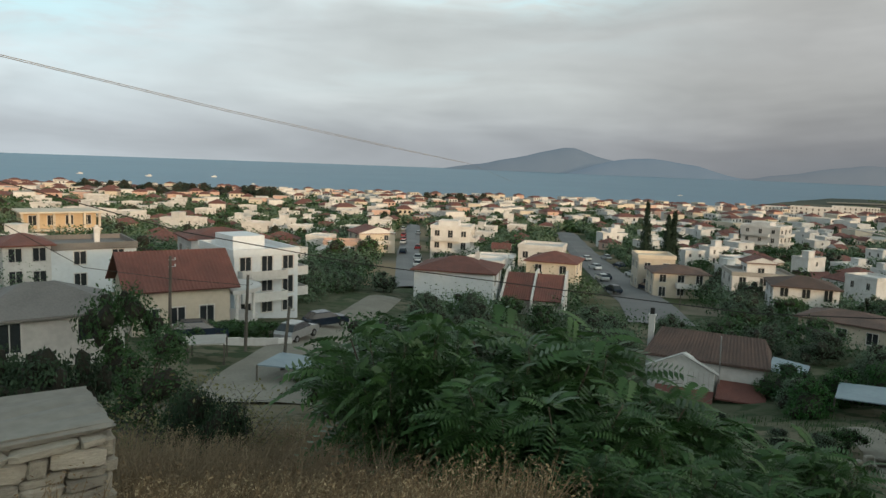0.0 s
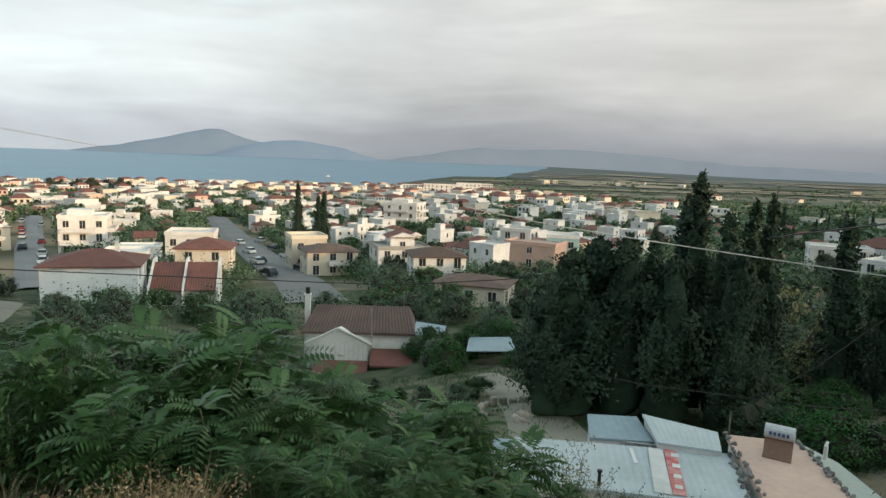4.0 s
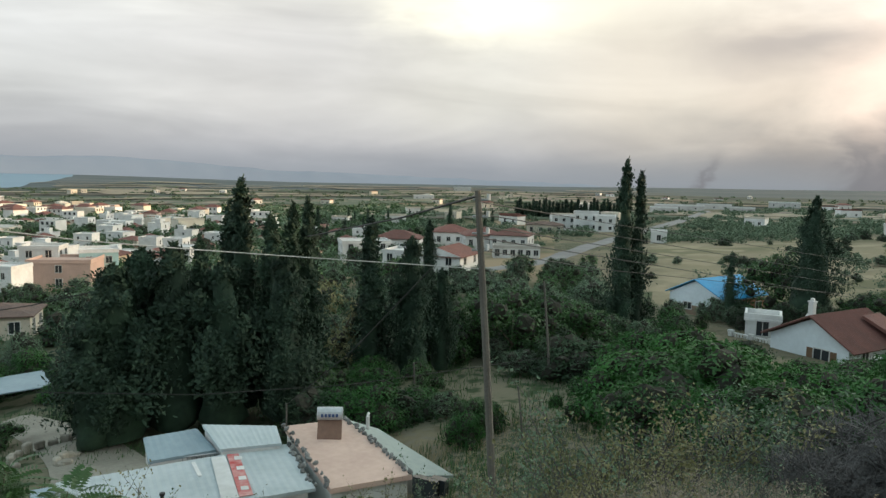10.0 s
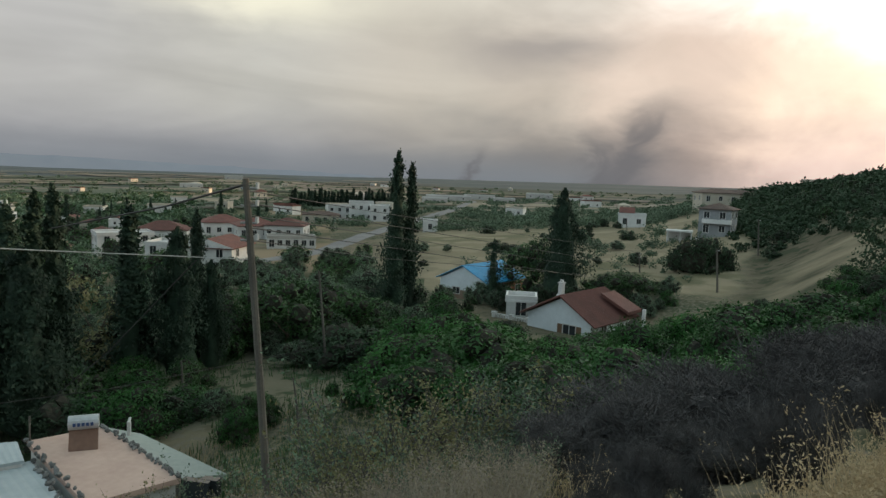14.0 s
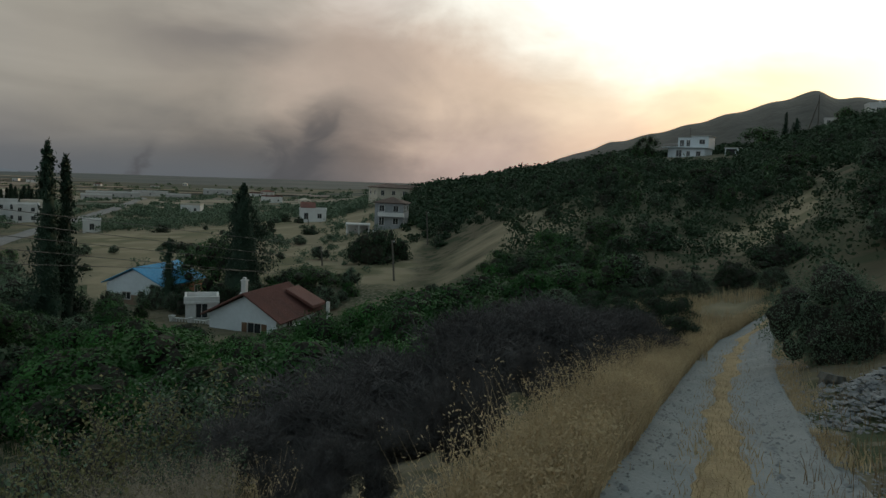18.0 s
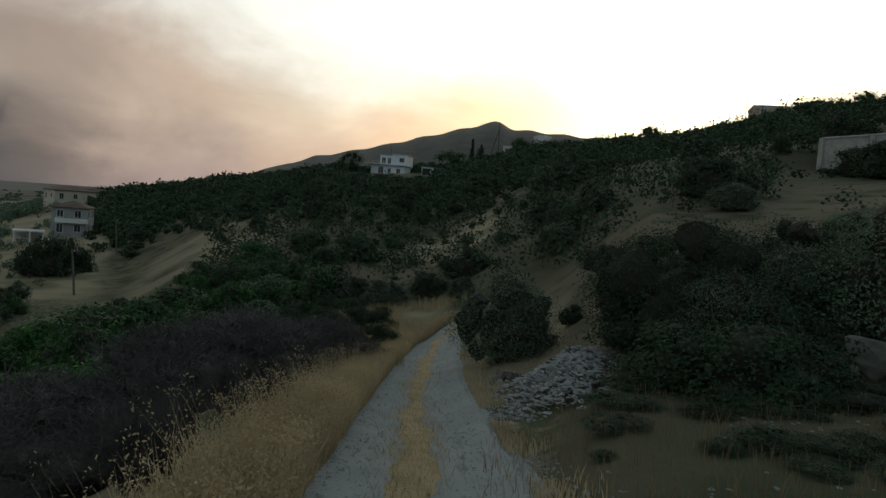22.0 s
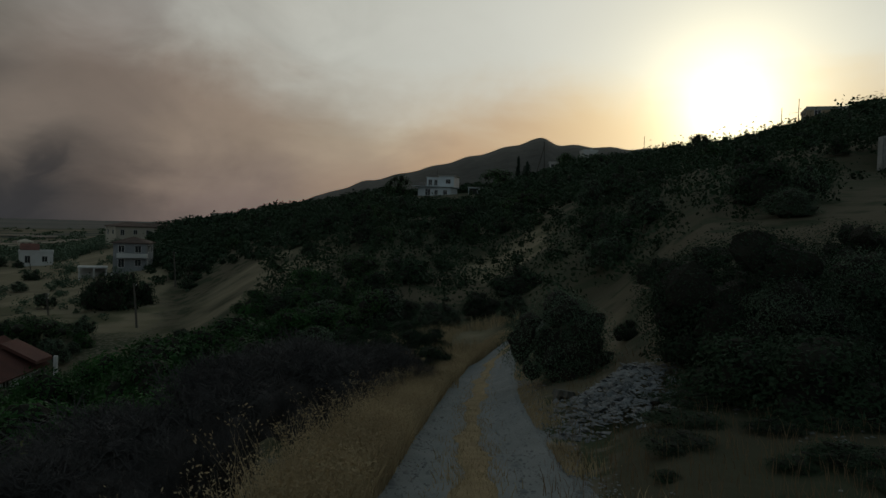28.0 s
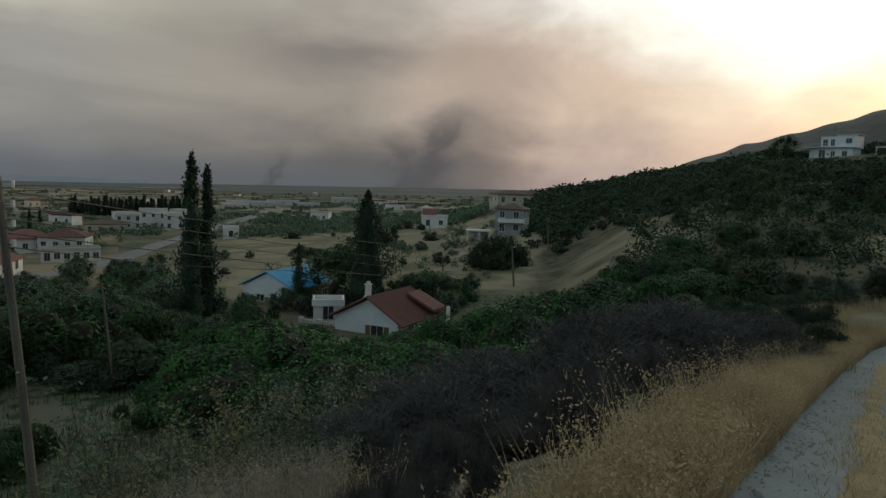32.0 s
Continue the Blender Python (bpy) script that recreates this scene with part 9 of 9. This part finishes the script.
def stones():
    rr = random.Random(17)
    slate = mat("blue_grey_slate", (0.19, 0.205, 0.218), (0.09, 0.098, 0.106), rough=0.7, grain=7, patch=1.5, bump=0.5, vary=0.35)
    kinds = [rock_mesh("stone", rr, slate, 0.4) for i in range(7)]
    heap = tagged(new("rubble_heap"), "heap of broken grey schist slabs on the bank", "rubble")
    n = 0
    while n < 300:
        az, r = rr.gauss(140.8, 2.4), rr.gauss(11.4, 1.3)
        if not (136.3 < az < 145.5 and 9.2 < r < 14.2):
            continue
        p = at(az, r)
        s = rr.uniform(0.025, 0.05) if rr.random() < 0.88 else rr.uniform(0.05, 0.085)
        p.z += s * 0.15 + max(0, 0.55 - 0.10 * abs(az - 141.5) - 0.14 * abs(r - 12.0)) * rr.uniform(0.5, 1.0)
        shared("stone", kinds[n % 7], heap, Matrix.LocRotScale(p, Euler((rr.uniform(-0.6, 0.6), rr.uniform(-0.6, 0.6), rr.uniform(0, 6))), (s * 1.8, s * 1.1, s * 0.7)))
        n += 1
    # gravel of the ruts
    rng = np.random.default_rng(3)
    V, F = [], []
    base = np.array([(1, 0, 0), (-1, 0, 0), (0, 1, 0), (0, -1, 0), (0, 0, 1)], float)
    tri = np.array([(0, 2, 4), (2, 1, 4), (1, 3, 4), (3, 0, 4)])
    for i in range(9000):
        s = 2.5 + 28 * rng.random() ** 1.5
        u = rng.choice((-1, 1)) * (rng.uniform(0.15, 1.1) if rng.random() < 0.6 else rng.normal(1.1, 0.13))
        x, y = along(s, u)
        k = rng.uniform(0.006, 0.02) * (1 if rng.random() < 0.95 else 2.4)
        z = ground(x, y) + 0.03 + 0.0022 * math.hypot(x, y)
        a = rng.uniform(0, 6.28)
        q = base * np.array([k * rng.uniform(0.8, 1.5), k, k * 0.7])
        q = np.column_stack([q[:, 0] * math.cos(a) - q[:, 1] * math.sin(a), q[:, 0] * math.sin(a) + q[:, 1] * math.cos(a), q[:, 2]]) + np.array([x, y, z])
        F += (tri + len(V) * 5).tolist()
        V.append(q)
    tagged(mesh_ob("gravel", np.vstack(V), np.array(F), mat("loose_gravel", (0.27, 0.285, 0.295), (0.16, 0.17, 0.178), rough=0.9, grain=20, patch=6, bump=0)), "loose grey gravel and stones in the ruts", "gravel", kind="stuff")
    V, F = [], []
    for i in range(1500):
        az, r = rng.normal(141.0, 2.3), rng.normal(11.5, 1.2)
        if not (136.2 < az < 146 and 9.2 < r < 14.4):
            continue
        x, y = r * math.sin(math.radians(az)), r * math.cos(math.radians(az))
        k = rng.uniform(0.02, 0.05)
        a = rng.uniform(0, 6.28)
        q = base * np.array([k * rng.uniform(1.0, 2.0), k, k * 0.4]) + rng.normal(0, k * 0.22, (5, 3))
        up = max(0, 0.55 - 0.10 * abs(az - 141.5) - 0.14 * abs(r - 12.0)) * 0.8
        q = np.column_stack([q[:, 0] * math.cos(a) - q[:, 1] * math.sin(a), q[:, 0] * math.sin(a) + q[:, 1] * math.cos(a), q[:, 2]]) + np.array([x, y, ground(x, y) + up + 0.01])
        F += (tri + len(V) * 5).tolist()
        V.append(q)
    tagged(mesh_ob("slate_chips", np.vstack(V), np.array(F), slate), "small slate chips among the rubble slabs", "stones", kind="stuff")
    V, F = [], []
    for i in range(1300):
        az, r = rng.uniform(136, 176), 4.5 + 10 * rng.random() ** 1.2
        x, y = r * math.sin(math.radians(az)), r * math.cos(math.radians(az))
        if math.sin(x * 1.1) + math.sin(y * 1.4 + 1) + rng.normal(0, 0.8) < 0.2:
            continue
        k = rng.uniform(0.012, 0.035) * (1 if rng.random() < 0.93 else 2.0)
        a = rng.uniform(0, 6.28)
        q = base * np.array([k * rng.uniform(0.8, 1.7), k, k * 0.6]) + rng.normal(0, k * 0.12, (5, 3))
        q = np.column_stack([q[:, 0] * math.cos(a) - q[:, 1] * math.sin(a), q[:, 0] * math.sin(a) + q[:, 1] * math.cos(a), q[:, 2]]) + np.array([x, y, ground(x, y) + 0.008])
        F += (tri + len(V) * 5).tolist()
        V.append(q)
    tagged(mesh_ob("bank_stones", np.vstack(V), np.array(F), ROCK), "broken schist scattered over the bank", "stones", kind="stuff")
    # the outcrop on the bank
    for az, el, r, s in ((162.5, -11.0, 13.2, (0.95, 0.6, 0.6)), (165.5, -11.6, 12.8, (0.8, 0.5, 0.5)), (167.5, -11.2, 13.6, (0.5, 0.4, 0.45)), (160.6, -12.2, 12.4, (0.35, 0.3, 0.25)), (136.9, -12.0, 13.5, (0.3, 0.25, 0.18))):
        p = at(az, r)
        bm = bmesh.new()
        bmesh.ops.create_icosphere(bm, subdivisions=3, radius=1)
        for v in bm.verts:
            k = 0.75 + 0.35 * noise.noise(v.co * 1.4 + Vector((az, r, 0))) + 0.14 * noise.noise(v.co * 4.0)
            v.co = Vector((v.co.x * s[0], v.co.y * s[1], v.co.z * s[2])) * k
        for v in bm.verts:
            # split into layers
            v.co.z = math.floor(v.co.z / 0.11 + 0.5) * 0.11 + v.co.x * 0.12
        me = bpy.data.meshes.new("boulder")
        bm.to_mesh(me)
        bm.free()
        me.materials.append(mat("weathered_outcrop", (0.16, 0.155, 0.14), (0.075, 0.073, 0.066), rough=0.95, grain=6, patch=1.6, bump=0.9, dist=0.05))
        ob = tagged(new("boulder", me), "pale weathered rock outcrop on the bank", "rock", "rocks of the outcrop")
        ob.matrix_basis = pose(p.x, p.y, p.z + s[2] * 0.25, rr.uniform(-10, 10), rr.uniform(-10, 10), rr.uniform(0, 180))


stones()


# ---------------------------------------------------------------- the stone wall beside the viewpoint
def stone_wall():
    rr = random.Random(23)
    root = tagged(new("stone_wall"), "rubble stone wall with a cement cap beside the viewpoint", "wall")
    c = pt(-25.6, -19.6, 5.6)
    top = -1.99
    root.matrix_basis = pose(c.x, c.y, 0, 0, 0, 38)
    # local x runs back along the wall, away from its end; the end face looks along +x
    length, thick, low = 5.0, 0.95, -3.9
    bm = bmesh.new()
    box(bm, -length / 2 - 0.05, thick / 2, low, length, thick - 0.12, top - low - 0.06)
    part("core", bm, MORTAR, root)
    bm = bmesh.new()
    box(bm, -length / 2 + 0.02, thick / 2, top - 0.058, length + 0.1, thick + 0.02, 0.058)
    bmesh.ops.subdivide_edges(bm, edges=[e for e in bm.edges if e.calc_length() > 0.5], cuts=9, use_grid_fill=True)
    bmesh.ops.bevel(bm, geom=[e for e in bm.edges if len(e.link_faces) == 2 and e.calc_face_angle(0) > 1], offset=0.02, segments=2, affect="EDGES")
    for v in bm.verts:
        v.co += Vector((rr.uniform(-0.02, 0.02), rr.uniform(-0.02, 0.02), rr.uniform(-0.012, 0.012)))
    part("cap", bm, mat("old_cement_cap", (0.28, 0.27, 0.24), (0.19, 0.18, 0.16), rough=0.95, grain=9, bump=0.6), root, "rough grey cement cap")
    kinds = []
    for i in range(8):
        bm = bmesh.new()
        box(bm, 0, 0, -0.5, 1, 1, 1)
        bmesh.ops.bevel(bm, geom=list(bm.edges), offset=0.12, segments=1, affect="EDGES")
        for v in bm.verts:
            v.co += Vector((rr.uniform(-0.06, 0.06), rr.uniform(-0.05, 0.05), rr.uniform(-0.07, 0.07)))
        me = bpy.data.meshes.new("stone")
        bm.to_mesh(me)
        bm.free()
        me.materials.append(LIMES)
        kinds.append(me)
    n = 0
    for face in ("front", "end"):
        z = low + 0.05
        while z < top - 0.13:
            hh = min(rr.uniform(0.06, 0.19), top - 0.07 - z)
            x = 0.0
            run = length if face == "front" else thick
            while x < run - 0.06:
                ww = min(rr.uniform(0.12, 0.42), run - x)
                if face == "front":
                    m = Matrix.LocRotScale((-x - ww / 2, 0.02 - rr.uniform(0, 0.03), z + hh / 2), Euler((rr.uniform(-0.06, 0.06), rr.uniform(-0.09, 0.09), rr.uniform(-0.07, 0.07))), (ww * rr.uniform(0.86, 1.0), rr.uniform(0.15, 0.2), hh * rr.uniform(0.8, 1.0)))
                else:
                    m = Matrix.LocRotScale((-0.03 + rr.uniform(0, 0.03), x + ww / 2, z + hh / 2), Euler((rr.uniform(-0.09, 0.09), rr.uniform(-0.06, 0.06), rr.uniform(-0.07, 0.07))), (rr.uniform(0.15, 0.2), ww * rr.uniform(0.86, 1.0), hh * rr.uniform(0.8, 1.0)))
                shared("stone", kinds[n % 8], root, m)
                n += 1
                x += ww
            z += hh


stone_wall()
